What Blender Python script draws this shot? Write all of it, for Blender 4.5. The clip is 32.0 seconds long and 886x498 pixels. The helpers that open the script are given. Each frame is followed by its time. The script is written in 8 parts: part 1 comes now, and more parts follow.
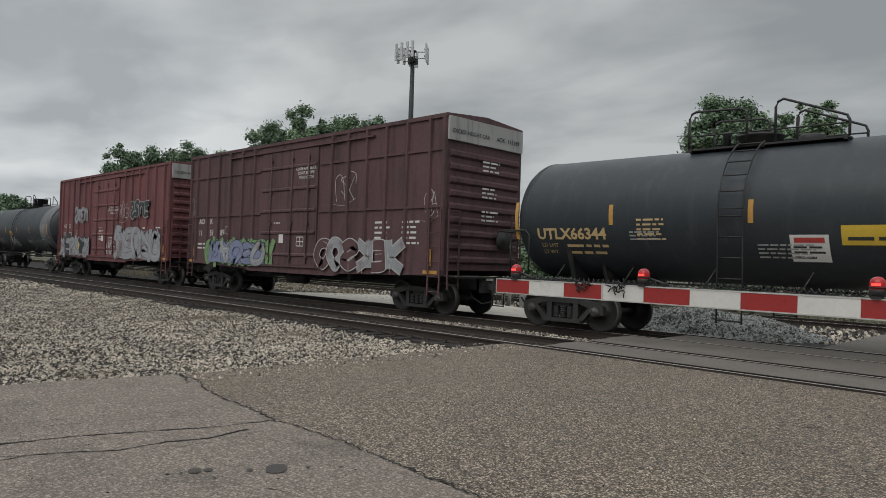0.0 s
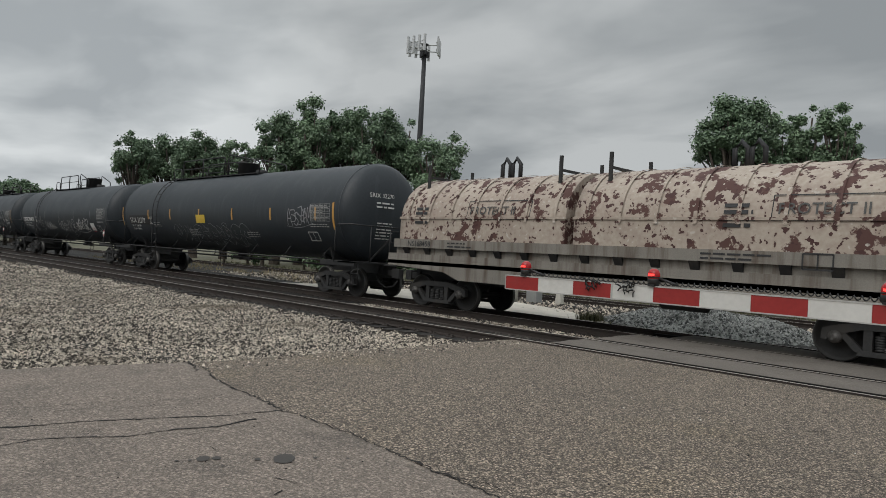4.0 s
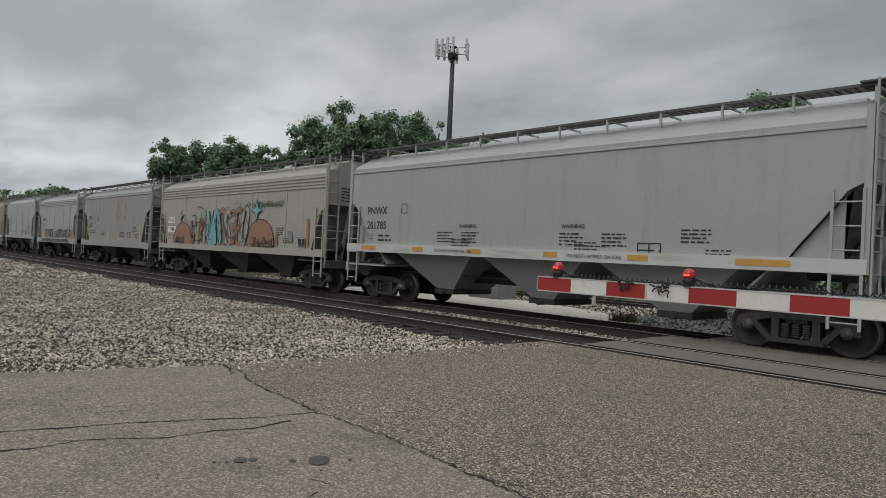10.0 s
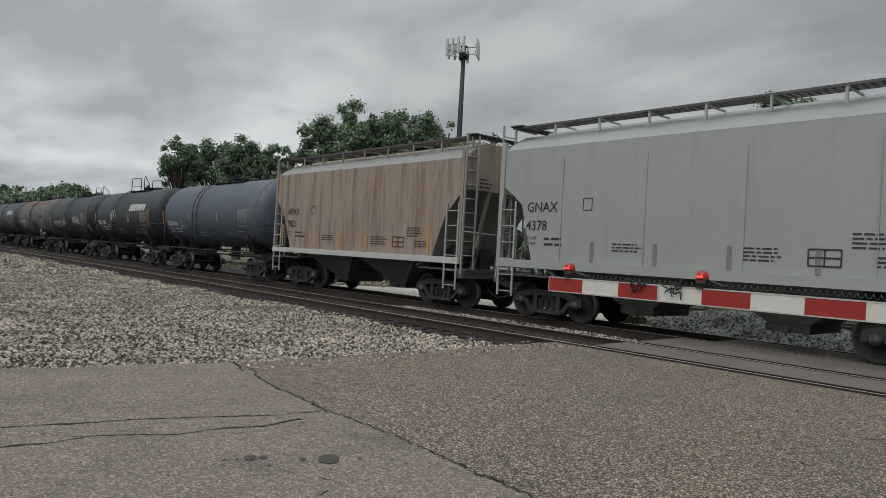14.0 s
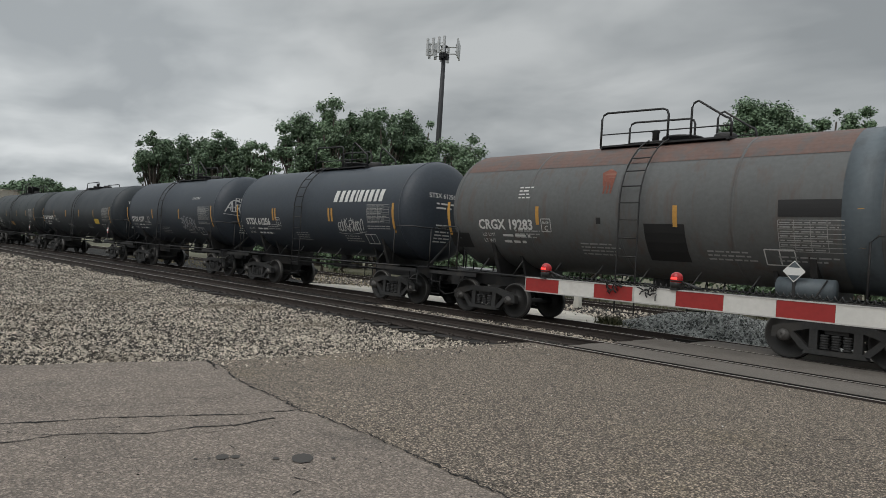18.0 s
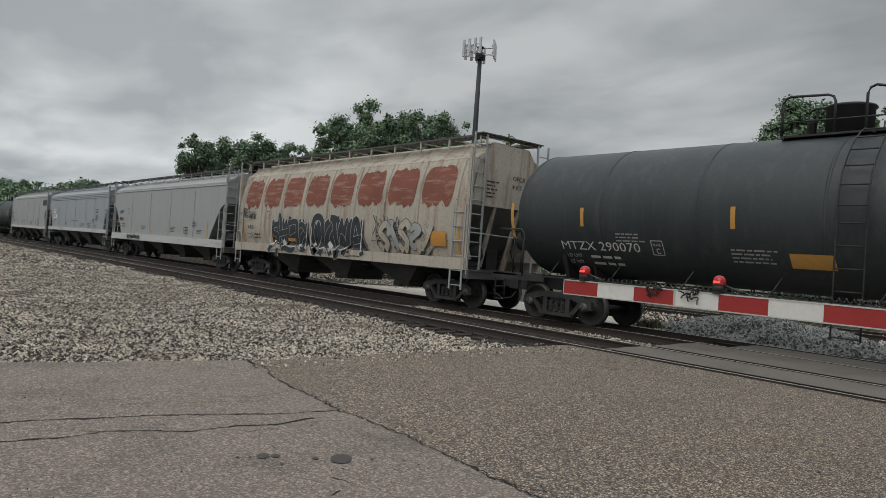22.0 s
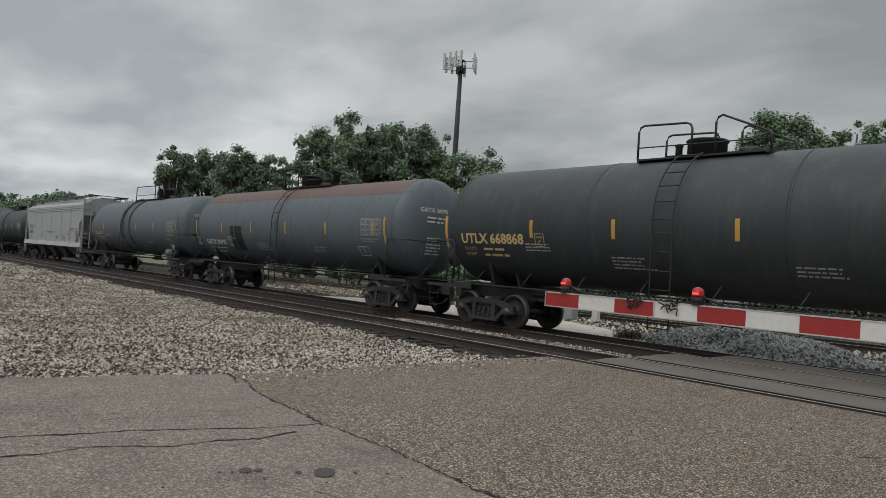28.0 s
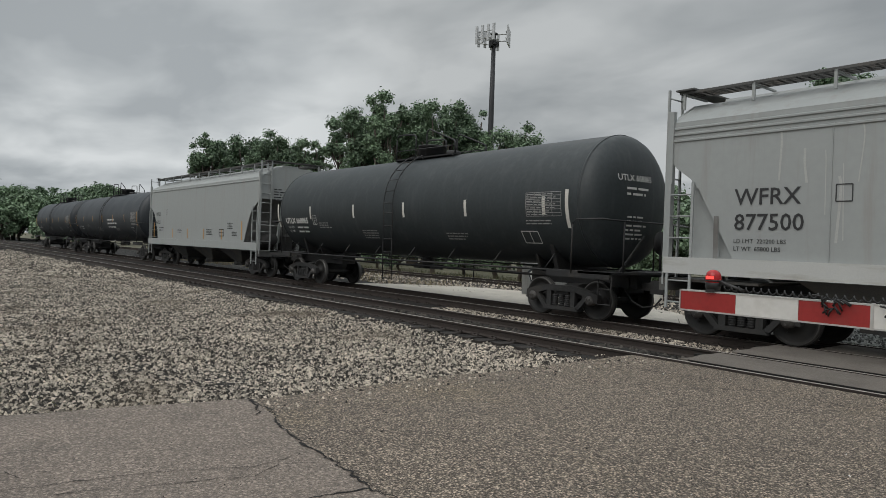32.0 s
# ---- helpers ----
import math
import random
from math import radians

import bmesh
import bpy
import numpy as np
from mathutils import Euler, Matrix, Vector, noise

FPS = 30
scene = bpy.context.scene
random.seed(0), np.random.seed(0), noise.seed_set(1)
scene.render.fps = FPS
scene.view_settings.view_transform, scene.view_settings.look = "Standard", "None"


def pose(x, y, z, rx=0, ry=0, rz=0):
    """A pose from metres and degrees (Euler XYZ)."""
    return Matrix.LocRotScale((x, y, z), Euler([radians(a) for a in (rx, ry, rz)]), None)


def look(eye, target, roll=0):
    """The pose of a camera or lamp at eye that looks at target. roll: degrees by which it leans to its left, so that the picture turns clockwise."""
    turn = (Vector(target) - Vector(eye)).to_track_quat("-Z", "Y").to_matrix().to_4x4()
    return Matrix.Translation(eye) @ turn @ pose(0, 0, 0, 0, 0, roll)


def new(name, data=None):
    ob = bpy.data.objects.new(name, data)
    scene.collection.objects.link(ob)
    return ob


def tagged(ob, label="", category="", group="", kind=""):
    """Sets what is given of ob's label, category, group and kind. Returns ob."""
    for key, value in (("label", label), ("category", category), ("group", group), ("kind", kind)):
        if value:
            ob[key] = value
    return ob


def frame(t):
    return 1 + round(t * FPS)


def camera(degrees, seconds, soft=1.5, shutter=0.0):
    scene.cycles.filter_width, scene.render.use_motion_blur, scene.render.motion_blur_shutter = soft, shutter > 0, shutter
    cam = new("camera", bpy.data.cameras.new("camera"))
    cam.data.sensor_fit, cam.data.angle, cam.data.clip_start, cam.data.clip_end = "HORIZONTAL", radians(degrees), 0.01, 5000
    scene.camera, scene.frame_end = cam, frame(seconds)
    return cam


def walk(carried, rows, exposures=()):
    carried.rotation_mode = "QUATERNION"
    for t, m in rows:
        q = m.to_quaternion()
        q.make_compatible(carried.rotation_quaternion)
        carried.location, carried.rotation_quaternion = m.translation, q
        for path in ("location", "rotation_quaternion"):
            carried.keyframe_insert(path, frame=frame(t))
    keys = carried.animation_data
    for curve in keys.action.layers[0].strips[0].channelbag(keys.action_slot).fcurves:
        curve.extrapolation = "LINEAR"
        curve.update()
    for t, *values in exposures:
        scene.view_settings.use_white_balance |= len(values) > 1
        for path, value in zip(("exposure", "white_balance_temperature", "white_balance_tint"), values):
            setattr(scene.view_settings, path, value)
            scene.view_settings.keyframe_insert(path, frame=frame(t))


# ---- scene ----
cam = camera(65.0, 32.0, soft=0.5)
PATH = [
    (0, (0.058, 0.051, 1.514), (-1.35, 1.471, 1.548), 1.9),
    (0.5, (0.065, 0.038, 1.521), (-1.359, 1.442, 1.552), 2.5),
    (1, (0.046, 0.021, 1.523), (-1.383, 1.421, 1.553), 2.8),
    (1.5, (0.028, 0.006, 1.519), (-1.404, 1.401, 1.55), 3.1),
    (2, (0.038, 0.009, 1.522), (-1.398, 1.401, 1.548), 3.4),
    (2.5, (0.021, 0.028, 1.517), (-1.416, 1.419, 1.531), 3.6),
    (3, (0.009, 0.037, 1.511), (-1.429, 1.428, 1.526), 3.6),
    (3.5, (0.03, 0.027, 1.516), (-1.407, 1.418, 1.531), 3.4),
    (5.5, (0.062, 0.006, 1.527), (-1.302, 1.468, 1.549), 3.1),
    (6, (0.045, -0.007, 1.524), (-1.364, 1.412, 1.547), 3.1),
    (6.5, (0.043, 0.001, 1.521), (-1.398, 1.388, 1.541), 2.7),
    (7, (0.046, 0.005, 1.525), (-1.401, 1.387, 1.544), 2.5),
    (7.5, (0.052, 0.011, 1.522), (-1.396, 1.39, 1.541), 2.5),
    (8, (0.039, 0.009, 1.521), (-1.409, 1.388, 1.54), 3.2),
    (8.5, (0.044, 0.012, 1.52), (-1.41, 1.385, 1.537), 2.9),
    (9, (0.034, 0.011, 1.52), (-1.44, 1.363, 1.537), 2.6),
    (9.5, (0.045, 0.008, 1.521), (-1.435, 1.354, 1.539), 2.6),
    (10, (0.038, 0.012, 1.519), (-1.444, 1.355, 1.537), 2.7),
    (10.5, (0.037, 0.024, 1.517), (-1.448, 1.365, 1.535), 2.7),
    (11, (0.053, 0.031, 1.521), (-1.437, 1.364, 1.539), 2.7),
    (11.5, (0.047, 0.035, 1.518), (-1.448, 1.362, 1.536), 2.7),
    (12, (0.041, 0.032, 1.519), (-1.456, 1.359, 1.536), 2.7),
    (12.5, (0.037, 0.032, 1.516), (-1.46, 1.358, 1.534), 2.9),
    (13, (0.022, 0.026, 1.522), (-1.476, 1.351, 1.538), 3.0),
    (13.5, (0.005, 0.017, 1.518), (-1.493, 1.342, 1.534), 3.1),
    (14, (0.01, 0.008, 1.515), (-1.489, 1.332, 1.531), 3.2),
    (14.5, (0.017, 0.012, 1.518), (-1.482, 1.335, 1.533), 3.3),
    (16.5, (0.038, 0.023, 1.519), (-1.417, 1.395, 1.538), 3.5),
    (17, (0.034, 0.023, 1.514), (-1.422, 1.395, 1.534), 3.6),
    (17.5, (0.032, 0.022, 1.515), (-1.423, 1.394, 1.535), 3.7),
    (18, (0.011, 0.023, 1.512), (-1.446, 1.393, 1.531), 3.8),
    (18.5, (0.007, 0.019, 1.509), (-1.454, 1.385, 1.529), 3.8),
    (19, (0.014, 0.017, 1.515), (-1.454, 1.376, 1.533), 3.8),
    (19.5, (0.02, 0.018, 1.516), (-1.45, 1.374, 1.534), 3.8),
    (20, (0.027, 0.002, 1.519), (-1.463, 1.337, 1.535), 3.8),
    (20.5, (0.018, -0.002, 1.518), (-1.499, 1.301, 1.532), 3.7),
    (21, (-0.007, 0.016, 1.51), (-1.531, 1.312, 1.523), 3.7),
    (21.5, (-0.012, 0.011, 1.516), (-1.536, 1.306, 1.528), 3.8),
    (22, (-0.005, 0.008, 1.521), (-1.53, 1.302, 1.536), 4.0),
    (22.5, (-0.025, 0.012, 1.513), (-1.551, 1.306, 1.528), 4.1),
    (23, (-0.009, 0.0, 1.515), (-1.534, 1.294, 1.531), 4.5),
    (23.5, (-0.002, -0.003, 1.515), (-1.519, 1.301, 1.531), 4.9),
    (24, (0.015, -0.008, 1.518), (-1.48, 1.32, 1.537), 5.0),
    (24.5, (0.012, -0.018, 1.518), (-1.463, 1.333, 1.54), 5.7),
    (25, (0.007, -0.023, 1.518), (-1.466, 1.329, 1.541), 5.6),
    (25.5, (-0.001, -0.023, 1.519), (-1.475, 1.329, 1.541), 5.3),
    (26, (0.003, -0.017, 1.521), (-1.473, 1.331, 1.545), 4.7),
    (26.5, (0.033, -0.019, 1.531), (-1.444, 1.329, 1.559), 4.0),
    (28.5, (-0.015, -0.037, 1.522), (-1.507, 1.294, 1.578), 3.9),
    (29, (-0.099, -0.07, 1.492), (-1.592, 1.26, 1.537), 4.1),
    (29.5, (-0.268, -0.014, 1.469), (-1.762, 1.315, 1.477), 4.4),
    (30, (-0.581, 0.143, 1.537), (-2.103, 1.44, 1.54), 4.3),
    (30.5, (-0.979, 0.327, 1.528), (-2.533, 1.586, 1.527), 3.2),
    (31, (-1.289, 0.52, 1.534), (-2.845, 1.777, 1.529), 2.2),
    (31.5, (-1.487, 0.768, 1.625), (-3.045, 2.023, 1.619), 2.1),
    (32, (-1.739, 1.025, 1.6), (-3.294, 2.283, 1.591), 2.1),
]
walk(cam, [(t, look(eye, target, roll)) for t, eye, target, roll in PATH])

# ---- world and light ----
world = bpy.data.worlds.new("overcast_sky")
scene.world = world
world.use_nodes = True
wt = world.node_tree
wt.nodes.clear()
w_out = wt.nodes.new("ShaderNodeOutputWorld")
w_bg = wt.nodes.new("ShaderNodeBackground")
w_tc = wt.nodes.new("ShaderNodeTexCoord")
w_sep = wt.nodes.new("ShaderNodeSeparateXYZ")
wt.links.new(w_tc.outputs["Generated"], w_sep.inputs[0])


def sky_math(op, a, b):
    n = wt.nodes.new("ShaderNodeMath")
    n.operation = op
    for q, v in enumerate((a, b)):
        if isinstance(v, (int, float)):
            n.inputs[q].default_value = v
        else:
            wt.links.new(v, n.inputs[q])
    return n.outputs[0]


def sky_range(v, lo, hi, a, b):
    n = wt.nodes.new("ShaderNodeMapRange")
    n.interpolation_type = "SMOOTHSTEP"
    for q, x in enumerate((lo, hi, a, b)):
        n.inputs[q + 1].default_value = x
    wt.links.new(v, n.inputs[0])
    return n.outputs[0]


def sky_lobe(direction, near, far, gain):
    n = wt.nodes.new("ShaderNodeVectorMath")
    n.operation = "DOT_PRODUCT"
    n.inputs[1].default_value = direction
    wt.links.new(w_tc.outputs["Generated"], n.inputs[0])
    return sky_range(n.outputs["Value"], math.cos(radians(far)), math.cos(radians(near)), 1.0, gain)


# the cloud deck lies flat overhead, so that its rolls crowd together towards the horizon
w_depth = sky_math("ADD", sky_math("MAXIMUM", w_sep.outputs["Z"], 0.0), 0.16)
w_flat = wt.nodes.new("ShaderNodeCombineXYZ")
wt.links.new(sky_math("DIVIDE", w_sep.outputs["X"], w_depth), w_flat.inputs[0])
wt.links.new(sky_math("DIVIDE", w_sep.outputs["Y"], w_depth), w_flat.inputs[1])
w_map = wt.nodes.new("ShaderNodeMapping")
w_map.inputs["Rotation"].default_value = (0.0, 0.0, 0.55)
w_map.inputs["Scale"].default_value = (1.0, 1.5, 1.0)
wt.links.new(w_flat.outputs[0], w_map.inputs["Vector"])
clouds = []
for size, detail, rough, warp in ((0.62, 3.0, 0.45, 0.15), (1.7, 4.0, 0.5, 0.25)):
    n = wt.nodes.new("ShaderNodeTexNoise")
    n.inputs["Scale"].default_value, n.inputs["Detail"].default_value = size, detail
    n.inputs["Roughness"].default_value, n.inputs["Distortion"].default_value = rough, warp
    wt.links.new(w_map.outputs["Vector"], n.inputs["Vector"])
    clouds.append(n.outputs["Fac"])
w_mix = sky_math("ADD", sky_math("MULTIPLY", clouds[0], 0.68), sky_math("MULTIPLY", clouds[1], 0.32))
w_ramp = wt.nodes.new("ShaderNodeValToRGB")
w_ramp.color_ramp.elements[0].position = 0.42
w_ramp.color_ramp.elements[0].color = (0.275, 0.297, 0.312, 1)
w_ramp.color_ramp.elements[1].position = 0.585
w_ramp.color_ramp.elements[1].color = (0.490, 0.512, 0.520, 1)
mid = w_ramp.color_ramp.elements.new(0.5)
mid.color = (0.365, 0.388, 0.400, 1)
wt.links.new(w_mix, w_ramp.inputs["Fac"])
# thinner cloud low over the far end of the track; an overcast sky is brightest overhead
w_gain = sky_lobe((-0.958, 0.265, 0.110), 3, 24, 1.35)
w_gain = sky_math("MULTIPLY", w_gain, sky_range(w_sep.outputs["Z"], 0.33, 0.85, 1.0, 2.5))
w_mul = wt.nodes.new("ShaderNodeVectorMath")
w_mul.operation = "SCALE"
wt.links.new(w_ramp.outputs["Color"], w_mul.inputs[0])
wt.links.new(w_gain, w_mul.inputs["Scale"])
wt.links.new(w_mul.outputs[0], w_bg.inputs["Color"])
wt.links.new(w_bg.outputs[0], w_out.inputs["Surface"])
w_bg.inputs["Strength"].default_value = 1.0

sun_data = bpy.data.lights.new("sun", "SUN")
sun_data.energy, sun_data.angle, sun_data.color = 1.02, radians(50), (1.0, 0.96, 0.91)
sun = new("sun", sun_data)
sun.matrix_world = look((8, -42, 42), (0, 0, 0))


# ---- materials ----
def mat(name, color, rough=0.7, metal=0.0, var=0.18, scale=3.0, fine=40.0, bump=0.0, dirt=None, dirt_amt=0.0, streak=False,
        per_object=0.0, per_island=0.0, spec=0.5, emit=0.0, tone=None, dirt_scale=1.0, speck=None, cells=None, edge=None, span=(0.55, 1.45)):
    m = bpy.data.materials.new(name)
    m.use_nodes = True
    nt = m.node_tree
    n, l = nt.nodes, nt.links
    b = n["Principled BSDF"]
    b.inputs["Roughness"].default_value = rough
    b.inputs["Metallic"].default_value = metal
    b.inputs["Specular IOR Level"].default_value = spec
    tc = n.new("ShaderNodeTexCoord")
    coarse = n.new("ShaderNodeTexNoise")
    coarse.inputs["Scale"].default_value = scale
    coarse.inputs["Detail"].default_value = 5
    grain = n.new("ShaderNodeTexNoise")
    grain.inputs["Scale"].default_value = fine
    grain.inputs["Detail"].default_value = 3
    l.new(tc.outputs["Object"], coarse.inputs["Vector"])
    l.new(tc.outputs["Object"], grain.inputs["Vector"])
    add = n.new("ShaderNodeMath")
    add.operation = "ADD"
    l.new(coarse.outputs["Fac"], add.inputs[0])
    l.new(grain.outputs["Fac"], add.inputs[1])
    fac = add.outputs[0]
    if per_object or per_island:
        src = n.new("ShaderNodeObjectInfo" if per_object else "ShaderNodeNewGeometry")
        out = src.outputs["Random"] if per_object else src.outputs["Random Per Island"]
        k = n.new("ShaderNodeMath")
        k.operation = "MULTIPLY_ADD"
        amt = per_object or per_island
        k.inputs[1].default_value, k.inputs[2].default_value = amt * 2, -amt
        l.new(out, k.inputs[0])
        a2 = n.new("ShaderNodeMath")
        a2.operation = "ADD"
        l.new(fac, a2.inputs[0])
        l.new(k.outputs[0], a2.inputs[1])
        fac = a2.outputs[0]
    mr = n.new("ShaderNodeMapRange")
    mr.inputs[1].default_value, mr.inputs[2].default_value = span
    l.new(fac, mr.inputs[0])
    mix = n.new("ShaderNodeMix")
    mix.data_type = "RGBA"
    c = Vector(color)
    lo = Vector(tone[0]) if tone else c * (1 - var)
    hi = Vector(tone[1]) if tone else c * (1 + var)
    mix.inputs[6].default_value = (*lo, 1)
    mix.inputs[7].default_value = (*hi, 1)
    l.new(mr.outputs[0], mix.inputs[0])
    col = mix.outputs[2]
    if dirt:
        dn = n.new("ShaderNodeTexNoise")
        mp = n.new("ShaderNodeMapping")
        mp.inputs["Scale"].default_value = {True: (2.6 * dirt_scale, 2.6 * dirt_scale, 0.22 * dirt_scale), False: (dirt_scale,) * 3, "along": (0.45 * dirt_scale, 2.6 * dirt_scale, 3.2 * dirt_scale)}[streak]
        l.new(tc.outputs["Object"], mp.inputs["Vector"])
        l.new(mp.outputs["Vector"], dn.inputs["Vector"])
        dn.inputs["Scale"].default_value = 1.6
        dn.inputs["Detail"].default_value = 6
        dn.inputs["Roughness"].default_value = 0.62
        dm = n.new("ShaderNodeMapRange")
        dm.inputs[1].default_value, dm.inputs[2].default_value = 0.62 - 0.3 * dirt_amt, 0.74 - 0.16 * dirt_amt
        if edge:
            dm.inputs[1].default_value, dm.inputs[2].default_value = edge
        dm.inputs[4].default_value = min(1.0, 0.35 + dirt_amt)
        l.new(dn.outputs["Fac"], dm.inputs[0])
        mix2 = n.new("ShaderNodeMix")
        mix2.data_type = "RGBA"
        l.new(dm.outputs[0], mix2.inputs[0])
        l.new(col, mix2.inputs[6])
        mix2.inputs[7].default_value = (*dirt, 1)
        col = mix2.outputs[2]
    if cells:
        # packed stones or aggregate: one tone per cell, darker between them
        size_c, tone_lo, tone_hi, between = cells
        vo = n.new("ShaderNodeTexVoronoi")
        vo.inputs["Scale"].default_value = size_c
        l.new(tc.outputs["Object"], vo.inputs["Vector"])
        hs = n.new("ShaderNodeSeparateColor")
        l.new(vo.outputs["Color"], hs.inputs[0])
        pw = n.new("ShaderNodeMath")
        pw.operation = "POWER"
        pw.inputs[1].default_value = 2.2
        l.new(hs.outputs[0], pw.inputs[0])
        cm = n.new("ShaderNodeMapRange")
        cm.inputs[3].default_value, cm.inputs[4].default_value = tone_lo, tone_hi
        l.new(pw.outputs[0], cm.inputs[0])
        gap = n.new("ShaderNodeMapRange")
        gap.inputs[1].default_value, gap.inputs[2].default_value = 0.30, 0.62
        gap.inputs[3].default_value, gap.inputs[4].default_value = 1.0, between
        l.new(vo.outputs["Distance"], gap.inputs[0])
        pr = n.new("ShaderNodeMath")
        pr.operation = "MULTIPLY"
        l.new(cm.outputs[0], pr.inputs[0])
        l.new(gap.outputs[0], pr.inputs[1])
        sc = n.new("ShaderNodeVectorMath")
        sc.operation = "SCALE"
        l.new(col, sc.inputs[0])
        l.new(pr.outputs[0], sc.inputs["Scale"])
        col = sc.outputs[0]
    if speck:
        size_s, light_c, dark_c, (l0, l1), (d0, d1) = speck
        sn = n.new("ShaderNodeTexNoise")
        sn.inputs["Scale"].default_value = size_s
        sn.inputs["Detail"].default_value = 2
        sn.inputs["Roughness"].default_value = 0.7
        l.new(tc.outputs["Object"], sn.inputs["Vector"])
        for (lo_s, hi_s), c_s in (((l0, l1), light_c), ((d0, d1), dark_c)):
            sm = n.new("ShaderNodeMapRange")
            sm.inputs[1].default_value, sm.inputs[2].default_value = lo_s, hi_s
            l.new(sn.outputs["Fac"], sm.inputs[0])
            mx = n.new("ShaderNodeMix")
            mx.data_type = "RGBA"
            l.new(sm.outputs[0], mx.inputs[0])
            l.new(col, mx.inputs[6])
            mx.inputs[7].default_value = (*c_s, 1)
            col = mx.outputs[2]
    l.new(col, b.inputs["Base Color"])
    rr = n.new("ShaderNodeMapRange")
    rr.inputs[3].default_value, rr.inputs[4].default_value = max(0.05, rough - 0.1), min(1.0, rough + 0.12)
    l.new(coarse.outputs["Fac"], rr.inputs[0])
    l.new(rr.outputs[0], b.inputs["Roughness"])
    if bump:
        bp = n.new("ShaderNodeBump")
        bp.inputs["Strength"].default_value = bump
        bp.inputs["Distance"].default_value = 0.02
        l.new(grain.outputs["Fac"], bp.inputs["Height"])
        l.new(bp.outputs[0], b.inputs["Normal"])
    if emit:
        b.inputs["Emission Color"].default_value = (*color, 1)
        b.inputs["Emission Strength"].default_value = emit
    return m


M = {}
M["tank_black"] = mat("tank_black_paint", (0.029, 0.035, 0.041), 0.46, spec=0.42, var=0.2, scale=0.9, fine=14, dirt=(0.050, 0.057, 0.064), dirt_amt=0.28, streak=True)
M["tank_black_b"] = mat("tank_faded_black_paint", (0.034, 0.041, 0.044), 0.52, spec=0.42, var=0.25, scale=0.7, fine=12, dirt=(0.056, 0.062, 0.064), dirt_amt=0.35, streak=True)
M["tank_navy"] = mat("tank_navy_paint", (0.042, 0.051, 0.064), 0.46, spec=0.42, var=0.22, scale=0.9, fine=14, dirt=(0.048, 0.054, 0.062), dirt_amt=0.3, streak=True)
M["tank_blue"] = mat("tank_slate_blue_paint", (0.082, 0.10, 0.135), 0.5, var=0.2, scale=0.8, fine=12, dirt=(0.05, 0.055, 0.07), dirt_amt=0.35, streak=True)
M["tank_grey"] = mat("tank_grey_paint", (0.100, 0.120, 0.134), 0.52, spec=0.42, var=0.16, scale=0.8, fine=12, dirt=(0.06, 0.066, 0.07), dirt_amt=0.3, streak=True)
M["tank_rust"] = mat("tank_faded_grey_paint", (0.102, 0.105, 0.105), 0.6, var=0.2, scale=0.8, fine=12, dirt=(0.10, 0.072, 0.06), dirt_amt=0.34, streak=True)
M["tank_rust_top"] = mat("tank_rust_stained_top", (0.13, 0.075, 0.06), 0.65, var=0.3, scale=0.8, fine=12, dirt=(0.09, 0.085, 0.083), dirt_amt=0.5, streak=True)
M["tank_band"] = mat("tank_light_band_paint", (0.13, 0.135, 0.145), 0.5, var=0.2, scale=1.2, dirt=(0.07, 0.07, 0.07), dirt_amt=0.4, streak=True)
M["hop_grey"] = mat("hopper_grey_paint", (0.322, 0.338, 0.334), 0.6, var=0.06, scale=0.6, fine=7, dirt=(0.285, 0.28, 0.262), dirt_amt=0.3, streak=True)
M["hop_mid"] = mat("hopper_weathered_grey_paint", (0.275, 0.28, 0.268), 0.65, var=0.08, scale=0.6, fine=7, dirt=(0.22, 0.205, 0.18), dirt_amt=0.35, streak=True)
M["hop_white"] = mat("hopper_white_paint", (0.322, 0.338, 0.332), 0.6, var=0.05, scale=0.6, fine=7, dirt=(0.30, 0.295, 0.278), dirt_amt=0.28, streak=True)
M["hop_streak"] = mat("chalky_white_run", (0.42, 0.425, 0.41), 0.8, var=0.12, scale=5)
M["sill_white"] = mat("scuffed_white_sill_paint", (0.47, 0.475, 0.46), 0.6, var=0.08, scale=1.2, dirt=(0.30, 0.28, 0.24), dirt_amt=0.3, streak="along")
M["hop_blue"] = mat("hopper_blue_grey_paint", (0.300, 0.325, 0.342), 0.6, var=0.06, scale=0.7, fine=9, dirt=(0.21, 0.215, 0.21), dirt_amt=0.25, streak=True)
M["hop_tan"] = mat("hopper_tan_paint", (0.31, 0.25, 0.205), 0.7, var=0.14, scale=0.6, fine=9, dirt=(0.16, 0.105, 0.08), dirt_amt=0.5, streak=True)
M["hop_dirty"] = mat("hopper_dusty_paint", (0.33, 0.315, 0.285), 0.7, var=0.12, scale=0.6, fine=9, dirt=(0.265, 0.245, 0.21), dirt_amt=0.35, streak=True)
M["hop_rusty"] = mat("hopper_cream_rusted_paint", (0.41, 0.375, 0.315), 0.75, var=0.18, scale=0.8, fine=9, dirt=(0.24, 0.155, 0.105), dirt_amt=0.42, streak=True, speck=(14, (0.44, 0.40, 0.33), (0.16, 0.09, 0.06), (0.6, 0.7), (0.36, 0.28)))
M["rust_orange"] = mat("orange_rust_run", (0.34, 0.15, 0.045), 0.8, var=0.3, scale=6)
M["rust_red"] = mat("red_oxide_rust_patch", (0.20, 0.068, 0.046), 0.8, var=0.3, scale=1.6, fine=20, dirt=(0.34, 0.25, 0.185), dirt_amt=0.36, streak="along", dirt_scale=1.5)
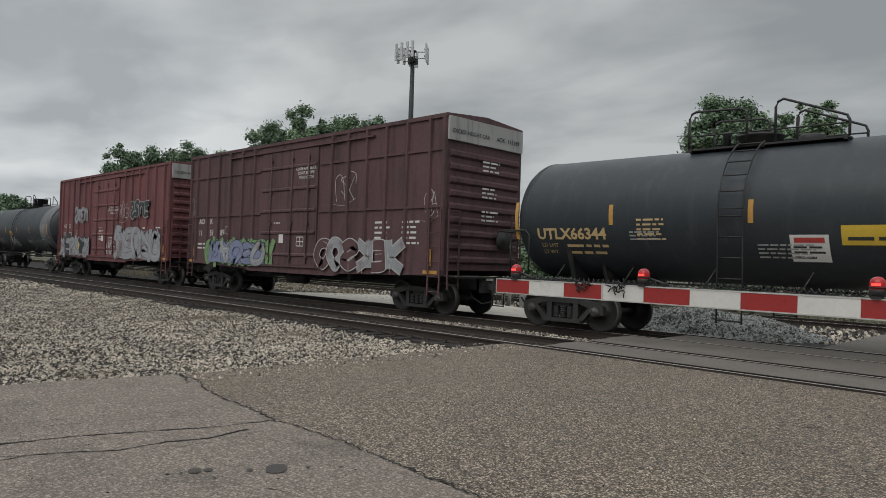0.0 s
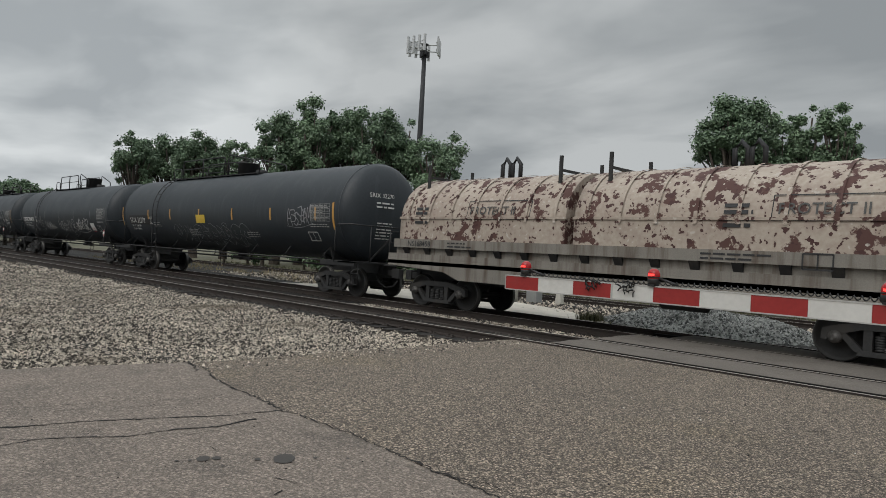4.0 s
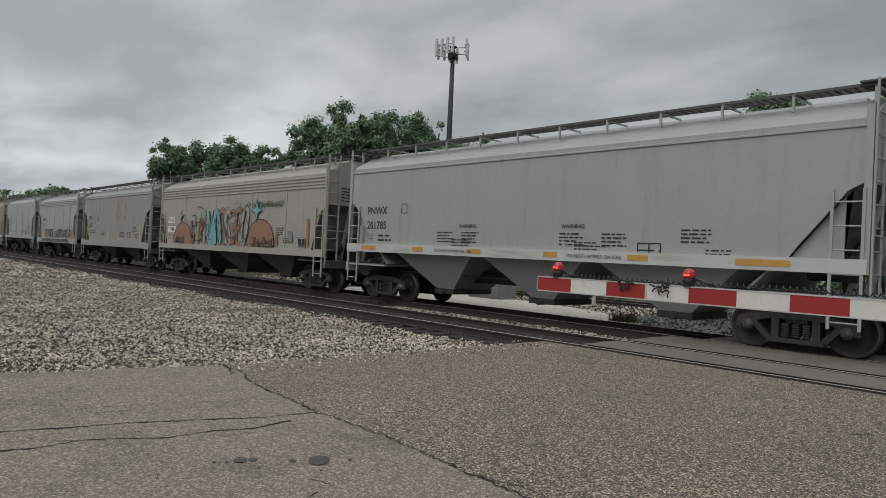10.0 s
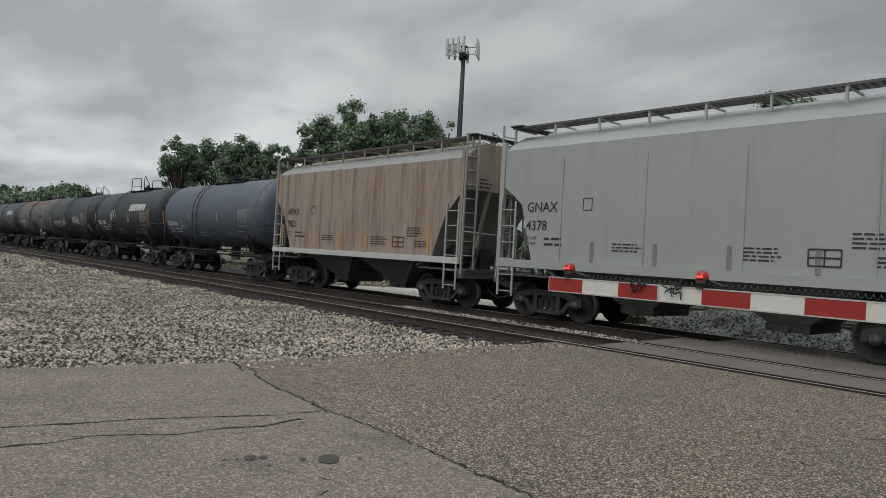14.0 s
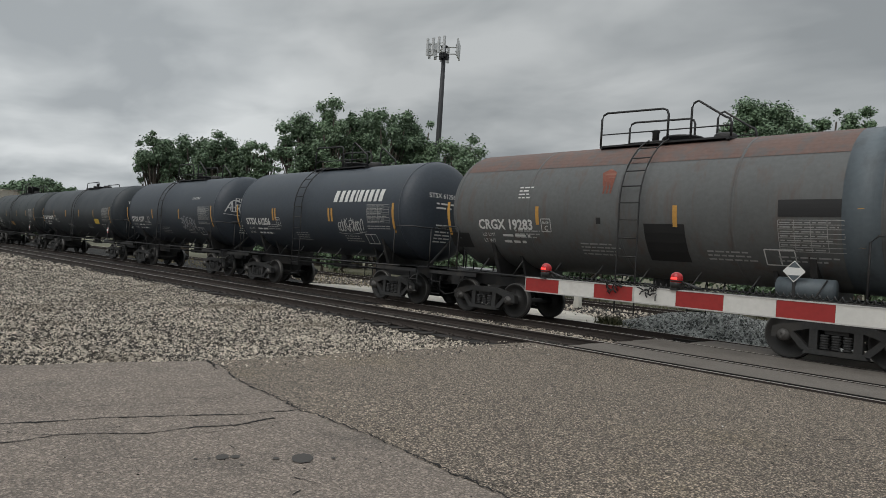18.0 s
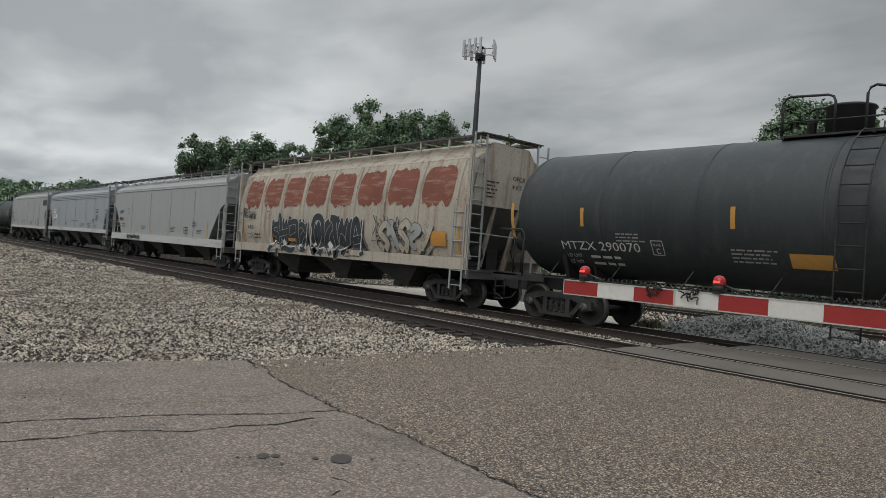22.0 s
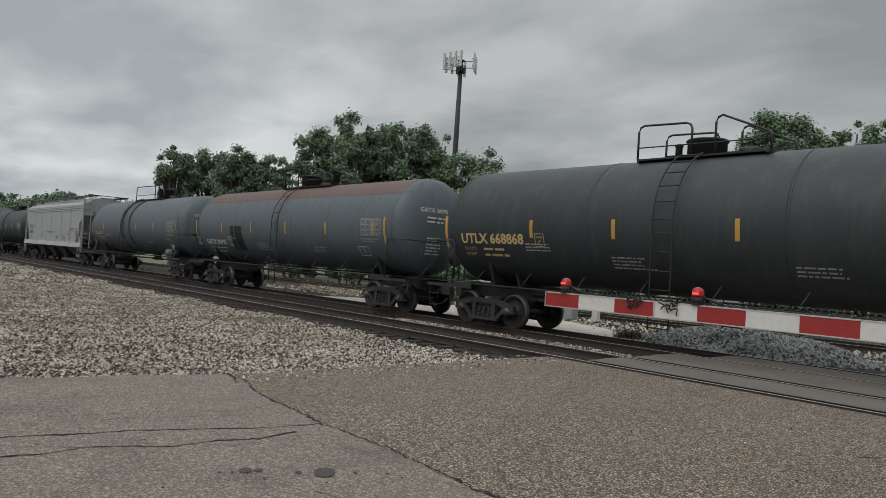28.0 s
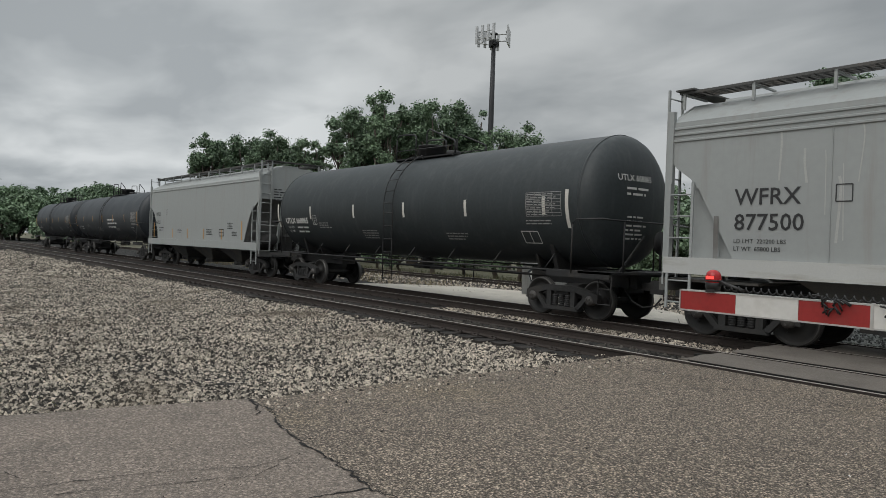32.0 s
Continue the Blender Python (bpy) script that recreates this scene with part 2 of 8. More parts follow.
# underbody shade is put into this dark colour; running boards share it
M["hop_dark"] = mat("hopper_dark_paint_with_shade", (0.085, 0.085, 0.083), 0.75, var=0.3, scale=1.5, dirt=(0.13, 0.11, 0.09), dirt_amt=0.4)
# darker grey than the side sheets, for slope sheets and some strips
M["hop_shade"] = mat("hopper_darker_grey", (0.20, 0.20, 0.195), 0.7, var=0.15, scale=1.0, dirt=(0.12, 0.11, 0.10), dirt_amt=0.35)
M["box_red"] = mat("boxcar_oxide_red_paint", (0.110, 0.060, 0.064), 0.62, spec=0.3, var=0.22, scale=0.8, fine=10, dirt=(0.050, 0.034, 0.036), dirt_amt=0.45, streak=True)
M["box_red_b"] = mat("boxcar_brighter_red_paint", (0.172, 0.068, 0.070), 0.62, spec=0.3, var=0.2, scale=0.8, fine=10, dirt=(0.070, 0.036, 0.038), dirt_amt=0.42, streak=True)
M["coil_cover"] = mat("peeling_cream_cover_paint", (0.40, 0.33, 0.27), 0.75, tone=((0.30, 0.23, 0.19), (0.50, 0.44, 0.37)), scale=1.0, fine=10, dirt=(0.075, 0.026, 0.022), dirt_amt=0.6, dirt_scale=1.5, edge=(0.545, 0.575), speck=(5, (0.5, 0.45, 0.4), (0.07, 0.03, 0.027), (0.66, 0.69), (0.40, 0.385)))
M["coil_frame"] = mat("coil_car_grey_frame_paint", (0.22, 0.205, 0.18), 0.75, var=0.2, scale=1.2, dirt=(0.09, 0.062, 0.045), dirt_amt=0.5, streak=True)
M["black_steel"] = mat("blackened_steel", (0.018, 0.018, 0.019), 0.6, var=0.4, scale=2.0, dirt=(0.05, 0.044, 0.038), dirt_amt=0.35)
M["truck"] = mat("dusty_cast_steel", (0.030, 0.030, 0.030), 0.75, var=0.4, scale=4.0, fine=30, dirt=(0.05, 0.045, 0.04), dirt_amt=0.38)
M["wheel"] = mat("rolled_wheel_steel", (0.020, 0.0193, 0.0186), 0.6, metal=0.1, var=0.35, scale=5, fine=30, dirt=(0.03, 0.026, 0.023), dirt_amt=0.35)
M["tread"] = mat("worn_wheel_tread", (0.10, 0.097, 0.093), 0.45, metal=0.6, var=0.15)
M["bearing"] = mat("greasy_bearing_cap", (0.10, 0.095, 0.09), 0.5, metal=0.3, var=0.35, scale=8)
M["white_rail"] = mat("white_grab_rail_paint", (0.52, 0.52, 0.50), 0.55, var=0.1, scale=4, dirt=(0.25, 0.22, 0.18), dirt_amt=0.3)
M["letter_white"] = mat("white_stencil_paint", (0.62, 0.62, 0.60), 0.6, var=0.12, scale=6)
M["letter_dim"] = mat("worn_white_stencil_paint", (0.34, 0.34, 0.33), 0.65, var=0.3, scale=9)
M["letter_black"] = mat("black_stencil_paint", (0.03, 0.03, 0.032), 0.6, var=0.2, scale=6)
M["letter_orange"] = mat("amber_stencil_paint", (0.55, 0.40, 0.20), 0.6, var=0.15, scale=6)
M["refl_orange"] = mat("amber_reflector_strip", (0.50, 0.27, 0.065), 0.4, var=0.15, scale=8)
M["refl_white"] = mat("white_reflector_strip", (0.62, 0.60, 0.55), 0.4, var=0.12, scale=8)
M["placard_white"] = mat("white_placard", (0.66, 0.66, 0.64), 0.5, var=0.08, scale=5)
M["end_white"] = mat("greyed_white_end_paint", (0.36, 0.355, 0.345), 0.6, var=0.14, scale=1.5, dirt=(0.20, 0.19, 0.18), dirt_amt=0.4, streak=True)
M["placard_red"] = mat("red_placard_ink", (0.42, 0.05, 0.045), 0.5, var=0.15, scale=5)
M["placard_yellow"] = mat("yellow_placard", (0.62, 0.42, 0.05), 0.5, var=0.12, scale=5)
M["repaint_black"] = mat("fresh_black_repaint_patch", (0.016, 0.016, 0.017), 0.55, var=0.2)
M["spray_white"] = mat("white_spray_paint", (0.50, 0.50, 0.49), 0.7, var=0.2, scale=5)
M["spray_silver"] = mat("silver_spray_paint", (0.29, 0.30, 0.315), 0.55, var=0.25, scale=2, dirt=(0.14, 0.06, 0.06), dirt_amt=0.4)
M["spray_lilac"] = mat("lilac_spray_paint", (0.20, 0.225, 0.34), 0.65, var=0.25, scale=2)
M["spray_green"] = mat("green_spray_paint", (0.17, 0.29, 0.13), 0.65, var=0.25, scale=2)
M["spray_teal"] = mat("teal_spray_paint", (0.16, 0.36, 0.38), 0.65, var=0.2, scale=2)
M["spray_brown"] = mat("copper_brown_spray_paint", (0.27, 0.155, 0.10), 0.65, var=0.25, scale=2)
M["spray_black"] = mat("black_spray_paint", (0.028, 0.034, 0.038), 0.6, var=0.25, scale=3)
M["spray_slate"] = mat("slate_spray_paint", (0.030, 0.046, 0.056), 0.6, var=0.3, scale=3)
M["spray_orange"] = mat("orange_spray_paint", (0.52, 0.24, 0.05), 0.6, var=0.2, scale=3)
M["rail_head"] = mat("worn_rail_head_steel", (0.50, 0.45, 0.41), 0.45, metal=0.35, var=0.2, scale=6)
M["rail_side"] = mat("rusted_rail_web", (0.034, 0.026, 0.022), 0.85, var=0.35, scale=5, fine=40)
M["tie"] = mat("creosoted_wooden_tie", (0.026, 0.022, 0.019), 0.9, var=0.4, scale=4, fine=50, bump=0.5, per_object=0.25)
M["ballast"] = mat("grey_ballast_stone", (0.20, 0.187, 0.163), 0.9, tone=((0.027, 0.024, 0.021), (0.71, 0.63, 0.525)), span=(0.62, 1.72), scale=1.0, fine=30, per_island=0.72, bump=0.3, dirt=(0.10, 0.080, 0.058), dirt_amt=0.3, dirt_scale=0.3)
M["ballast_dark"] = mat("blue_grey_crushed_stone", (0.17, 0.177, 0.17), 0.9, tone=((0.045, 0.048, 0.046), (0.40, 0.41, 0.39)), scale=1.2, fine=30, per_island=0.6, bump=0.4)
# dark base and darker cell edges put the shade between stones into the colour
M["gravel_bed"] = mat("gravel_bed_with_gap_shade", (0.04, 0.037, 0.032), 0.95, tone=((0.018, 0.016, 0.014), (0.07, 0.064, 0.055)), scale=1.2, fine=26, bump=1.0, cells=(27.0, 0.3, 2.4, 0.08))
M["asphalt"] = mat("weathered_brown_grey_asphalt", (0.258, 0.210, 0.163), 0.92, tone=((0.204, 0.163, 0.126), (0.312, 0.256, 0.200)), scale=0.8, fine=30, bump=0.8, dirt=(0.275, 0.218, 0.145), dirt_amt=0.3, dirt_scale=0.35, cells=(58, 0.40, 2.6, 0.30), speck=(95, (0.46, 0.40, 0.33), (0.045, 0.037, 0.031), (0.61, 0.67), (0.42, 0.35)))
M["asphalt_patch"] = mat("smoother_grey_asphalt", (0.172, 0.152, 0.132), 0.9, var=0.16, scale=1.0, fine=40, bump=0.3, dirt=(0.122, 0.106, 0.092), dirt_amt=0.4, dirt_scale=0.6, cells=(70, 0.85, 1.3, 0.85))
M["concrete"] = mat("worn_concrete_paving", (0.262, 0.216, 0.180), 0.9, var=0.16, scale=0.9, fine=30, bump=0.5, dirt=(0.160, 0.134, 0.113), dirt_amt=0.42, dirt_scale=0.6, cells=(52, 0.74, 1.55, 0.62), speck=(85, (0.35, 0.31, 0.27), (0.055, 0.047, 0.040), (0.63, 0.69), (0.40, 0.34)))
# near-black for the shade in the rail grooves, and for dirt crumbs
M["flange_shade_dirt"] = mat("flangeway_shade_and_dirt", (0.012, 0.011, 0.010), 0.95, var=0.4, scale=3)
M["oily_bed"] = mat("oily_dark_track_bed", (0.030, 0.027, 0.024), 0.95, var=0.4, scale=2.0, fine=30, bump=0.8, cells=(26.0, 0.5, 1.7, 0.3))
M["oily_stone"] = mat("oily_dark_ballast_stone", (0.045, 0.041, 0.036), 0.9, tone=((0.014, 0.013, 0.012), (0.10, 0.09, 0.078)), scale=1.2, fine=30, per_island=0.5)
M["crack"] = mat("dirt_filled_crack", (0.010, 0.009, 0.008), 0.98, var=0.4, scale=8)
M["stain"] = mat("oil_stained_concrete", (0.055, 0.050, 0.045), 0.8, var=0.3, scale=6, fine=60)
M["limestone"] = mat("pale_crusher_run_path", (0.54, 0.50, 0.43), 0.95, tone=((0.40, 0.37, 0.32), (0.66, 0.61, 0.53)), scale=1.5, fine=45, bump=0.6)
M["grass_ground"] = mat("weedy_ground", (0.11, 0.105, 0.07), 0.95, tone=((0.05, 0.06, 0.028), (0.19, 0.17, 0.12)), scale=0.4, fine=9, bump=0.6)
M["dry_grass"] = mat("dry_straw_grass_blades", (0.24, 0.19, 0.10), 0.85, tone=((0.11, 0.095, 0.045), (0.36, 0.29, 0.165)), scale=0.8, per_island=0.5)
M["grass"] = mat("mixed_grass_blades", (0.08, 0.085, 0.04), 0.85, tone=((0.03, 0.042, 0.017), (0.16, 0.145, 0.075)), scale=0.8, per_island=0.5)
M["leaf"] = mat("dark_green_leaves", (0.065, 0.105, 0.058), 0.6, tone=((0.052, 0.086, 0.050), (0.23, 0.33, 0.20)), scale=0.35, fine=4, per_island=0.3)
M["leaf_b"] = mat("mid_green_leaves", (0.085, 0.132, 0.068), 0.6, tone=((0.062, 0.100, 0.057), (0.26, 0.37, 0.22)), scale=0.35, fine=4, per_island=0.3)
M["leaf_c"] = mat("light_green_shrub_leaves", (0.08, 0.115, 0.05), 0.75, tone=((0.03, 0.045, 0.02), (0.15, 0.19, 0.09)), scale=0.5, fine=4, per_island=0.35)
M["bark"] = mat("grey_brown_bark", (0.075, 0.062, 0.05), 0.9, var=0.35, scale=3, bump=0.6)
M["galv"] = mat("galvanised_steel_sheet", (0.40, 0.41, 0.40), 0.5, metal=0.35, var=0.15, scale=2.0, dirt=(0.25, 0.24, 0.22), dirt_amt=0.3, streak=True)
M["old_galv"] = mat("weathered_galvanised_sheet", (0.23, 0.235, 0.23), 0.6, metal=0.2, var=0.2, scale=2.0, dirt=(0.14, 0.135, 0.12), dirt_amt=0.4, streak=True)
M["side_rail"] = mat("scuffed_handrail_steel", (0.085, 0.085, 0.085), 0.5, metal=0.3, var=0.3, scale=3)
M["pole_steel"] = mat("dark_weathered_pole_steel", (0.035, 0.036, 0.04), 0.6, var=0.2)
M["antenna"] = mat("pale_grey_antenna_shell", (0.50, 0.51, 0.52), 0.5, var=0.08)
M["arm_red"] = mat("red_retroreflective_sheeting", (0.30, 0.024, 0.022), 0.45, var=0.14, scale=5, dirt=(0.2, 0.05, 0.04), dirt_amt=0.25)
M["arm_white"] = mat("white_retroreflective_sheeting", (0.62, 0.61, 0.58), 0.45, var=0.08, scale=4, dirt=(0.36, 0.34, 0.30), dirt_amt=0.3)
M["arm_edge"] = mat("aluminium_arm_edge", (0.48, 0.47, 0.45), 0.45, metal=0.3, var=0.1)
M["lamp_housing"] = mat("black_lamp_housing", (0.02, 0.02, 0.02), 0.5, var=0.2)
M["lamp_red"] = mat("red_lamp_lens", (0.34, 0.012, 0.014), 0.2, var=0.2, scale=20, emit=0.10)
M["lamp_lit"] = mat("lit_red_lamp_strip", (1.0, 0.06, 0.05), 0.3, var=0.05, emit=1.3)
M["cable"] = mat("black_rubber_cable", (0.015, 0.015, 0.015), 0.6, var=0.2)
M["marker_white"] = mat("white_marker_post", (0.62, 0.60, 0.54), 0.6, var=0.1, scale=5, dirt=(0.4, 0.36, 0.28), dirt_amt=0.3)


# ---- mesh helpers ----
class Shape:
    """Collects faces of one mesh."""

    def __init__(self):
        self.v, self.f, self.mi, self.sm, self.slot, self.smooth = [], [], [], [], 0, False

    def face(self, *ids):
        self.f.append(ids)
        self.mi.append(self.slot)
        self.sm.append(self.smooth)

    def add(self, pts):
        k = len(self.v)
        self.v.extend(tuple(p) for p in pts)
        return k

    def box(self, x0, x1, y0, y1, z0, z1):
        k = self.add([(x, y, z) for x in (x0, x1) for y in (y0, y1) for z in (z0, z1)])
        for q in ((0, 1, 3, 2), (4, 6, 7, 5), (0, 4, 5, 1), (2, 3, 7, 6), (0, 2, 6, 4), (1, 5, 7, 3)):
            self.face(*(k + i for i in q))
        return self

    def prism(self, profile, a, b, axis="y"):
        """A closed profile pushed from a to b along an axis. Profile: (x, z) for y, (y, z) for x, (x, y) for z."""
        put = {"y": lambda p, d: (p[0], d, p[1]), "x": lambda p, d: (d, p[0], p[1]), "z": lambda p, d: (p[0], p[1], d)}[axis]
        n = len(profile)
        k = self.add([put(p, a) for p in profile] + [put(p, b) for p in profile])
        self.face(*range(k + n - 1, k - 1, -1))
        self.face(*range(k + n, k + 2 * n))
        for i in range(n):
            j = (i + 1) % n
            self.face(k + i, k + j, k + n + j, k + n + i)
        return self

    def tube(self, path, r, n=6):
        path = [Vector(p) for p in path]
        k = len(self.v)
        was, self.smooth = self.smooth, True
        for i, p in enumerate(path):
            d = (path[min(i + 1, len(path) - 1)] - path[max(i - 1, 0)]).normalized()
            a = d.cross(Vector((0, 0, 1)) if abs(d.z) < 0.9 else Vector((1, 0, 0))).normalized()
            b = d.cross(a)
            self.add([p + r * (math.cos(t) * a + math.sin(t) * b) for t in [2 * math.pi * s / n for s in range(n)]])
        for i in range(len(path) - 1):
            for s in range(n):
                t = (s + 1) % n
                self.face(k + i * n + s, k + i * n + t, k + (i + 1) * n + t, k + (i + 1) * n + s)
        self.smooth = False
        self.face(*range(k + n - 1, k - 1, -1))
        e = k + (len(path) - 1) * n
        self.face(*range(e, e + n))
        self.smooth = was
        return self

    def lathe(self, rings, axis="x", n=32, at=(0, 0, 0), smooth=True, caps=True):
        """Rings of (distance along the axis, radius)."""
        k = len(self.v)
        was, self.smooth = self.smooth, smooth
        for d, r in rings:
            for s in range(n):
                c, q = r * math.cos(2 * math.pi * s / n), r * math.sin(2 * math.pi * s / n)
                p = {"x": (d, c, q), "y": (c, d, q), "z": (c, q, d)}[axis]
                self.v.append((p[0] + at[0], p[1] + at[1], p[2] + at[2]))
        for i in range(len(rings) - 1):
            for s in range(n):
                t = (s + 1) % n
                self.face(k + i * n + s, k + i * n + t, k + (i + 1) * n + t, k + (i + 1) * n + s)
        if caps:
            self.face(*range(k + n - 1, k - 1, -1))
            e = k + (len(rings) - 1) * n
            self.face(*range(e, e + n))
        self.smooth = was
        return self

    def mesh(self, name, mats):
        me = bpy.data.meshes.new(name)
        me.from_pydata(self.v, [], self.f)
        for m in mats:
            me.materials.append(m)
        me.polygons.foreach_set("material_index", self.mi)
        me.polygons.foreach_set("use_smooth", self.sm)
        bm = bmesh.new()
        bm.from_mesh(me)
        bmesh.ops.recalc_face_normals(bm, faces=bm.faces)
        bm.to_mesh(me)
        bm.free()
        me.update()
        return me


def part(name, shape, material, parent, label="", at=None):
    """Links a shape (or a ready mesh) as one mesh object under a thing or a part."""
    mats = material if isinstance(material, (list, tuple)) else [material]
    me = shape if isinstance(shape, bpy.types.Mesh) else shape.mesh(name, mats)
    ob = new(name, me)
    ob.parent = parent
    if at is not None:
        ob.matrix_local = at
    if label:
        tagged(ob, label)
    return ob


def thing(name, shape, material, label, category, group="", kind="", at=None):
    mats = material if isinstance(material, (list, tuple)) else [material]
    ob = new(name, shape.mesh(name, mats) if shape else None)
    if at is not None:
        ob.matrix_world = at
    return tagged(ob, label, category, group, kind)


# ---- the ground ----
TRACK1, TRACK2, TRACK3 = 11.233, 14.81, 24.4
g = Shape()
g.box(-900, 900, -500, 900, -2.0, -0.42)
thing("ground", g, M["grass_ground"], "weedy ground of dry grass and dirt", "ground", kind="structure")

rng = np.random.default_rng(7)


def bed_height(x, y):
    """The ballast's height across the tracks and the yard."""
    ys = (-30, 1.0, 4.0, 8.6, 9.6, 10.2, 16.0, 16.8, 18.5, 22.0, 23.2, 25.6, 27.0, 40)
    zs = (-0.36, -0.34, -0.32, -0.30, -0.26, -0.19, -0.18, -0.22, -0.20, -0.24, -0.17, -0.17, -0.36, -0.36)
    return float(np.interp(y, ys, zs)) + 0.035 * noise.noise((x * 0.4, y * 0.6, 0.3))


def sheet(x0, x1, ys, step, lift=0.0):
    s = Shape()
    xs = np.arange(x0, x1 + 1e-6, step)
    k = s.add([(x, y, bed_height(x, y) + lift) for x in xs for y in ys])
    n = len(ys)
    for i in range(len(xs) - 1):
        for j in range(n - 1):
            s.face(k + i * n + j, k + (i + 1) * n + j, k + (i + 1) * n + j + 1, k + i * n + j + 1)
    return s


ys_bed = [-6, -3, 0, 1.5, 3, 5, 7, 8.2, 8.8, 9.2, 9.6, 10, 10.4, 11.2, 12, 13, 14, 15, 16, 16.4, 16.8, 17.6, 18.5, 20, 22, 22.6, 23.2, 24.4, 25.6, 26.3, 27]
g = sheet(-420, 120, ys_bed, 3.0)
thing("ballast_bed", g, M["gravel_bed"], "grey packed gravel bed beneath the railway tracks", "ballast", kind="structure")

g = sheet(-420, -7.6, [10.15, 10.4, 11.2, 12, 13, 14, 15, 16.0, 16.5], 3.0, 0.012)
thing("track_bed", g, M["oily_bed"], "oily dark bed between and under the rails", "ballast", kind="structure")


def stones(name, count, spots, size, material, label, up=0.3):
    """Loose angular stones, joined; spots gives x, y, z for each."""
    base = np.array([(1, 0, -0.35), (0, 1, -0.35), (-1, 0, -0.35), (0, -1, -0.35), (0.35, 0.1, 0.75), (-0.35, -0.1, 0.75)], float)
    tri = np.array([(0, 1, 4), (1, 2, 5), (2, 3, 5), (3, 0, 4), (1, 5, 4), (3, 4, 5)])
    r = size * rng.uniform(0.6, 1.35, (count, 1, 1))
    v = base[None] * rng.uniform(0.75, 1.2, (count, 6, 3)) * r
    v += rng.normal(0, 0.17, (count, 6, 3)) * r
    v *= np.stack([rng.uniform(0.9, 1.7, (count, 1)), np.full((count, 1), 0.85), np.full((count, 1), 1.0)], -1)
    a = rng.uniform(0, 2 * np.pi, (count, 1))
    c, s = np.cos(a), np.sin(a)
    x, y = v[..., 0] * c - v[..., 1] * s, v[..., 0] * s + v[..., 1] * c
    v = np.stack([x, y, v[..., 2]], -1) + spots[:, None] + np.array([0, 0, 1.0]) * (r * up)
    f = (tri[None] + 6 * np.arange(count)[:, None, None]).reshape(-1, 3)
    me = bpy.data.meshes.new(name)
    me.from_pydata(v.reshape(-1, 3).tolist(), [], f.tolist())
    me.materials.append(material)
    ob = new(name, me)
    return tagged(ob, label, "gravel", kind="stuff")


def spread(count, x0, x1, y0, y1, keep=None, power=1.0):
    out = []
    while len(out) < count:
        x = x1 - (x1 - x0) * rng.random() ** power
        y = rng.uniform(y0, y1)
        if keep is None or keep(x, y):
            out.append((x, y, bed_height(x, y)))
    return np.array(out)


def off_road(x, y):
    edge = -8.35 - 0.25 * noise.noise((y * 0.9, 0, 0)) - max(0, 2.6 - y) * 0.45
    return x < edge or x > 13.5


stones("ballast_stones", 125000, spread(125000, -34, -8.1, 0.6, 10.1, off_road, 1.4), 0.028, M["ballast"], "loose grey and tan ballast stones beside the track")
stones("ballast_stones", 22000, spread(22000, -75, -34, 2, 10.1, None, 1.3), 0.055, M["ballast"], "loose grey and tan ballast stones along the far track")
stones("ballast_stones", 7000, spread(7000, -17, -7.9, 12.2, 13.75, None, 1.5), 0.034, M["ballast"], "pale ballast stones between the two tracks")
stones("ballast_stones", 2600, spread(2600, -45, -8, 10.7, 11.8, None, 1.2), 0.045, M["oily_stone"], "oily dark ballast between the rails")
stones("ballast_stones", 2600, spread(2600, -45, -8, 14.3, 15.35, None, 1.2), 0.045, M["oily_stone"], "oily dark ballast under the train")
stones("ballast_stones", 14000, spread(14000, -38, 2, 18.6, 26.5, None, 1.2), 0.052, M["ballast"], "grey ballast stones in the yard behind the train")

# pile of dark crushed stone beyond the train
pile = []
while len(pile) < 12000:
    a, r = rng.uniform(0, 2 * np.pi), rng.random() ** 0.6
    x, y = -8.6 + 3.4 * r * math.cos(a), 19.2 + 1.7 * r * math.sin(a)
    h = 0.62 * max(0.0, 1 - r ** 1.5) * (1 + 0.25 * noise.noise((x, y, 1)))
    pile.append((x, y, bed_height(x, y) + h))
g = Shape()
k = g.add([(-8.6 + 3.4 * r * math.cos(2 * math.pi * s / 20), 19.2 + 1.7 * r * math.sin(2 * math.pi * s / 20), -0.2 + 0.6 * (1 - r ** 1.5)) for r in (1.0, 0.75, 0.5, 0.25, 0.02) for s in range(20)])
for i in range(4):
    for s in range(20):
        t = (s + 1) % 20
        g.face(k + i * 20 + s, k + i * 20 + t, k + (i + 1) * 20 + t, k + (i + 1) * 20 + s)
thing("gravel_heap", g, M["ballast_dark"], "low heap of dark blue-grey crushed stone by the tracks", "gravel heap", kind="stuff")
stones("heap_stones", 12000, np.array(pile), 0.036, M["ballast_dark"], "loose dark blue-grey crushed stones on the heap")

g = Shape()
g.prism([(-27.5, 16.75), (-11.4, 16.75), (-10.6, 17.3), (-12.2, 18.3), (-13.5, 19.6), (-17, 20.9), (-21.5, 21.8), (-25, 20.6), (-26.6, 18.6)], -0.35, -0.135, "z")
thing("crusher_run_path", g, M["limestone"], "pale crushed limestone path beside the far rail", "path", kind="structure")

# ---- tracks ----
RAIL = [(-0.07, -0.17), (0.07, -0.17), (0.07, -0.158), (0.014, -0.13), (0.012, -0.045), (0.036, -0.032), (0.036, -0.004), (0.028, 0.0), (-0.028, 0.0), (-0.036, -0.004), (-0.036, -0.032), (-0.012, -0.045), (-0.014, -0.13), (-0.07, -0.158)]


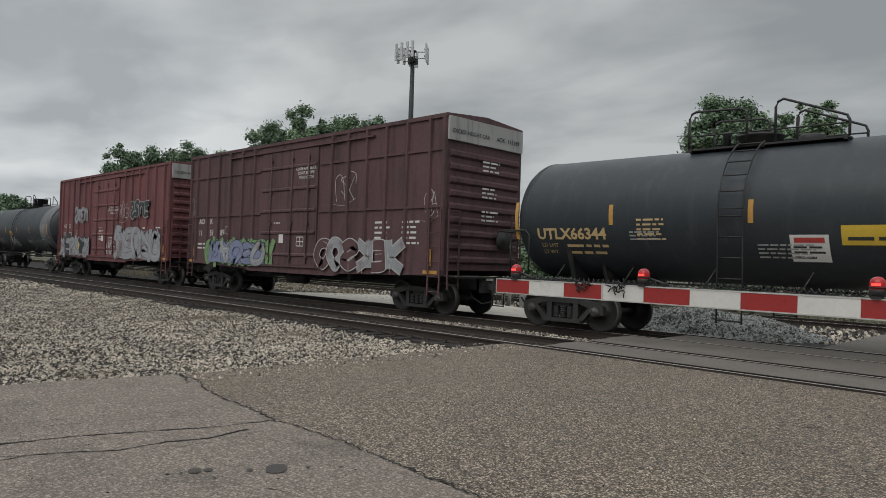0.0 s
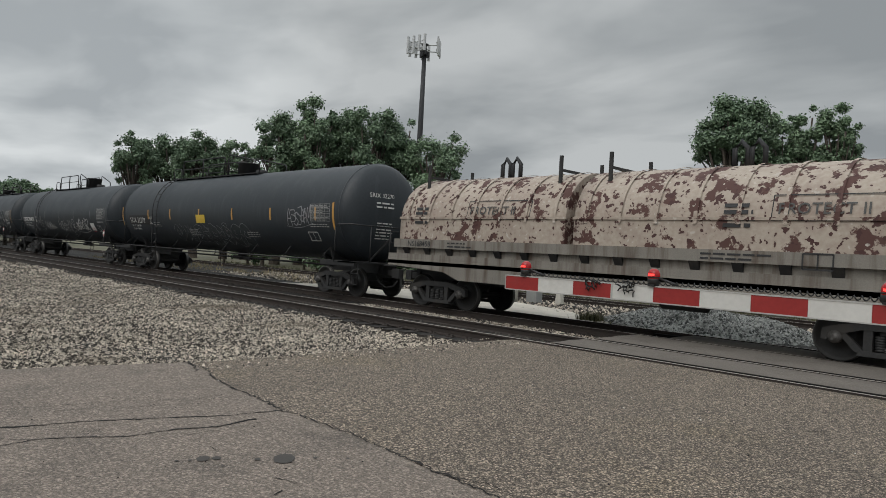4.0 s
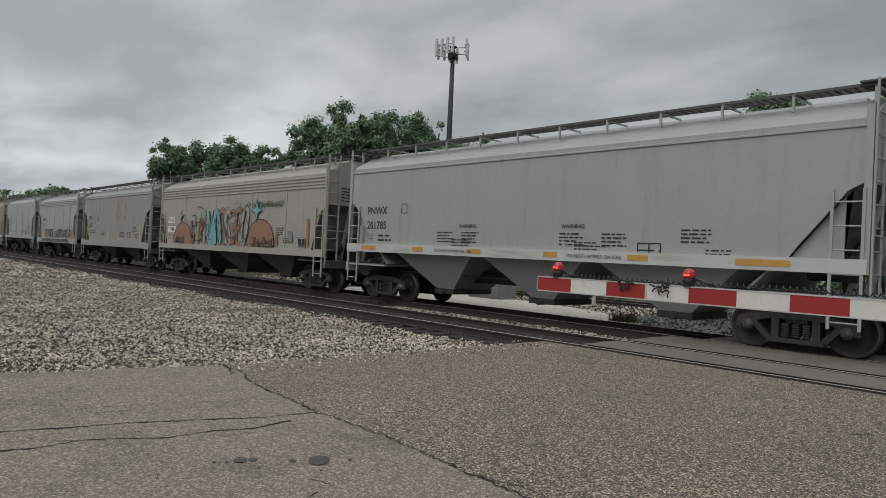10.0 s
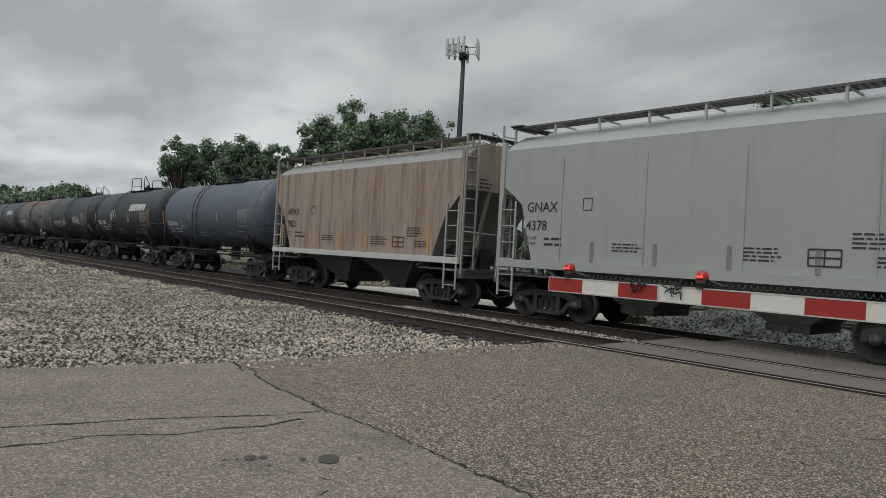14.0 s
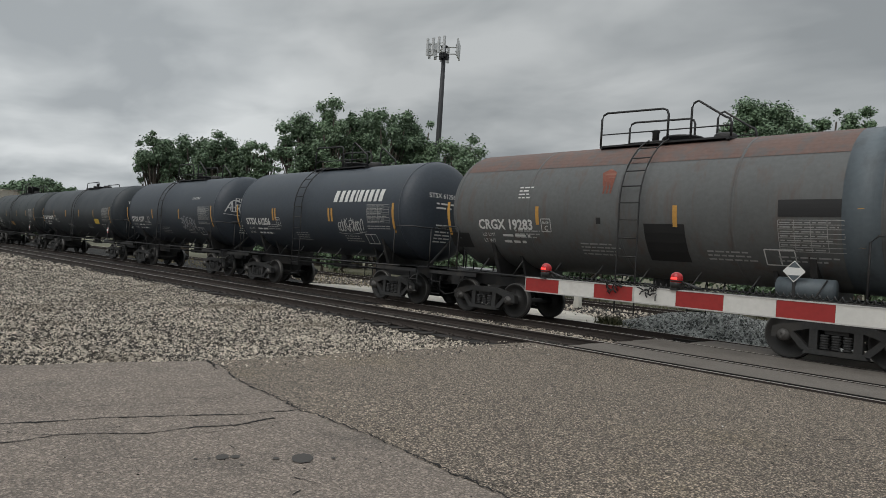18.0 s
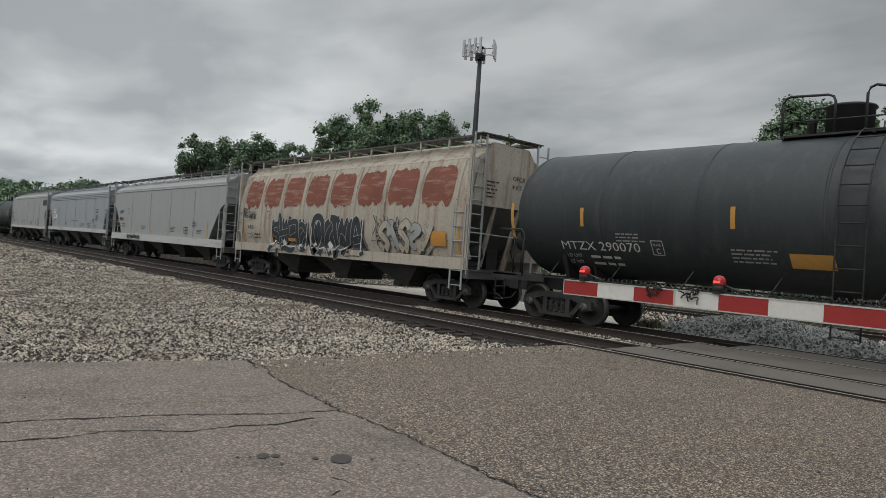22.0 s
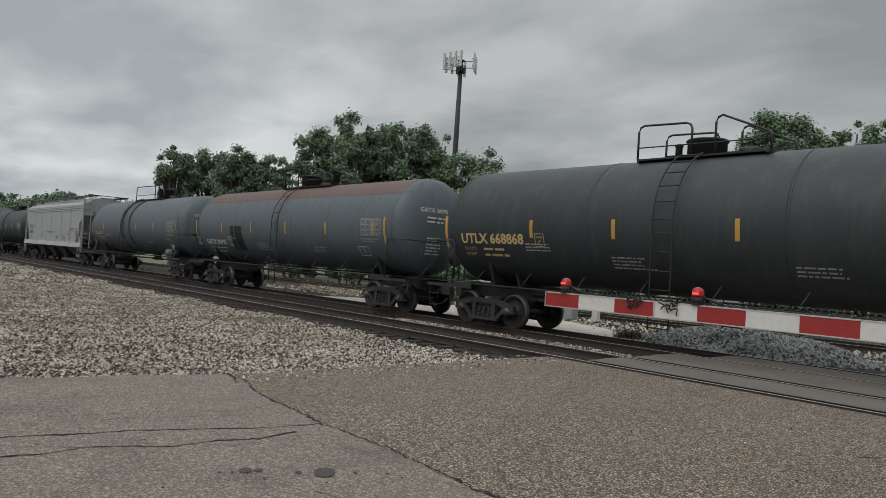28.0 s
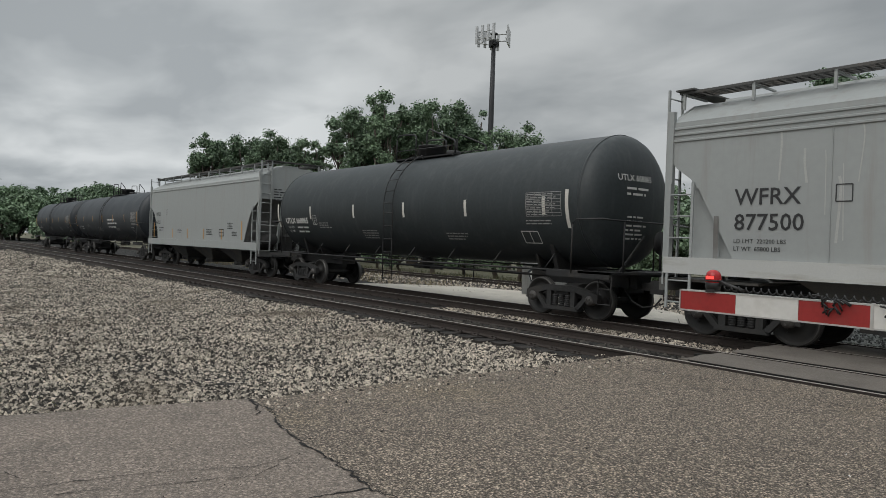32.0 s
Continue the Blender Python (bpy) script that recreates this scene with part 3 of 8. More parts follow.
def rail_mesh():
    s = Shape()
    n = len(RAIL)
    xs = (-420, -200, -100, -60, -40, -30, -20, -10, 0, 20, 120)
    k = s.add([(x, p[0], p[1]) for x in xs for p in RAIL])
    for i in range(len(xs) - 1):
        for j in range(n):
            q = (j + 1) % n
            s.slot = 1 if j == 7 else 0
            s.face(k + i * n + j, k + i * n + q, k + (i + 1) * n + q, k + (i + 1) * n + j)
    return s.mesh("rail", [M["rail_side"], M["rail_head"]])


rail = rail_mesh()
tie_shape = Shape().prism([(-0.115, -0.36), (0.115, -0.36), (0.115, -0.185), (0.105, -0.175), (-0.105, -0.175), (-0.115, -0.185)], -1.3, 1.3)
tie = tie_shape.mesh("tie", [M["tie"]])
plate = Shape().box(-0.1, 0.1, -0.17, 0.17, -0.178, -0.155)
for sx in (-0.05, 0.05):
    for sy in (-0.1, 0.1):
        plate.box(sx - 0.012, sx + 0.012, sy - 0.015, sy + 0.015, -0.16, -0.125)
plate = plate.mesh("tie_plate", [M["rail_side"]])
for name, yc, label, n_ties in (("track_near", TRACK1, "empty railway track with rusty rails on dark wooden ties", 150), ("track_train", TRACK2, "railway track that carries the freight train", 110), ("track_far", TRACK3, "further railway track in gravel behind the train", 90)):
    t = thing(name, None, M["tie"], label, "railway track", kind="structure", at=pose(0, yc, 0))
    for y in (-0.753, 0.753):
        part("rail", rail, None, t, at=pose(0, y, 0))
    for i in range(n_ties):
        x = -8.5 - 0.52 * i
        q = part("tie", tie, None, t, at=pose(x + random.uniform(-0.03, 0.03), random.uniform(-0.05, 0.05), random.uniform(-0.012, 0.008), 0, 0, random.uniform(-0.6, 0.6)))
        if i < 60 and yc != TRACK3:
            part("tie_plate", plate, None, t, at=pose(x, -0.753, 0))

# ---- the road over the tracks ----
def ragged(y0, y1, x_edge, right, wob=0.10, step=0.35, seed=0.0):
    """A strip whose left edge is uneven."""
    ys = np.linspace(y0, y1, max(2, int((y1 - y0) / step) + 1))
    left = [(x_edge + wob * noise.noise((y * 1.7 + seed, 3.1, 0)) * 2, y) for y in ys]
    return left + [(right, y1), (right, y0)]


g = Shape()
g.prism(ragged(3.2, 10.31, -8.35, 13.5), -0.4, -0.012, "z")
thing("road_approach", g, M["asphalt"], "weathered brown-grey asphalt of the crossing road", "road", kind="structure")
g = Shape()
g.prism(ragged(10.665, 11.83, -7.75, 13.5, 0.08, 0.2, 4.0), -0.4, 0.004, "z")
thing("crossing_panel", g, M["asphalt_patch"], "smooth asphalt between the rails of the crossing", "road", kind="structure")
g = Shape()
g.prism(ragged(12.15, 13.89, -7.75, 13.5, 0.12, 0.2, 9.0), -0.4, 0.006, "z")
thing("crossing_panel", g, M["asphalt_patch"], "smooth asphalt between the two tracks", "road", kind="structure")
g = Shape()
g.prism(ragged(14.2, 15.41, -7.2, 13.5, 0.05, 0.2, 2.0), -0.4, -0.010, "z")
thing("crossing_panel", g, M["asphalt_patch"], "dark asphalt under the passing train", "road", kind="structure")
g = Shape()
g.prism([(-4.5, 15.62), (13.5, 15.62), (13.5, 60), (-4.5, 60)], -0.4, -0.02, "z")
thing("road_beyond", g, M["asphalt_patch"], "asphalt road beyond the crossing", "road", kind="structure")
# the near-black floor puts the groove's shade into its colour
for y0, y1 in ((10.30, 10.68), (11.82, 12.16), (13.88, 14.21), (15.40, 15.63)):
    g = Shape()
    g.box(-8.2, 13.5, y0, y1, -0.4, -0.075)
    thing("flangeway", g, M["flange_shade_dirt"], "groove beside the rail with a near-black floor for its shade", "flangeway", kind="structure")
# dark strips added on the panel edges to draw the grooves' shaded far side
for y, z in ((10.645, 0.0025), (12.13, 0.0045)):
    g = Shape()
    g.box(-7.6, 13.5, y, y + 0.017, -0.07, z)
    thing("flange_seal", g, M["flange_shade_dirt"], "added dark strip that draws the shade of the rail groove", "seal", kind="structure")
# concrete slabs on the near side, with the open joint at the asphalt
SEAM = [(-8.36, 3.97), (-8.1, 3.92), (-7.6, 3.86), (-7.0, 3.70), (-6.3, 3.66), (-5.45, 3.555), (-4.9, 3.60), (-4.4, 3.585), (-3.7, 3.50), (-2.9, 3.46), (-2.0, 3.40), (13.5, 3.3)]
g = Shape()
g.prism([(-9.3, 0.2), (-8.83, 1.64), (-8.68, 2.16), (-8.62, 2.75), (-8.46, 3.35)] + SEAM + [(13.5, -40), (-9.3, -40)], -0.4, -0.004, "z")
thing("concrete_apron", g, M["concrete"], "worn concrete paving slab with fine cracks and stains", "pavement", kind="structure")


def crack(path, width, label, z=0.0, jag=0.02, name="crack"):
    s = Shape()
    pts = []
    for (ax, ay), (bx, by) in zip(path, path[1:]):
        n = max(2, int(math.hypot(bx - ax, by - ay) / 0.03))
        pts += [(ax + (bx - ax) * i / n, ay + (by - ay) * i / n) for i in range(n)]
    pts.append(path[-1])
    up, dn = [], []
    for i, (x, y) in enumerate(pts):
        j = min(i + 1, len(pts) - 1)
        h = max(0, j - 1)
        dx, dy = pts[j][0] - pts[h][0], pts[j][1] - pts[h][1]
        d = math.hypot(dx, dy) or 1
        o = 1.3 * jag * (noise.noise((x * 3.1, y * 3.1, width * 50)) + 0.9 * noise.noise((x * 13, y * 13, 2)) + 0.5 * noise.noise((x * 31, y * 31, 5)))
        w = width * (0.28 + 1.5 * abs(noise.noise((x * 7, y * 7, 7))))
        up.append((x - dy / d * (o + w), y + dx / d * (o + w), z))
        dn.append((x - dy / d * (o - w), y + dx / d * (o - w), z))
    k = s.add(up + dn)
    n = len(up)
    for i in range(n - 1):
        s.face(k + i, k + i + 1, k + n + i + 1, k + n + i)
    return thing(name, s, M["crack"], label, "crack", kind="structure")


crack(SEAM[:-1], 0.016, "dark jagged joint between concrete and asphalt", 0.002, 0.035)
crack([(-8.25, 3.95), (-7.7, 3.72)], 0.02, "broken corner of the open joint", 0.0025, 0.05)
crack([(-6.3, 0.3), (-6.17, 1.17), (-6.07, 1.6), (-5.97, 2.07), (-5.8, 2.55), (-5.6, 3.06), (-5.54, 3.55)], 0.015, "long jagged crack across the concrete", 0.0, 0.018)
crack([(-5.7, 0.4), (-5.61, 1.07), (-5.58, 1.27), (-5.64, 1.53), (-5.54, 1.8), (-5.39, 2.14), (-5.4, 2.49), (-5.3, 2.79), (-5.37, 3.2)], 0.015, "second jagged crack across the concrete", 0.0005, 0.02)
HAIR = (
    ((-5.92, 1.27), (-5.79, 1.35), (-5.64, 1.53)),
    ((-6.79, 1.4), (-6.68, 1.88), (-6.64, 2.29), (-6.5, 2.72), (-6.33, 3.1), (-6.44, 3.58)),
    ((-6.47, 1.88), (-6.38, 2.26), (-6.16, 3.02), (-6.29, 3.28), (-6.15, 3.6)),
    ((-7.09, 1.72), (-6.86, 1.79)),
    ((-7.02, 1.84), (-6.95, 1.96)),
    ((-5.18, 2.5), (-5.18, 2.72)),
    ((-5.81, 2.04), (-5.77, 2.13)),
    ((-5.24, 3.08), (-5.19, 3.38)),
    ((-4.8, 2.5), (-4.69, 2.5)),
)
for i, p in enumerate(HAIR):
    crack(list(p), 0.0048, "hairline crack in the concrete", 0.001 + 0.0002 * i, 0.02)
for i, p in enumerate((((-4.86, 1.75), (-4.81, 1.88)), ((-4.63, 1.52), (-4.60, 1.59)), ((-3.92, 2.52), (-3.71, 2.58)), ((-3.64, 2.33), (-3.69, 2.42)))):
    crack(list(p), 0.007, "short dark crack in the concrete", 0.001, 0.012)
for p in (((-7.96, 7.8), (-7.3, 7.86), (-6.42, 8.57), (-6.07, 9.08), (-5.75, 9.38)), ((-7.66, 9.21), (-6.69, 9.45), (-6.22, 9.49)), ((-5.16, 9.39), (-4.67, 9.33)), ((-4.08, 9.25), (-3.88, 9.29)), ((-2.43, 7.82), (-2.33, 7.89)), ((-2.24, 7.46), (-2.05, 7.7))):
    crack(list(p), 0.012, "thin crack in the asphalt", -0.006, 0.03)
crack([(-3.37, 3.46), (-3.19, 3.55), (-3.05, 3.62), (-2.8, 3.58)], 0.007, "branch of the open joint in the asphalt", -0.006, 0.02)


def blot(x, y, rx, ry, label, turn=0.0):
    s = Shape()
    k = s.add([(x, y, 0.002)] + [(x + math.cos(turn) * rx * q * math.cos(a) - math.sin(turn) * ry * q * math.sin(a), y + math.sin(turn) * rx * q * math.cos(a) + math.cos(turn) * ry * q * math.sin(a), 0.002) for a, q in [(2 * math.pi * i / 22, 1 + 0.18 * noise.noise((x * 9 + i * 0.7, y * 9, 0))) for i in range(22)]])
    for i in range(22):
        s.face(k, k + 1 + i, k + 1 + (i + 1) % 22)
    thing("oil_stain", s, M["stain"], label, "stain", kind="structure")


blot(-4.24, 2.78, 0.115, 0.075, "dark round oil stain on concrete", 2.5)
blot(-4.55, 2.32, 0.062, 0.045, "small dark oil stain on concrete", 2.5)
blot(-4.51, 2.40, 0.042, 0.032, "small dark oil stain on concrete", 2.5)
for x, y, q in ((-4.33, 2.62, 0.03), (-4.13, 2.97, 0.022), (-3.99, 3.16, 0.016), (-4.60, 2.15, 0.016), (-4.56, 2.23, 0.016), (-4.32, 2.35, 0.014)):
    blot(x, y, q, q * 0.75, "tiny dark oil stain on concrete", 2.5)

# grit and crumbs lying on the paving
pr = np.random.default_rng(21)


def crumbs(count, x0, x1, y0, y1, size, material, label):
    p = np.stack([pr.uniform(x0, x1, count), pr.uniform(y0, y1, count), np.full(count, -0.004)], 1)
    stones("road_grit", count, p, size, material, label, 0.2)


crumbs(160, -9.0, 1.5, 0.6, 3.4, 0.006, M["flange_shade_dirt"], "dark crumbs of dirt on the concrete")
crumbs(90, -8.2, 4.0, 3.7, 10.2, 0.006, M["placard_white"], "pale chips of stone on the asphalt")
crumbs(160, -8.2, 4.0, 3.7, 10.2, 0.007, M["flange_shade_dirt"], "dark crumbs of dirt on the asphalt")
crumbs(260, -8.6, -7.7, 3.9, 10.0, 0.015, M["ballast"], "stray ballast stones on the edge of the road")


# ---- the freight train ----
def truck_meshes():
    """Shared meshes of a three-piece truck, about its own centre on the rail."""
    top = [(-1.12, 0.40), (-1.10, 0.60), (-0.92, 0.66), (-0.42, 0.76), (0.42, 0.76), (0.92, 0.66), (1.10, 0.60), (1.12, 0.40), (1.02, 0.40), (0.98, 0.52), (0.80, 0.52), (0.46, 0.62), (-0.46, 0.62), (-0.80, 0.52), (-0.98, 0.52), (-1.02, 0.40)]
    s = Shape()
    for y0, y1 in ((-1.07, -0.93),):
        s.prism(top, y0, y1)
        s.prism([(-0.88, 0.56), (-0.74, 0.56), (-0.42, 0.24), (-0.56, 0.22)], y0 + 0.01, y1 - 0.01)
        s.prism([(0.88, 0.56), (0.74, 0.56), (0.42, 0.24), (0.56, 0.22)], y0 + 0.01, y1 - 0.01)
        s.prism([(-0.54, 0.17), (0.54, 0.17), (0.48, 0.26), (-0.48, 0.26)], y0 - 0.02, y1 + 0.02)
        s.box(-0.44, -0.30, y0 + 0.01, y1 - 0.01, 0.26, 0.63)
        s.box(0.30, 0.44, y0 + 0.01, y1 - 0.01, 0.26, 0.63)
    frame_m = s.mesh("side_frame", [M["truck"]])
    rings = []
    for r0 in range(6):
        z = 0.27 + 0.045 * r0
        rings += [(z, 0.060), (z + 0.012, 0.082), (z + 0.030, 0.082), (z + 0.042, 0.060)]
    spring_m = Shape().lathe(rings, "z", 10).mesh("spring", [M["truck"]])
    s = Shape()
    s.prism([(-1.0, 0.55), (-1.0, 0.68), (-0.5, 0.80), (0.5, 0.80), (1.0, 0.68), (1.0, 0.55), (0.4, 0.42), (-0.4, 0.42)], -0.2, 0.2, "x")
    s.lathe([(0.78, 0.2), (0.95, 0.2)], "z", 12)
    s.box(-0.36, -0.30, -0.7, 0.7, 0.3, 0.42)
    s.box(0.30, 0.36, -0.7, 0.7, 0.3, 0.42)
    bolster_m = s.mesh("truck", [M["truck"]])
    s = Shape()
    for sg in (-1, 1):
        y = 0.72 * sg
        s.slot = 0
        s.lathe([(y - 0.06 * sg, 0.10), (y - 0.055 * sg, 0.13), (y - 0.01 * sg, 0.16), (y + 0.02 * sg, 0.36), (y - 0.055 * sg, 0.395), (y - 0.055 * sg, 0.475), (y - 0.03 * sg, 0.48), (y - 0.02 * sg, 0.458)], "y", 28, caps=False)
        s.slot = 1
        s.lathe([(y - 0.02 * sg, 0.458), (y + 0.085 * sg, 0.452), (y + 0.085 * sg, 0.43)], "y", 28, caps=False)
        s.slot = 0
        s.lathe([(y + 0.087 * sg, 0.43), (y + 0.085 * sg, 0.39), (y + 0.03 * sg, 0.36), (y + 0.06 * sg, 0.15), (y + 0.12 * sg, 0.12), (y + 0.12 * sg, 0.02)], "y", 28, caps=False)
        s.slot = 2
        s.lathe([(0.93 * sg, 0.115), (1.09 * sg, 0.115), (1.10 * sg, 0.09), (1.125 * sg, 0.085)], "y", 14)
        for a in (0.5, 2.6, 4.7):
            s.lathe([(1.12 * sg, 0.02), (1.15 * sg, 0.02)], "y", 6, (0.05 * math.cos(a), 0, 0.05 * math.sin(a)), False)
        s.slot = 0
        s.box(0.20, 0.26, y + 0.055 * sg - 0.012, y + 0.055 * sg + 0.012, -0.03, 0.03)
    s.slot = 0
    s.lathe([(-1.1, 0.075), (1.1, 0.075)], "y", 10)
    wheel_m = s.mesh("wheelset", [M["wheel"], M["tread"], M["bearing"]])
    return frame_m, spring_m, bolster_m, wheel_m


FRAME_M, SPRING_M, BOLSTER_M, WHEEL_M = truck_meshes()
s = Shape()
s.box(0.0, 0.55, -0.09, 0.09, 0.74, 0.92)
s.prism([(0.50, -0.15), (0.86, -0.17), (0.90, -0.08), (0.72, -0.02), (0.78, 0.10), (0.66, 0.16), (0.50, 0.12)], 0.68, 0.98, "z")
s.box(-0.1, 0.02, -0.3, 0.3, 0.66, 1.0)
COUPLER_M = s.mesh("coupler", [M["truck"]])
s = Shape()
s.tube([(0.15, -0.35, 0.75), (0.35, -0.38, 0.5), (0.6, -0.3, 0.36), (0.85, -0.2, 0.42), (0.98, -0.15, 0.6)], 0.025, 6)
HOSE_M = s.mesh("brake_hose", [M["cable"]])

WHEELS = []
CARS = []


def running_gear(car, half, inset, reach=0.0):
    for sg in (-1, 1):
        t = part("truck", BOLSTER_M, None, car, at=pose(sg * (half - inset), 0, 0))
        part("side_frame", FRAME_M, None, t)
        part("side_frame", FRAME_M, None, t, at=pose(0, 0, 0, 0, 0, 180))
        for y in (-1.0, 1.0):
            for x in (-0.19, 0.0, 0.19):
                part("spring", SPRING_M, None, t, at=pose(x, y, 0))
        for x in (-0.89, 0.89):
            w = part("wheelset", WHEEL_M, None, t, at=pose(x, 0, 0.457))
            WHEELS.append((w, x, car))
        part("coupler", COUPLER_M, None, car, at=pose(sg * (half - 0.12 + reach), 0, 0, 0, 0, 0 if sg > 0 else 180))
        part("brake_hose", HOSE_M, None, car, at=pose(sg * (half - 0.3), 0, 0, 0, 0, 0 if sg > 0 else 180))


FONT_CACHE = {}


def glyphs(text, size, bold=0.018):
    key = (text, size, bold)
    if key not in FONT_CACHE:
        cu = bpy.data.curves.new("lettering", "FONT")
        cu.body, cu.size, cu.resolution_u, cu.offset = text, size, 2, 0.0 if "M" in text or "SRIX" in text else size * bold
        ob = bpy.data.objects.new("lettering", cu)
        me = bpy.data.meshes.new_from_object(ob)
        bpy.data.objects.remove(ob)
        vs = [v.co.copy() for v in me.vertices]
        fs = [tuple(p.vertices) for p in me.polygons]
        bpy.data.meshes.remove(me)
        bpy.data.curves.remove(cu)
        FONT_CACHE[key] = (vs, fs)
    return FONT_CACHE[key]


def lettering(car, text, x, z, size, material, surf, wide=1.0, name="lettering", bold=0.010):
    vs, fs = glyphs(text, size, bold)
    s = Shape()
    k = s.add([surf(x + v.x * wide, z + v.y, 0.012) for v in vs])
    for f in fs:
        s.face(*(k + i for i in f))
    return part(name, s, material, car)


def bars(car, x, z, width, rows, step, material, surf, seed=1, h=0.4, name="stencil_block"):
    """Lines of writing too small to read, as broken bars."""
    r = random.Random(seed)
    s = Shape()
    for i in range(rows):
        a = x
        end = x + width * r.uniform(0.65, 1.0)
        while a < end - 0.02:
            b = min(end, a + r.uniform(0.5, 1.9) * step * 1.6)
            zz = z - i * step
            k = s.add([surf(a, zz, 0.011), surf(b, zz, 0.011), surf(b, zz + step * h, 0.011), surf(a, zz + step * h, 0.011)])
            s.face(k, k + 1, k + 2, k + 3)
            a = b + step * 0.45
    return tagged(part(name, s, material, car), kind="stuff")


def panel(car, x0, x1, z0, z1, material, surf, name="panel", off=0.006, label="", nz=4):
    s = Shape()
    zs = [z0 + (z1 - z0) * i / nz for i in range(nz + 1)]
    k = s.add([surf(x, z, off) for z in zs for x in (x0, x1)])
    for i in range(nz):
        s.face(k + 2 * i, k + 2 * i + 1, k + 2 * i + 3, k + 2 * i + 2)
    return part(name, s, material, car, label)


def outline(car, x0, x1, z0, z1, w, material, surf, grid=(1, 1), name="stencil_frame", off=0.012):
    s = Shape()

    def strip(a0, a1, b0, b1):
        n = max(1, int((b1 - b0) / 0.25))
        for i in range(n):
            c0, c1 = b0 + (b1 - b0) * i / n, b0 + (b1 - b0) * (i + 1) / n
            k = s.add([surf(a0, c0, off), surf(a1, c0, off), surf(a1, c1, off), surf(a0, c1, off)])
            s.face(k, k + 1, k + 2, k + 3)

    for i in range(grid[0] + 1):
        x = x0 + (x1 - x0) * i / grid[0]
        strip(x - w / 2, x + w / 2, z0, z1)
    for j in range(grid[1] + 1):
        z = z0 + (z1 - z0) * j / grid[1]
        strip(x0, x1, z - w / 2, z + w / 2)
    return part(name, s, material, car)


def capacity_table(car, x, z, w, h, material, surf, seed=3):
    tagged(outline(car, x, x + w, z, z + h, 0.011, material, surf, (4, 7), "stencil_table"), kind="stuff")
    bars(car, x + 0.03, z + h - h / 7 + 0.025, w - 0.05, 7, h / 7, material, surf, seed, 0.26)


def ribbon(s, pts, w, surf, off):
    n = len(pts)
    row = []
    for i in range(n):
        a, b = pts[max(i - 1, 0)], pts[min(i + 1, n - 1)]
        dx, dz = b[0] - a[0], b[1] - a[1]
        d = math.hypot(dx, dz) or 1
        row.append(surf(pts[i][0] - dz / d * w, pts[i][1] + dx / d * w, off))
        row.append(surf(pts[i][0] + dz / d * w, pts[i][1] - dx / d * w, off))
    k = s.add(row)
    for i in range(n - 1):
        s.face(k + 2 * i, k + 2 * i + 1, k + 2 * i + 3, k + 2 * i + 2)


def smooth_path(pts, per=6, closed=False):
    out = []
    n = len(pts)
    for i in range(n if closed else n - 1):
        p = [pts[(i + j) % n] if closed else pts[min(max(i + j, 0), n - 1)] for j in (-1, 0, 1, 2)]
        for q in range(per):
            t = q / per
            out.append(tuple(0.5 * (2 * p[1][c] + (p[2][c] - p[0][c]) * t + (2 * p[0][c] - 5 * p[1][c] + 4 * p[2][c] - p[3][c]) * t * t + (3 * p[1][c] - p[0][c] - 3 * p[2][c] + p[3][c]) * t ** 3) for c in (0, 1)))
    out.append(out[0] if closed else pts[-1])
    return out


STROKES = (
    (((0.1, 0.0), (0.14, 1.0)), ((0.14, 0.98), (0.8, 0.85), (0.75, 0.6), (0.2, 0.5), (0.95, -0.05))),
    (((0.95, 0.85), (0.45, 1.02), (0.08, 0.75), (0.5, 0.5), (0.92, 0.25), (0.5, -0.02), (0.0, 0.15)),),
    (((0.08, 1.05), (0.10, 0.2), (0.5, -0.02), (0.88, 0.2), (0.92, 1.0)),),
    (((0.02, -0.05), (0.2, 1.0), (0.5, 0.35), (0.8, 1.05), (1.0, 0.0)),),
    (((0.5, 1.0), (0.05, 0.6), (0.2, 0.05), (0.75, 0.0), (0.95, 0.5), (0.6, 1.0), (0.35, 0.9)),),
    (((0.95, 1.0), (0.12, 0.95), (0.12, 0.05), (1.0, -0.02)), ((0.15, 0.5), (0.75, 0.55))),
    (((0.0, 0.0), (0.45, 0.6), (1.05, 1.05)), ((0.55, 1.08), (1.05, 1.05), (1.0, 0.6)), ((0.3, 0.4), (0.8, 0.05))),
    (((0.12, -0.05), (0.15, 1.0)), ((0.95, 1.05), (0.2, 0.5), (1.0, -0.05))),
    (((0.0, 0.0), (0.45, 1.05), (0.95, 0.0)), ((0.2, 0.38), (0.8, 0.42))),
)


def strokes(r, x, z, w, h):
    lean = r.uniform(-0.12, 0.22)
    flip, turn_over = r.random() < 0.6, r.random() < 0.5
    out = []
    for st in r.choice(STROKES):
        pts = [(x + w * (u + r.uniform(-0.07, 0.07)) + lean * (v - 0.5) * h, z + h * (v + r.uniform(-0.07, 0.07))) for u, v in [((1 - a if flip else a), (1 - q if turn_over else q)) for a, q in st]]
        out.append(smooth_path(pts, 7) if len(pts) > 2 else [tuple(pts[0][c] + (pts[1][c] - pts[0][c]) * q / 4 for c in (0, 1)) for q in range(5)])
    return out


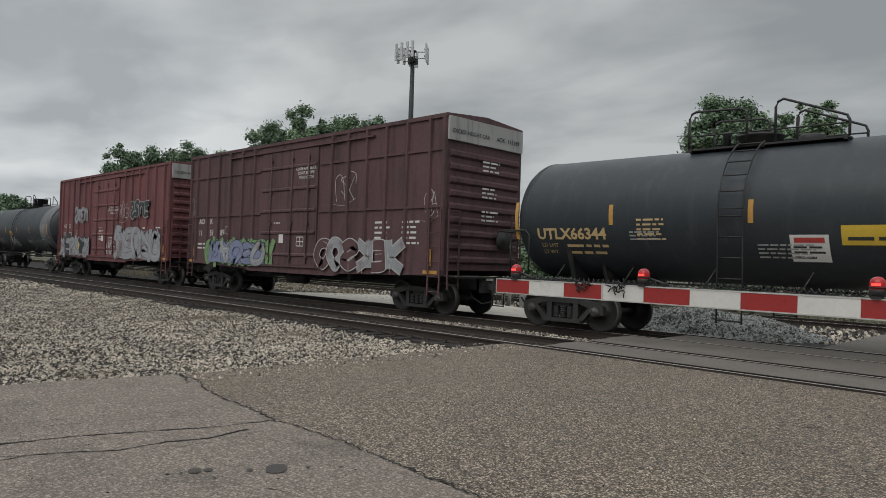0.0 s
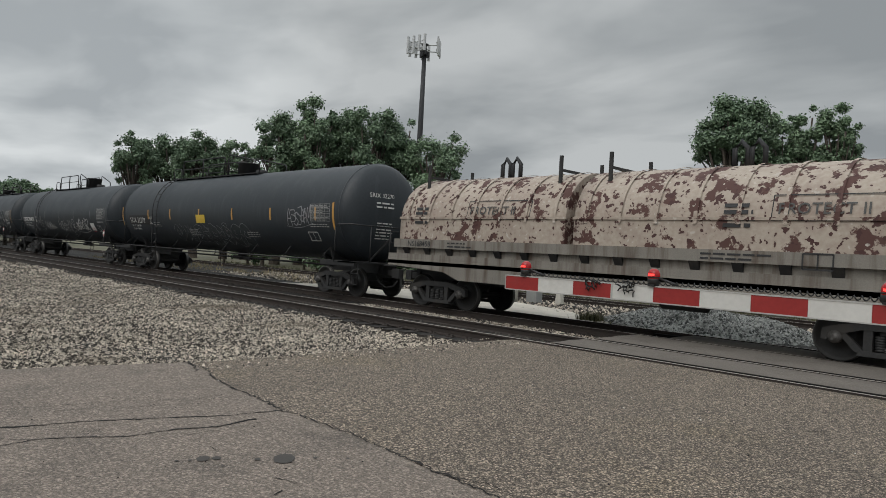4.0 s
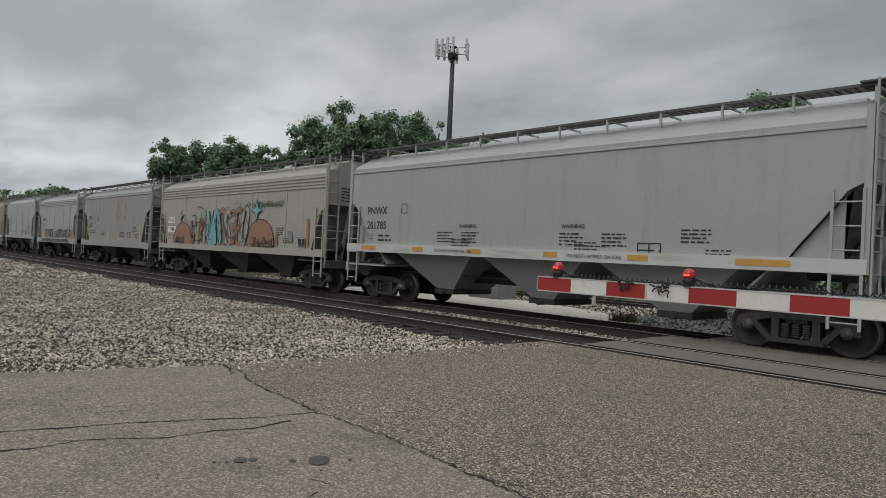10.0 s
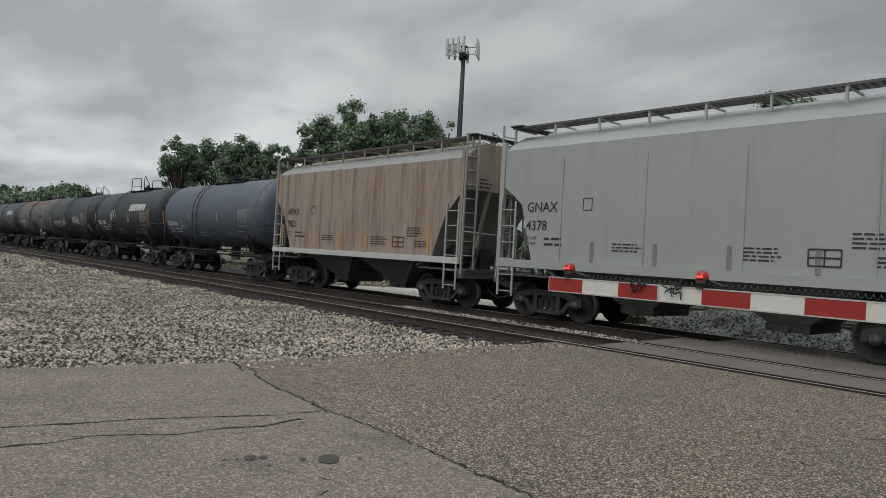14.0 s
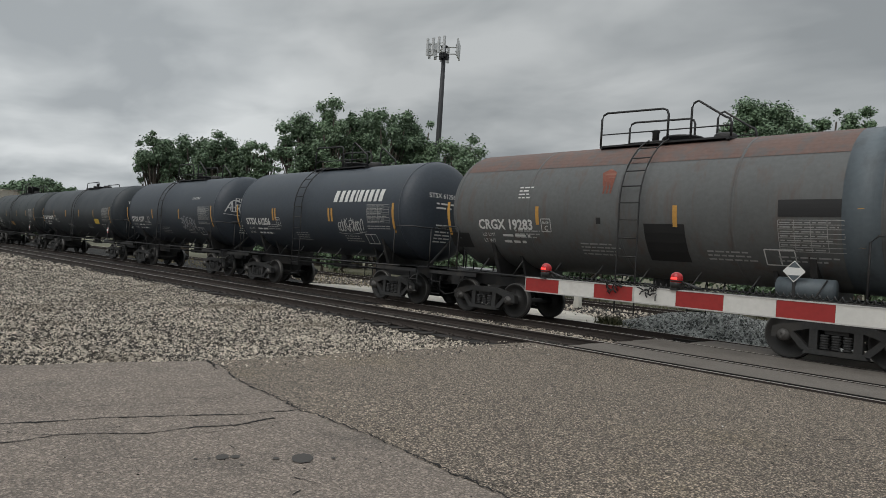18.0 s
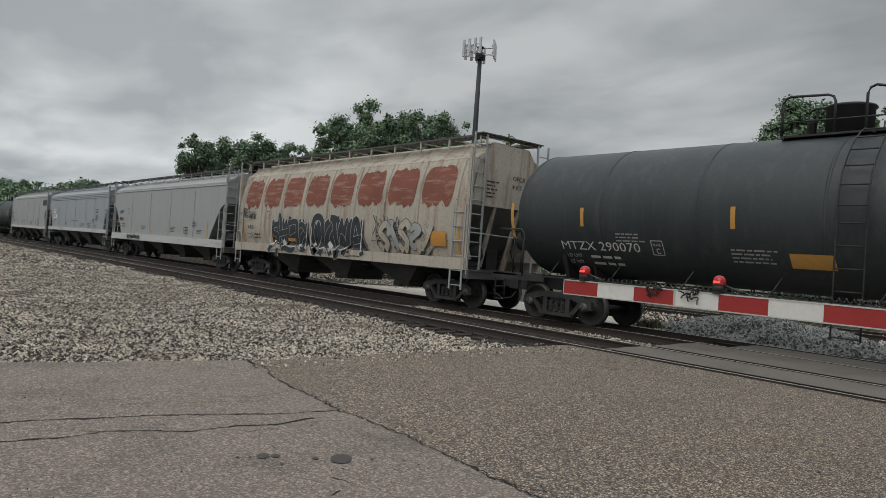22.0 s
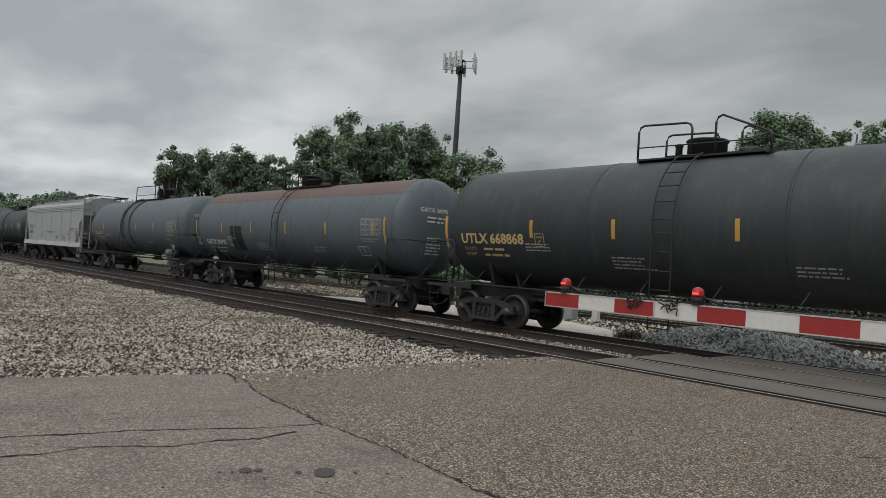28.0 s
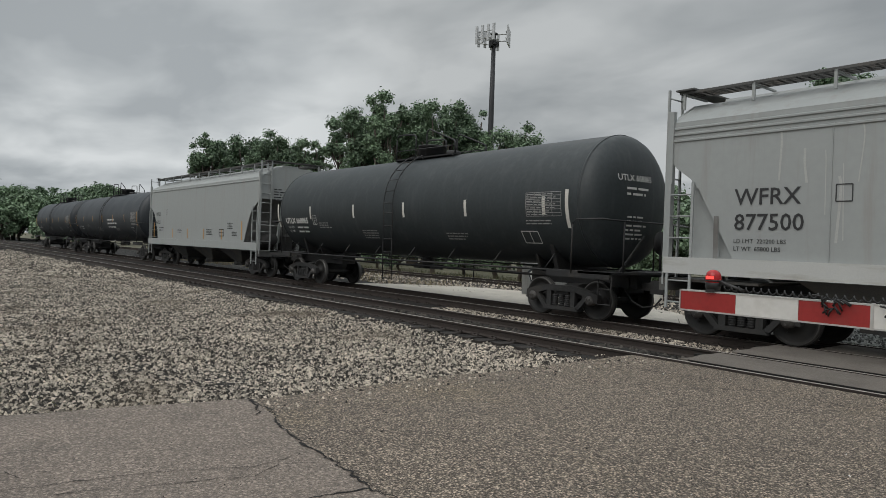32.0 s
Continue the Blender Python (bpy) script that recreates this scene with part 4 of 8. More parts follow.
def scribble(car, x0, x1, z0, z1, material, surf, seed, w=0.022, name="graffiti_tag"):
    """A quick spray tag: joined strokes with a flourish."""
    r = random.Random(seed)
    s = Shape()
    h = z1 - z0
    n = max(3, int((x1 - x0) / (h * 0.33)))
    cw = (x1 - x0) / n
    for i in range(n):
        k = r.uniform(0.6, 1.1)
        for pts in strokes(r, x0 + i * cw - 0.05 * cw, z0 + h * r.uniform(-0.06, 0.25), cw * r.uniform(1.2, 1.9), h * k):
            ribbon(s, pts, w * r.uniform(0.9, 1.5), surf, 0.010 + 0.0007 * (i % 3))
    if r.random() < 0.6:
        ribbon(s, smooth_path([(x0 - 0.1, z0 - 0.12 * h), ((x0 + x1) / 2, z0 - 0.2 * h), (x1 + 0.15, z0 + 0.05 * h)], 8), w * 0.6, surf, 0.0125)
    return part(name, s, material, car)


def bubble_piece(car, x0, x1, z0, z1, fill, line, surf, seed, w=0.035, n=None, accents=()):
    """A sprayed piece: fat interlocking strokes, each with an outline round it, shine marks and drips."""
    r = random.Random(seed)
    h = z1 - z0
    n = n or max(2, int((x1 - x0) / (h * 0.75)))
    cw = (x1 - x0) / n
    fat = min(cw * 0.21, h * 0.2)
    for i in range(n):
        body, lines = Shape(), Shape()
        off = 0.008 + 0.0045 * (i % 3)
        hh = h * r.uniform(0.82, 1.02) - 2 * fat * 0.6
        for j, pts in enumerate(strokes(r, x0 + i * cw, z0 + fat + (h - hh - 2 * fat) * r.random(), cw * 0.98, hh)):
            ribbon(lines, [pts[0]] + pts, fat + w, surf, off + 0.0004 * j)
            ribbon(body, pts, fat, surf, off + 0.0022 + 0.0004 * j)
            if r.random() < 0.7:
                m = len(pts) // 2
                shine = [(px - fat * 0.4, pz + fat * 0.3) for px, pz in pts[max(0, m - 3):m + 2]]
                if len(shine) > 1:
                    ribbon(lines, shine, w * 0.3, surf, off + 0.0036)
        if r.random() < 0.4:
            dx = x0 + (i + r.random()) * cw
            ribbon(lines, [(dx, z0 + 0.25 * h), (dx, z0 - 0.05 * h)], 0.008, surf, off + 0.004)
        letter = part("graffiti_letter", body, M[fill[i % len(fill)]], car)
        part("letter_outline", lines, M[line], letter)
    for ax_mat, ax, az, aw, ah in accents:
        for grow, m, o in ((1.25, "spray_black", 0.020), (1.0, ax_mat, 0.023)):
            s = Shape()
            pts = [(ax, az + ah * grow), (ax + aw * 0.25 * grow, az + ah * 0.25 * grow), (ax + aw * grow, az), (ax + aw * 0.25 * grow, az - ah * 0.25 * grow), (ax, az - ah * grow), (ax - aw * 0.25 * grow, az - ah * 0.25 * grow), (ax - aw * grow, az), (ax - aw * 0.25 * grow, az + ah * 0.25 * grow)]
            k = s.add([surf(x, z, o) for x, z in pts])
            s.face(*range(k, k + 8))
            part("graffiti_star", s, M[m], car)


def block_piece(car, x0, x1, z0, z1, fill, line, surf, seed, n, w=0.022, hole="hop_grey", base=0.008, jag=False, detail=1):
    """A sprayed piece of fat solid blocks, each with an outline, slits and curls drawn in it."""
    r = random.Random(seed)
    cw, h = (x1 - x0) / n, z1 - z0
    m = 14 if jag else 28
    for i in range(n):
        off = base + 0.004 * (i % 3)
        body, lines, slots = Shape(), Shape(), Shape()
        cx, cz = x0 + (i + 0.5) * cw, z0 + h * 0.5
        lean, tall = r.uniform(-0.15, 0.2) * cw, r.uniform(0.82, 1.06)
        rim = []
        for q in range(m):
            a = 2 * math.pi * (q + 0.5) / m
            c, v = math.cos(a), math.sin(a)
            k = (abs(c) ** 3.2 + abs(v) ** 3.2) ** (-1 / 3.2) * (r.uniform(0.8, 1.2) if jag else 1 + 0.16 * noise.noise((seed * 3.7 + 1.6 * c + i * 2.1, 1.6 * v, seed)))
            rim.append((cx + c * k * cw * 0.58 + lean * v, cz + v * k * h * 0.5 * tall))
        rows = [[(cx + (px - cx) * f, cz + (pz - cz) * f) for px, pz in rim] for f in (1.0, 0.66, 0.33)]
        k = body.add([surf(px, pz, off) for row in rows for px, pz in row] + [surf(cx, cz, off)])
        for b in range(2):
            for q in range(m):
                p = (q + 1) % m
                body.face(k + b * m + q, k + b * m + p, k + (b + 1) * m + p, k + (b + 1) * m + q)
        for q in range(m):
            body.face(k + 2 * m + q, k + 2 * m + (q + 1) % m, k + 3 * m)
        ribbon(lines, rim + [rim[0], rim[1]], w, surf, off + 0.0016)
        kind = r.randrange(4)
        if kind in (0, 1):
            a = cx + r.uniform(-0.16, 0.16) * cw
            b0, b1 = (cz - h * 0.5, cz - h * 0.02) if kind else (cz + h * 0.05, cz + h * 0.5)
            e0, e1 = (0.08, 0.05) if kind else (0.05, 0.08)
            k = slots.add([surf(a - cw * e0, b0, off + 0.0018), surf(a + cw * e0, b0, off + 0.0018), surf(a + cw * e1, b1, off + 0.0018), surf(a - cw * e1, b1, off + 0.0018)])
            slots.face(k, k + 1, k + 2, k + 3)
            ends = [(a - cw * e0, b0), (a - cw * e1, b1), (a + cw * e1, b1), (a + cw * e0, b0)]
            ribbon(lines, ends if kind else [ends[1], ends[0], ends[3], ends[2]], w * 0.7, surf, off + 0.0026)
        elif kind == 2:
            ring = [(cx + cw * 0.17 * math.cos(t), cz + h * 0.2 * math.sin(t)) for t in [2 * math.pi * q / 14 for q in range(16)]]
            ribbon(lines, ring, w * 0.7, surf, off + 0.0026)
        for _ in range(detail):
            st = [(cx + r.uniform(-0.45, 0.0) * cw, cz + r.uniform(-0.1, 0.42) * h), (cx + r.uniform(-0.1, 0.3) * cw, cz + r.uniform(-0.2, 0.15) * h), (cx + r.uniform(0.0, 0.45) * cw, cz + r.uniform(-0.42, 0.0) * h)]
            ribbon(lines, st if jag else smooth_path(st, 6), w * 0.5, surf, off + 0.0024)
        letter = part("graffiti_letter", body, M[fill[i % len(fill)]], car)
        part("letter_outline", lines, M[line], letter)
        if slots.v:
            part("letter_gap", slots, M[hole], letter)


def wild_piece(car, x0, x1, z0, z1, fill, line, surf, seed, n, w=0.02, glint="spray_white"):
    """A sprayed piece: a ragged filled mass with interlocking outlined letters over it."""
    r = random.Random(seed)
    h, m = z1 - z0, 8 * n
    top = [(x0 + (x1 - x0) * i / m, z1 - h * (0.04 + 0.20 * abs(noise.noise((seed * 1.3 + i * 0.55, 0.4, 0))) + 0.10 * ((i * 7) % 3 == 0))) for i in range(m + 1)]
    low = [(x, z0 + h * 0.06 * (1 + noise.noise((x * 2.1, seed, 3)))) for x, _ in top]
    body, lines = Shape(), Shape()
    k = body.add([surf(a[0], b[1] + (a[1] - b[1]) * q / 4, 0.006) for q in range(5) for a, b in zip(top, low)])
    for q in range(4):
        for i in range(m):
            body.face(k + q * (m + 1) + i, k + q * (m + 1) + i + 1, k + (q + 1) * (m + 1) + i + 1, k + (q + 1) * (m + 1) + i)
    mass = part("graffiti_fill", body, M[fill[-1]], car)
    ribbon(lines, [low[0]] + top + [low[-1]], w * 1.2, surf, 0.0075)
    part("fill_outline", lines, M[line], mass)
    cw = (x1 - x0) / n
    fat = min(cw * 0.15, h * 0.13)
    for i in range(n):
        body, lines, shine = Shape(), Shape(), Shape()
        off = 0.009 + 0.0045 * (i % 3)
        hh = h * r.uniform(0.80, 0.98) - 2 * fat
        for j, pts in enumerate(strokes(r, x0 + (i - 0.06) * cw, z0 + fat + h * r.uniform(0, 0.08), cw * 1.05, hh)):
            a, b, y, z = pts[0], pts[1], pts[-1], pts[-2]
            pts = [(a[0] * 2 - b[0], a[1] * 2 - b[1])] + pts + [(y[0] * 2 - z[0], y[1] * 2 - z[1])]
            ribbon(lines, pts, fat + w, surf, off + 0.0005 * j)
            ribbon(body, pts, fat, surf, off + 0.0022 + 0.0005 * j)
            cut = pts[len(pts) // 4:3 * len(pts) // 4]
            if glint and len(cut) > 2 and r.random() < 0.6:
                ribbon(shine, [(px - fat * 0.45, pz + fat * 0.35) for px, pz in cut], w * 0.35, surf, off + 0.0036)
        letter = part("graffiti_letter", body, M[fill[i % len(fill)]], car)
        part("letter_outline", lines, M[line], letter)
        if shine.v:
            part("letter_highlight", shine, M[glint], letter)


def arch(car, x0, x1, z0, z1, fill, line, surf, w=0.03):
    """A sprayed half-round hump with an outline."""
    s, o = Shape(), Shape()
    n = 20
    rim = [((x0 + x1) / 2 - (x1 - x0) / 2 * math.cos(math.pi * i / n), z0 + (z1 - z0) * math.sin(math.pi * i / n) ** 0.8) for i in range(n + 1)]
    rows = 6
    k = s.add([surf(x, z0 + (z - z0) * q / rows, 0.007) for q in range(rows + 1) for x, z in rim])
    for q in range(rows):
        for i in range(n):
            s.face(k + q * (n + 1) + i, k + q * (n + 1) + i + 1, k + (q + 1) * (n + 1) + i + 1, k + (q + 1) * (n + 1) + i)
    part("graffiti_fill", s, M[fill], car)
    ribbon(o, rim, w, surf, 0.0105)
    part("graffiti_outline", o, M[line], car)


def ladder_shape(x0, x1, y, z0, z1, step=0.38, r=0.016, axis="x", stile=0.022):
    """Two stiles and rungs; across x (a side ladder) or across y (an end ladder, where y is its x)."""
    s = Shape()
    if axis == "x":
        for x in (x0, x1):
            s.box(x - stile, x + stile, y - stile * 0.6, y + stile * 0.6, z0, z1)
    else:
        for q in (x0, x1):
            s.box(y - stile * 0.6, y + stile * 0.6, q - stile, q + stile, z0, z1)
    z = z0 + 0.12
    while z < z1 - 0.02:
        s.tube([(x0, y, z), (x1, y, z)] if axis == "x" else [(y, x0, z), (y, x1, z)], r, 5)
        z += step
    return s


# -- boxcar --
def boxcar(length, label, paint, marks, group="freight train", words_z=4.40, seams=(2.95, 4.5)):
    half = (length - 2.0) / 2
    hw, z0, z1 = 1.56, 1.02, 5.44
    car = thing("boxcar", None, None, label, "boxcar", group)
    body = Shape()
    body.box(-half, half, -hw, hw, z0 + 0.25, z1)
    part("body", body, paint, car)
    sill = Shape()
    sill.prism([(-half, 1.27), (-half, 1.12), (-half + 2.6, 1.05), (-2.9, 1.0), (-2.6, 0.92), (2.6, 0.92), (2.9, 1.0), (half - 2.6, 1.05), (half, 1.12), (half, 1.27)], -hw - 0.03, -hw + 0.1)
    sill.prism([(-half, 1.27), (-half, 1.12), (-half + 2.6, 1.05), (-2.9, 1.0), (-2.6, 0.92), (2.6, 0.92), (2.9, 1.0), (half - 2.6, 1.05), (half, 1.12), (half, 1.27)], hw - 0.1, hw + 0.03)
    part("side_sill", sill, paint, car)
    roof = Shape()
    roof.prism([(-hw - 0.05, z1 - 0.06), (hw + 0.05, z1 - 0.06), (hw + 0.05, z1 + 0.05), (0, z1 + 0.17), (-hw - 0.05, z1 + 0.05)], -half - 0.03, half + 0.03, "x")
    for i in range(12):
        x = -half + 0.6 + i * (2 * half - 1.2) / 11
        roof.prism([(-hw - 0.04, z1 + 0.05), (hw + 0.04, z1 + 0.05), (0, z1 + 0.21)], x - 0.05, x + 0.05, "x")
    part("roof", roof, paint, car)
    d0, d1 = -1.8, 1.65
    posts = [sg * (half - d) for sg in (-1, 1) for d in (0.06, 0.62, 1.55, 2.45, 3.35, 4.25, 5.1)]
    for sg in (-1, 1):
        y = sg * hw
        for x in posts:
            if d0 - 0.1 < x < d1 + 0.1:
                continue
            s = Shape().prism([(x - 0.075, y), (x - 0.045, y + sg * 0.075), (x + 0.045, y + sg * 0.075), (x + 0.075, y)], 1.24, z1 - 0.04, "z")
            part("side_post", s, paint, car)
        # plug door
        s = Shape().box(d0, d1, min(y + sg * 0.01, y + sg * 0.05), max(y + sg * 0.01, y + sg * 0.05), 1.2, 5.12)
        door = part("door", s, paint, car, "plug door with horizontal ribs")
        for z in (1.55, 2.3, 3.05, 3.8, 4.55):
            q = Shape().prism([(z - 0.07, y + sg * 0.045), (z - 0.03, y + sg * 0.09), (z + 0.03, y + sg * 0.09), (z + 0.07, y + sg * 0.045)], d0 + 0.06, d1 - 0.06, "z")
            q.v = [(c, b, a) for a, b, c in q.v]
            part("door_rib", q, paint, door)
        q = Shape()
        for x in (-1.11, 0.21, 1.18):
            q.tube([(x, y + sg * 0.10, 1.25), (x, y + sg * 0.10, 5.05)], 0.022, 6)
            for z in (1.5, 2.6, 3.7, 4.8):
                q.box(x - 0.05, x + 0.05, min(y, y + sg * 0.12), max(y, y + sg * 0.12), z - 0.05, z + 0.05)
        part("lock_rod", q, paint, door)
        s = Shape().box(-half + 3.2, half - 3.0, min(y, y + sg * 0.09), max(y, y + sg * 0.09), 5.14, 5.19)
        s.box(d0 - 1.7, d1 + 0.4, min(y, y + sg * 0.10), max(y, y + sg * 0.10), 1.13, 1.19)
        part("door_track", s, paint, car)
        # horizontal stiffeners of the panels
        for zz in seams:
            for a, b in ((-half + 0.1, d0 - 0.1), (d1 + 0.1, half - 0.1)):
                part("side_seam", Shape().box(a, b, min(y, y + sg * 0.045), max(y, y + sg * 0.045), zz, zz + 0.07), paint, car)
    for sg in (-1, 1):
        x = sg * half
        for i in range(9):
            z = 1.55 + i * 0.36
            s = Shape().prism([(x, z - 0.11), (x + sg * 0.075, z - 0.05), (x + sg * 0.075, z + 0.05), (x, z + 0.11)], -hw + 0.12, hw - 0.12)
            part("end_corrugation", s, paint, car)
        s = Shape().box(min(x, x + sg * 0.085), max(x, x + sg * 0.085), -hw, hw, 4.78, z1 - 0.02)
        part("end_panel", s, M["end_white"], car, "white painted panel at the top of the end")
        for yy in (-hw + 0.03, hw - 0.45):
            part("end_ladder", ladder_shape(yy, yy + 0.42, x + sg * 0.13, 0.75, 2.9, 0.40, 0.014, "y"), paint, car)
        for y in (-hw - 0.09, hw + 0.09):
            a, b = (x - 0.5, x - 0.06) if sg > 0 else (x + 0.06, x + 0.5)
            part("side_ladder", ladder_shape(a, b, y, 0.55, 2.9, 0.40, 0.014), paint, car)
        s = Shape().box(min(x, x + sg * 0.35), max(x, x + sg * 0.35), -1.3, 1.3, 1.06, 1.10)
        part("end_platform", s, M["black_steel"], car)
        s = Shape().lathe([(x + sg * 0.10, 0.30), (x + sg * 0.14, 0.30)], "x", 18, (0, 0.75, 2.15))
        s.tube([(x + sg * 0.05, 0.75, 2.15), (x + sg * 0.14, 0.75, 2.15)], 0.03)
        part("brake_wheel", s, M["black_steel"], car)
    s = Shape().box(-half, half, -0.2, 0.2, 0.72, 1.05)
    for x in (-3.2, -1.5, 1.5, 3.2):
        s.box(x - 0.08, x + 0.08, -1.4, 1.4, 0.85, 1.15)
    s.lathe([(-1.0, 0.2), (0.0, 0.2)], "x", 12, (0, -0.8, 0.75))
    s.tube([(-half + 3, -0.6, 0.7), (half - 3, -0.6, 0.7)], 0.03)
    part("underframe", s, M["black_steel"], car)
    running_gear(car, half, 1.55, 0.4)
    for sg in (-1, 1):
        part("drawbar", Shape().box(min(sg * (half - 0.5), sg * (half + 0.35)), max(sg * (half - 0.5), sg * (half + 0.35)), -0.1, 0.1, 0.75, 0.93), M["truck"], car)

    def surf(x, z, off):
        return (x, -hw - off, z)

    white = M["letter_white"]
    a, b, c, d = marks
    for word, z in ((a, 2.68), (b, 2.22)):
        for txt, dx in zip(word.split(), (0.82, 1.76, 2.62)):
            lettering(car, txt, -half + dx, z, 0.33, white, surf)
    outline(car, -half + 3.0, -half + 3.25, 2.28, 2.55, 0.02, white, surf)
    bars(car, -half + 0.75, 1.85, 1.1, 2, 0.16, white, surf, 5)
    for i, txt in enumerate(c):
        lettering(car, txt, 1.0 - 0.043 * len(txt), words_z - 0.15 * i, 0.14, white, lambda x, z, off: (x, -hw - 0.055 - off, z))
    bars(car, half - 2.9, 2.55, 0.75, 5, 0.15, white, surf, 8)
    bars(car, half - 1.7, 2.55, 0.9, 5, 0.15, white, surf, 9)
    door_s = lambda x, z, off: (x, -hw - 0.055 - off, z)
    bars(car, -0.9, 2.62, 0.55, 1, 0.10, white, door_s, 4)
    outline(car, 0.55, 0.95, 1.85, 2.15, 0.03, white, door_s, (2, 2))
    panel(car, -0.55, -0.28, 1.95, 2.3, M["placard_white"], door_s, "paper_placard", 0.008)
    for k2 in range(4):
        x = -half + 0.5 + k2 * (2 * half - 1.0) / 3
        panel(car, x - 0.06, x + 0.06, 1.36, 1.82, M["refl_orange"], lambda xx, z, off: (xx, -hw - 0.035 - off, z), "reflector_strip")
    panel(car, half - 0.75, half - 0.2, 1.14, 1.24, M["refl_orange"], lambda x, z, off: (x, -hw - 0.035 - off, z), "reflector_strip")
    panel(car, -half + 0.1, -half + 0.5, 1.14, 1.24, M["refl_orange"], lambda x, z, off: (x, -hw - 0.035 - off, z), "reflector_strip")

    def end_surf(y, z, off):
        return (half + 0.085 + off, y, z)

    lettering(car, d, -1.45, 4.98, 0.16, M["letter_black"], end_surf)
    lettering(car, a.replace(" ", "") + "  " + b.replace(" ", ""), 0.35, 4.98, 0.18, M["letter_black"], end_surf)
    for i, z in enumerate((4.3, 3.55, 2.9)):
        bars(car, -0.2, z, 0.75, 3, 0.12, white, end_surf, 20 + i)
    return car, surf, half


# -- tank car --
def tank_car(length, label, paint, mark, group="freight train", shell=None, plat=(-1.3, 2.1), dome=0.4, ladder=0.0, band=None, letter="letter_white",
             refl="refl_orange", top=None, rings=0, table=None, mark_x=0.95, mark_z=2.26, size=0.34, stripes=None, rail_h=0.60, dome_tall=0.32, seed=1, inset=1.5, head=None, res=False, double=False, wide=1.1, loads=("LD LMT", "LT WT"), table_z=2.40, frame_c=True):
    half = (length - (1.25 if length < 14 else 1.65)) / 2
    R, zc = shell or ((1.64, 2.79) if length > 19 else (1.59, 2.81) if length > 14 else (1.56, 2.87))
    car = thing("tank_car", None, None, label, "tank car", group)
    hb = 0.62
    prof = [(-half, 0.05)] + [(-half + hb * (1 - math.cos(a)), R * math.sin(a) ** 0.86) for a in [math.pi / 2 * q / 8 for q in range(1, 9)]]
    prof = prof + [(-half + hb + 0.01, R)] + [(x, R) for x in np.linspace(-half + hb + 0.5, half - hb - 0.5, 9)] + [(half - hb - 0.01, R)] + [(-x, r) for x, r in reversed(prof)]
    prof = [p for i, p in enumerate(prof) if i == 0 or p[0] > prof[i - 1][0] + 1e-5]
    s = Shape().lathe(prof, "x", 56, (0, 0, zc))
    part("tank_shell", s, paint, car)
    if head:
        s = Shape().lathe([(half - hb - 0.6, R * 0.99), (half - hb - 0.6, R + 0.012), (half - hb, R + 0.012), (half - hb, R * 0.99)], "x", 56, (0, 0, zc))
        part("head_band", s, head, car)
    if band:
        for x0, x1 in band:
            s = Shape().lathe([(x0, R * 0.99), (x0, R + 0.006), (x1, R + 0.006), (x1, R * 0.99)], "x", 56, (0, 0, zc))
            part("paint_band", s, M["tank_band"], car, "paler grey painted band")
    for x in ([-half + hb, half - hb] + [-half + hb + (2 * half - 2 * hb) * (i + 1) / (rings + 1) for i in range(rings)]):
        ring = Shape().lathe([(x - 0.03, R * 0.99), (x - 0.03, R + 0.008), (x + 0.03, R + 0.008), (x + 0.03, R * 0.99)], "x", 56, (0, 0, zc))
        part("weld_seam", ring, paint, car)

    def surf(x, z, off):
        d = max(-0.999, min(0.999, (z - zc) / R))
        a = math.asin(d)
        return (x, -(R + off) * math.cos(a), zc + (R + off) * math.sin(a))

    if top:
        s = Shape()
        n = 20
        k = s.add([(x, (R + 0.006) * math.cos(a), zc + (R + 0.006) * math.sin(a)) for x in (-half + hb, half - hb) for a in [radians(38 + 104 * i / n) for i in range(n + 1)]])
        for i in range(n):
            s.face(k + i, k + i + 1, k + n + 2 + i, k + n + 1 + i)
        part("top_stain", s, top, car, "rust-stained strip along the top")
    # stub sills, saddles, side rail
    for sg in (-1, 1):
        e = sg * half
        s = Shape()
        s.box(min(e + sg * 0.1, e - sg * 3.2), max(e + sg * 0.1, e - sg * 3.2), -0.28, 0.28, 0.78, 1.15)
        part("stub_sill", s, M["black_steel"], car)
        s = Shape().prism([(-0.9, 1.05), (0.9, 1.05), (1.25, 1.95), (1.0, 1.75), (0.55, 1.5), (0, 1.42), (-0.55, 1.5), (-1.0, 1.75), (-1.25, 1.95)], e - sg * 1.75 - 0.06, e - sg * 1.75 + 0.06, "x")
        s.prism([(-0.7, 1.05), (0.7, 1.05), (1.0, 1.75), (0, 1.42), (-1.0, 1.75)], e - sg * 2.5 - 0.04, e - sg * 2.5 + 0.04, "x")
        part("saddle", s, M["black_steel"], car)
        s = Shape().box(min(e - sg * 0.55, e + sg * 0.32), max(e - sg * 0.55, e + sg * 0.32), -R, R, 1.10, 1.15)
        for y in (-R, R - 0.06):
            s.box(min(e - sg * 1.5, e + sg * 0.32), max(e - sg * 1.5, e + sg * 0.32), y, y + 0.06, 1.0, 1.15)
        part("end_platform", s, M["black_steel"], car)
        for y in (-1.48, 1.48):
            s = Shape()
            for x in (e - sg * 0.05, e + sg * 0.3):
                s.tube([(x, y, 1.1), (x, y, 0.42)], 0.016, 5)
            for z in (0.44, 0.78):
                s.tube([(e - sg * 0.05, y, z), (e + sg * 0.3, y, z)], 0.016, 5)
            part("sill_step", s, M["black_steel"], car)
        # handrail round the end
        s = Shape()
        x_in, x_out, zt = e - sg * 0.75, e + sg * 0.20, 2.32
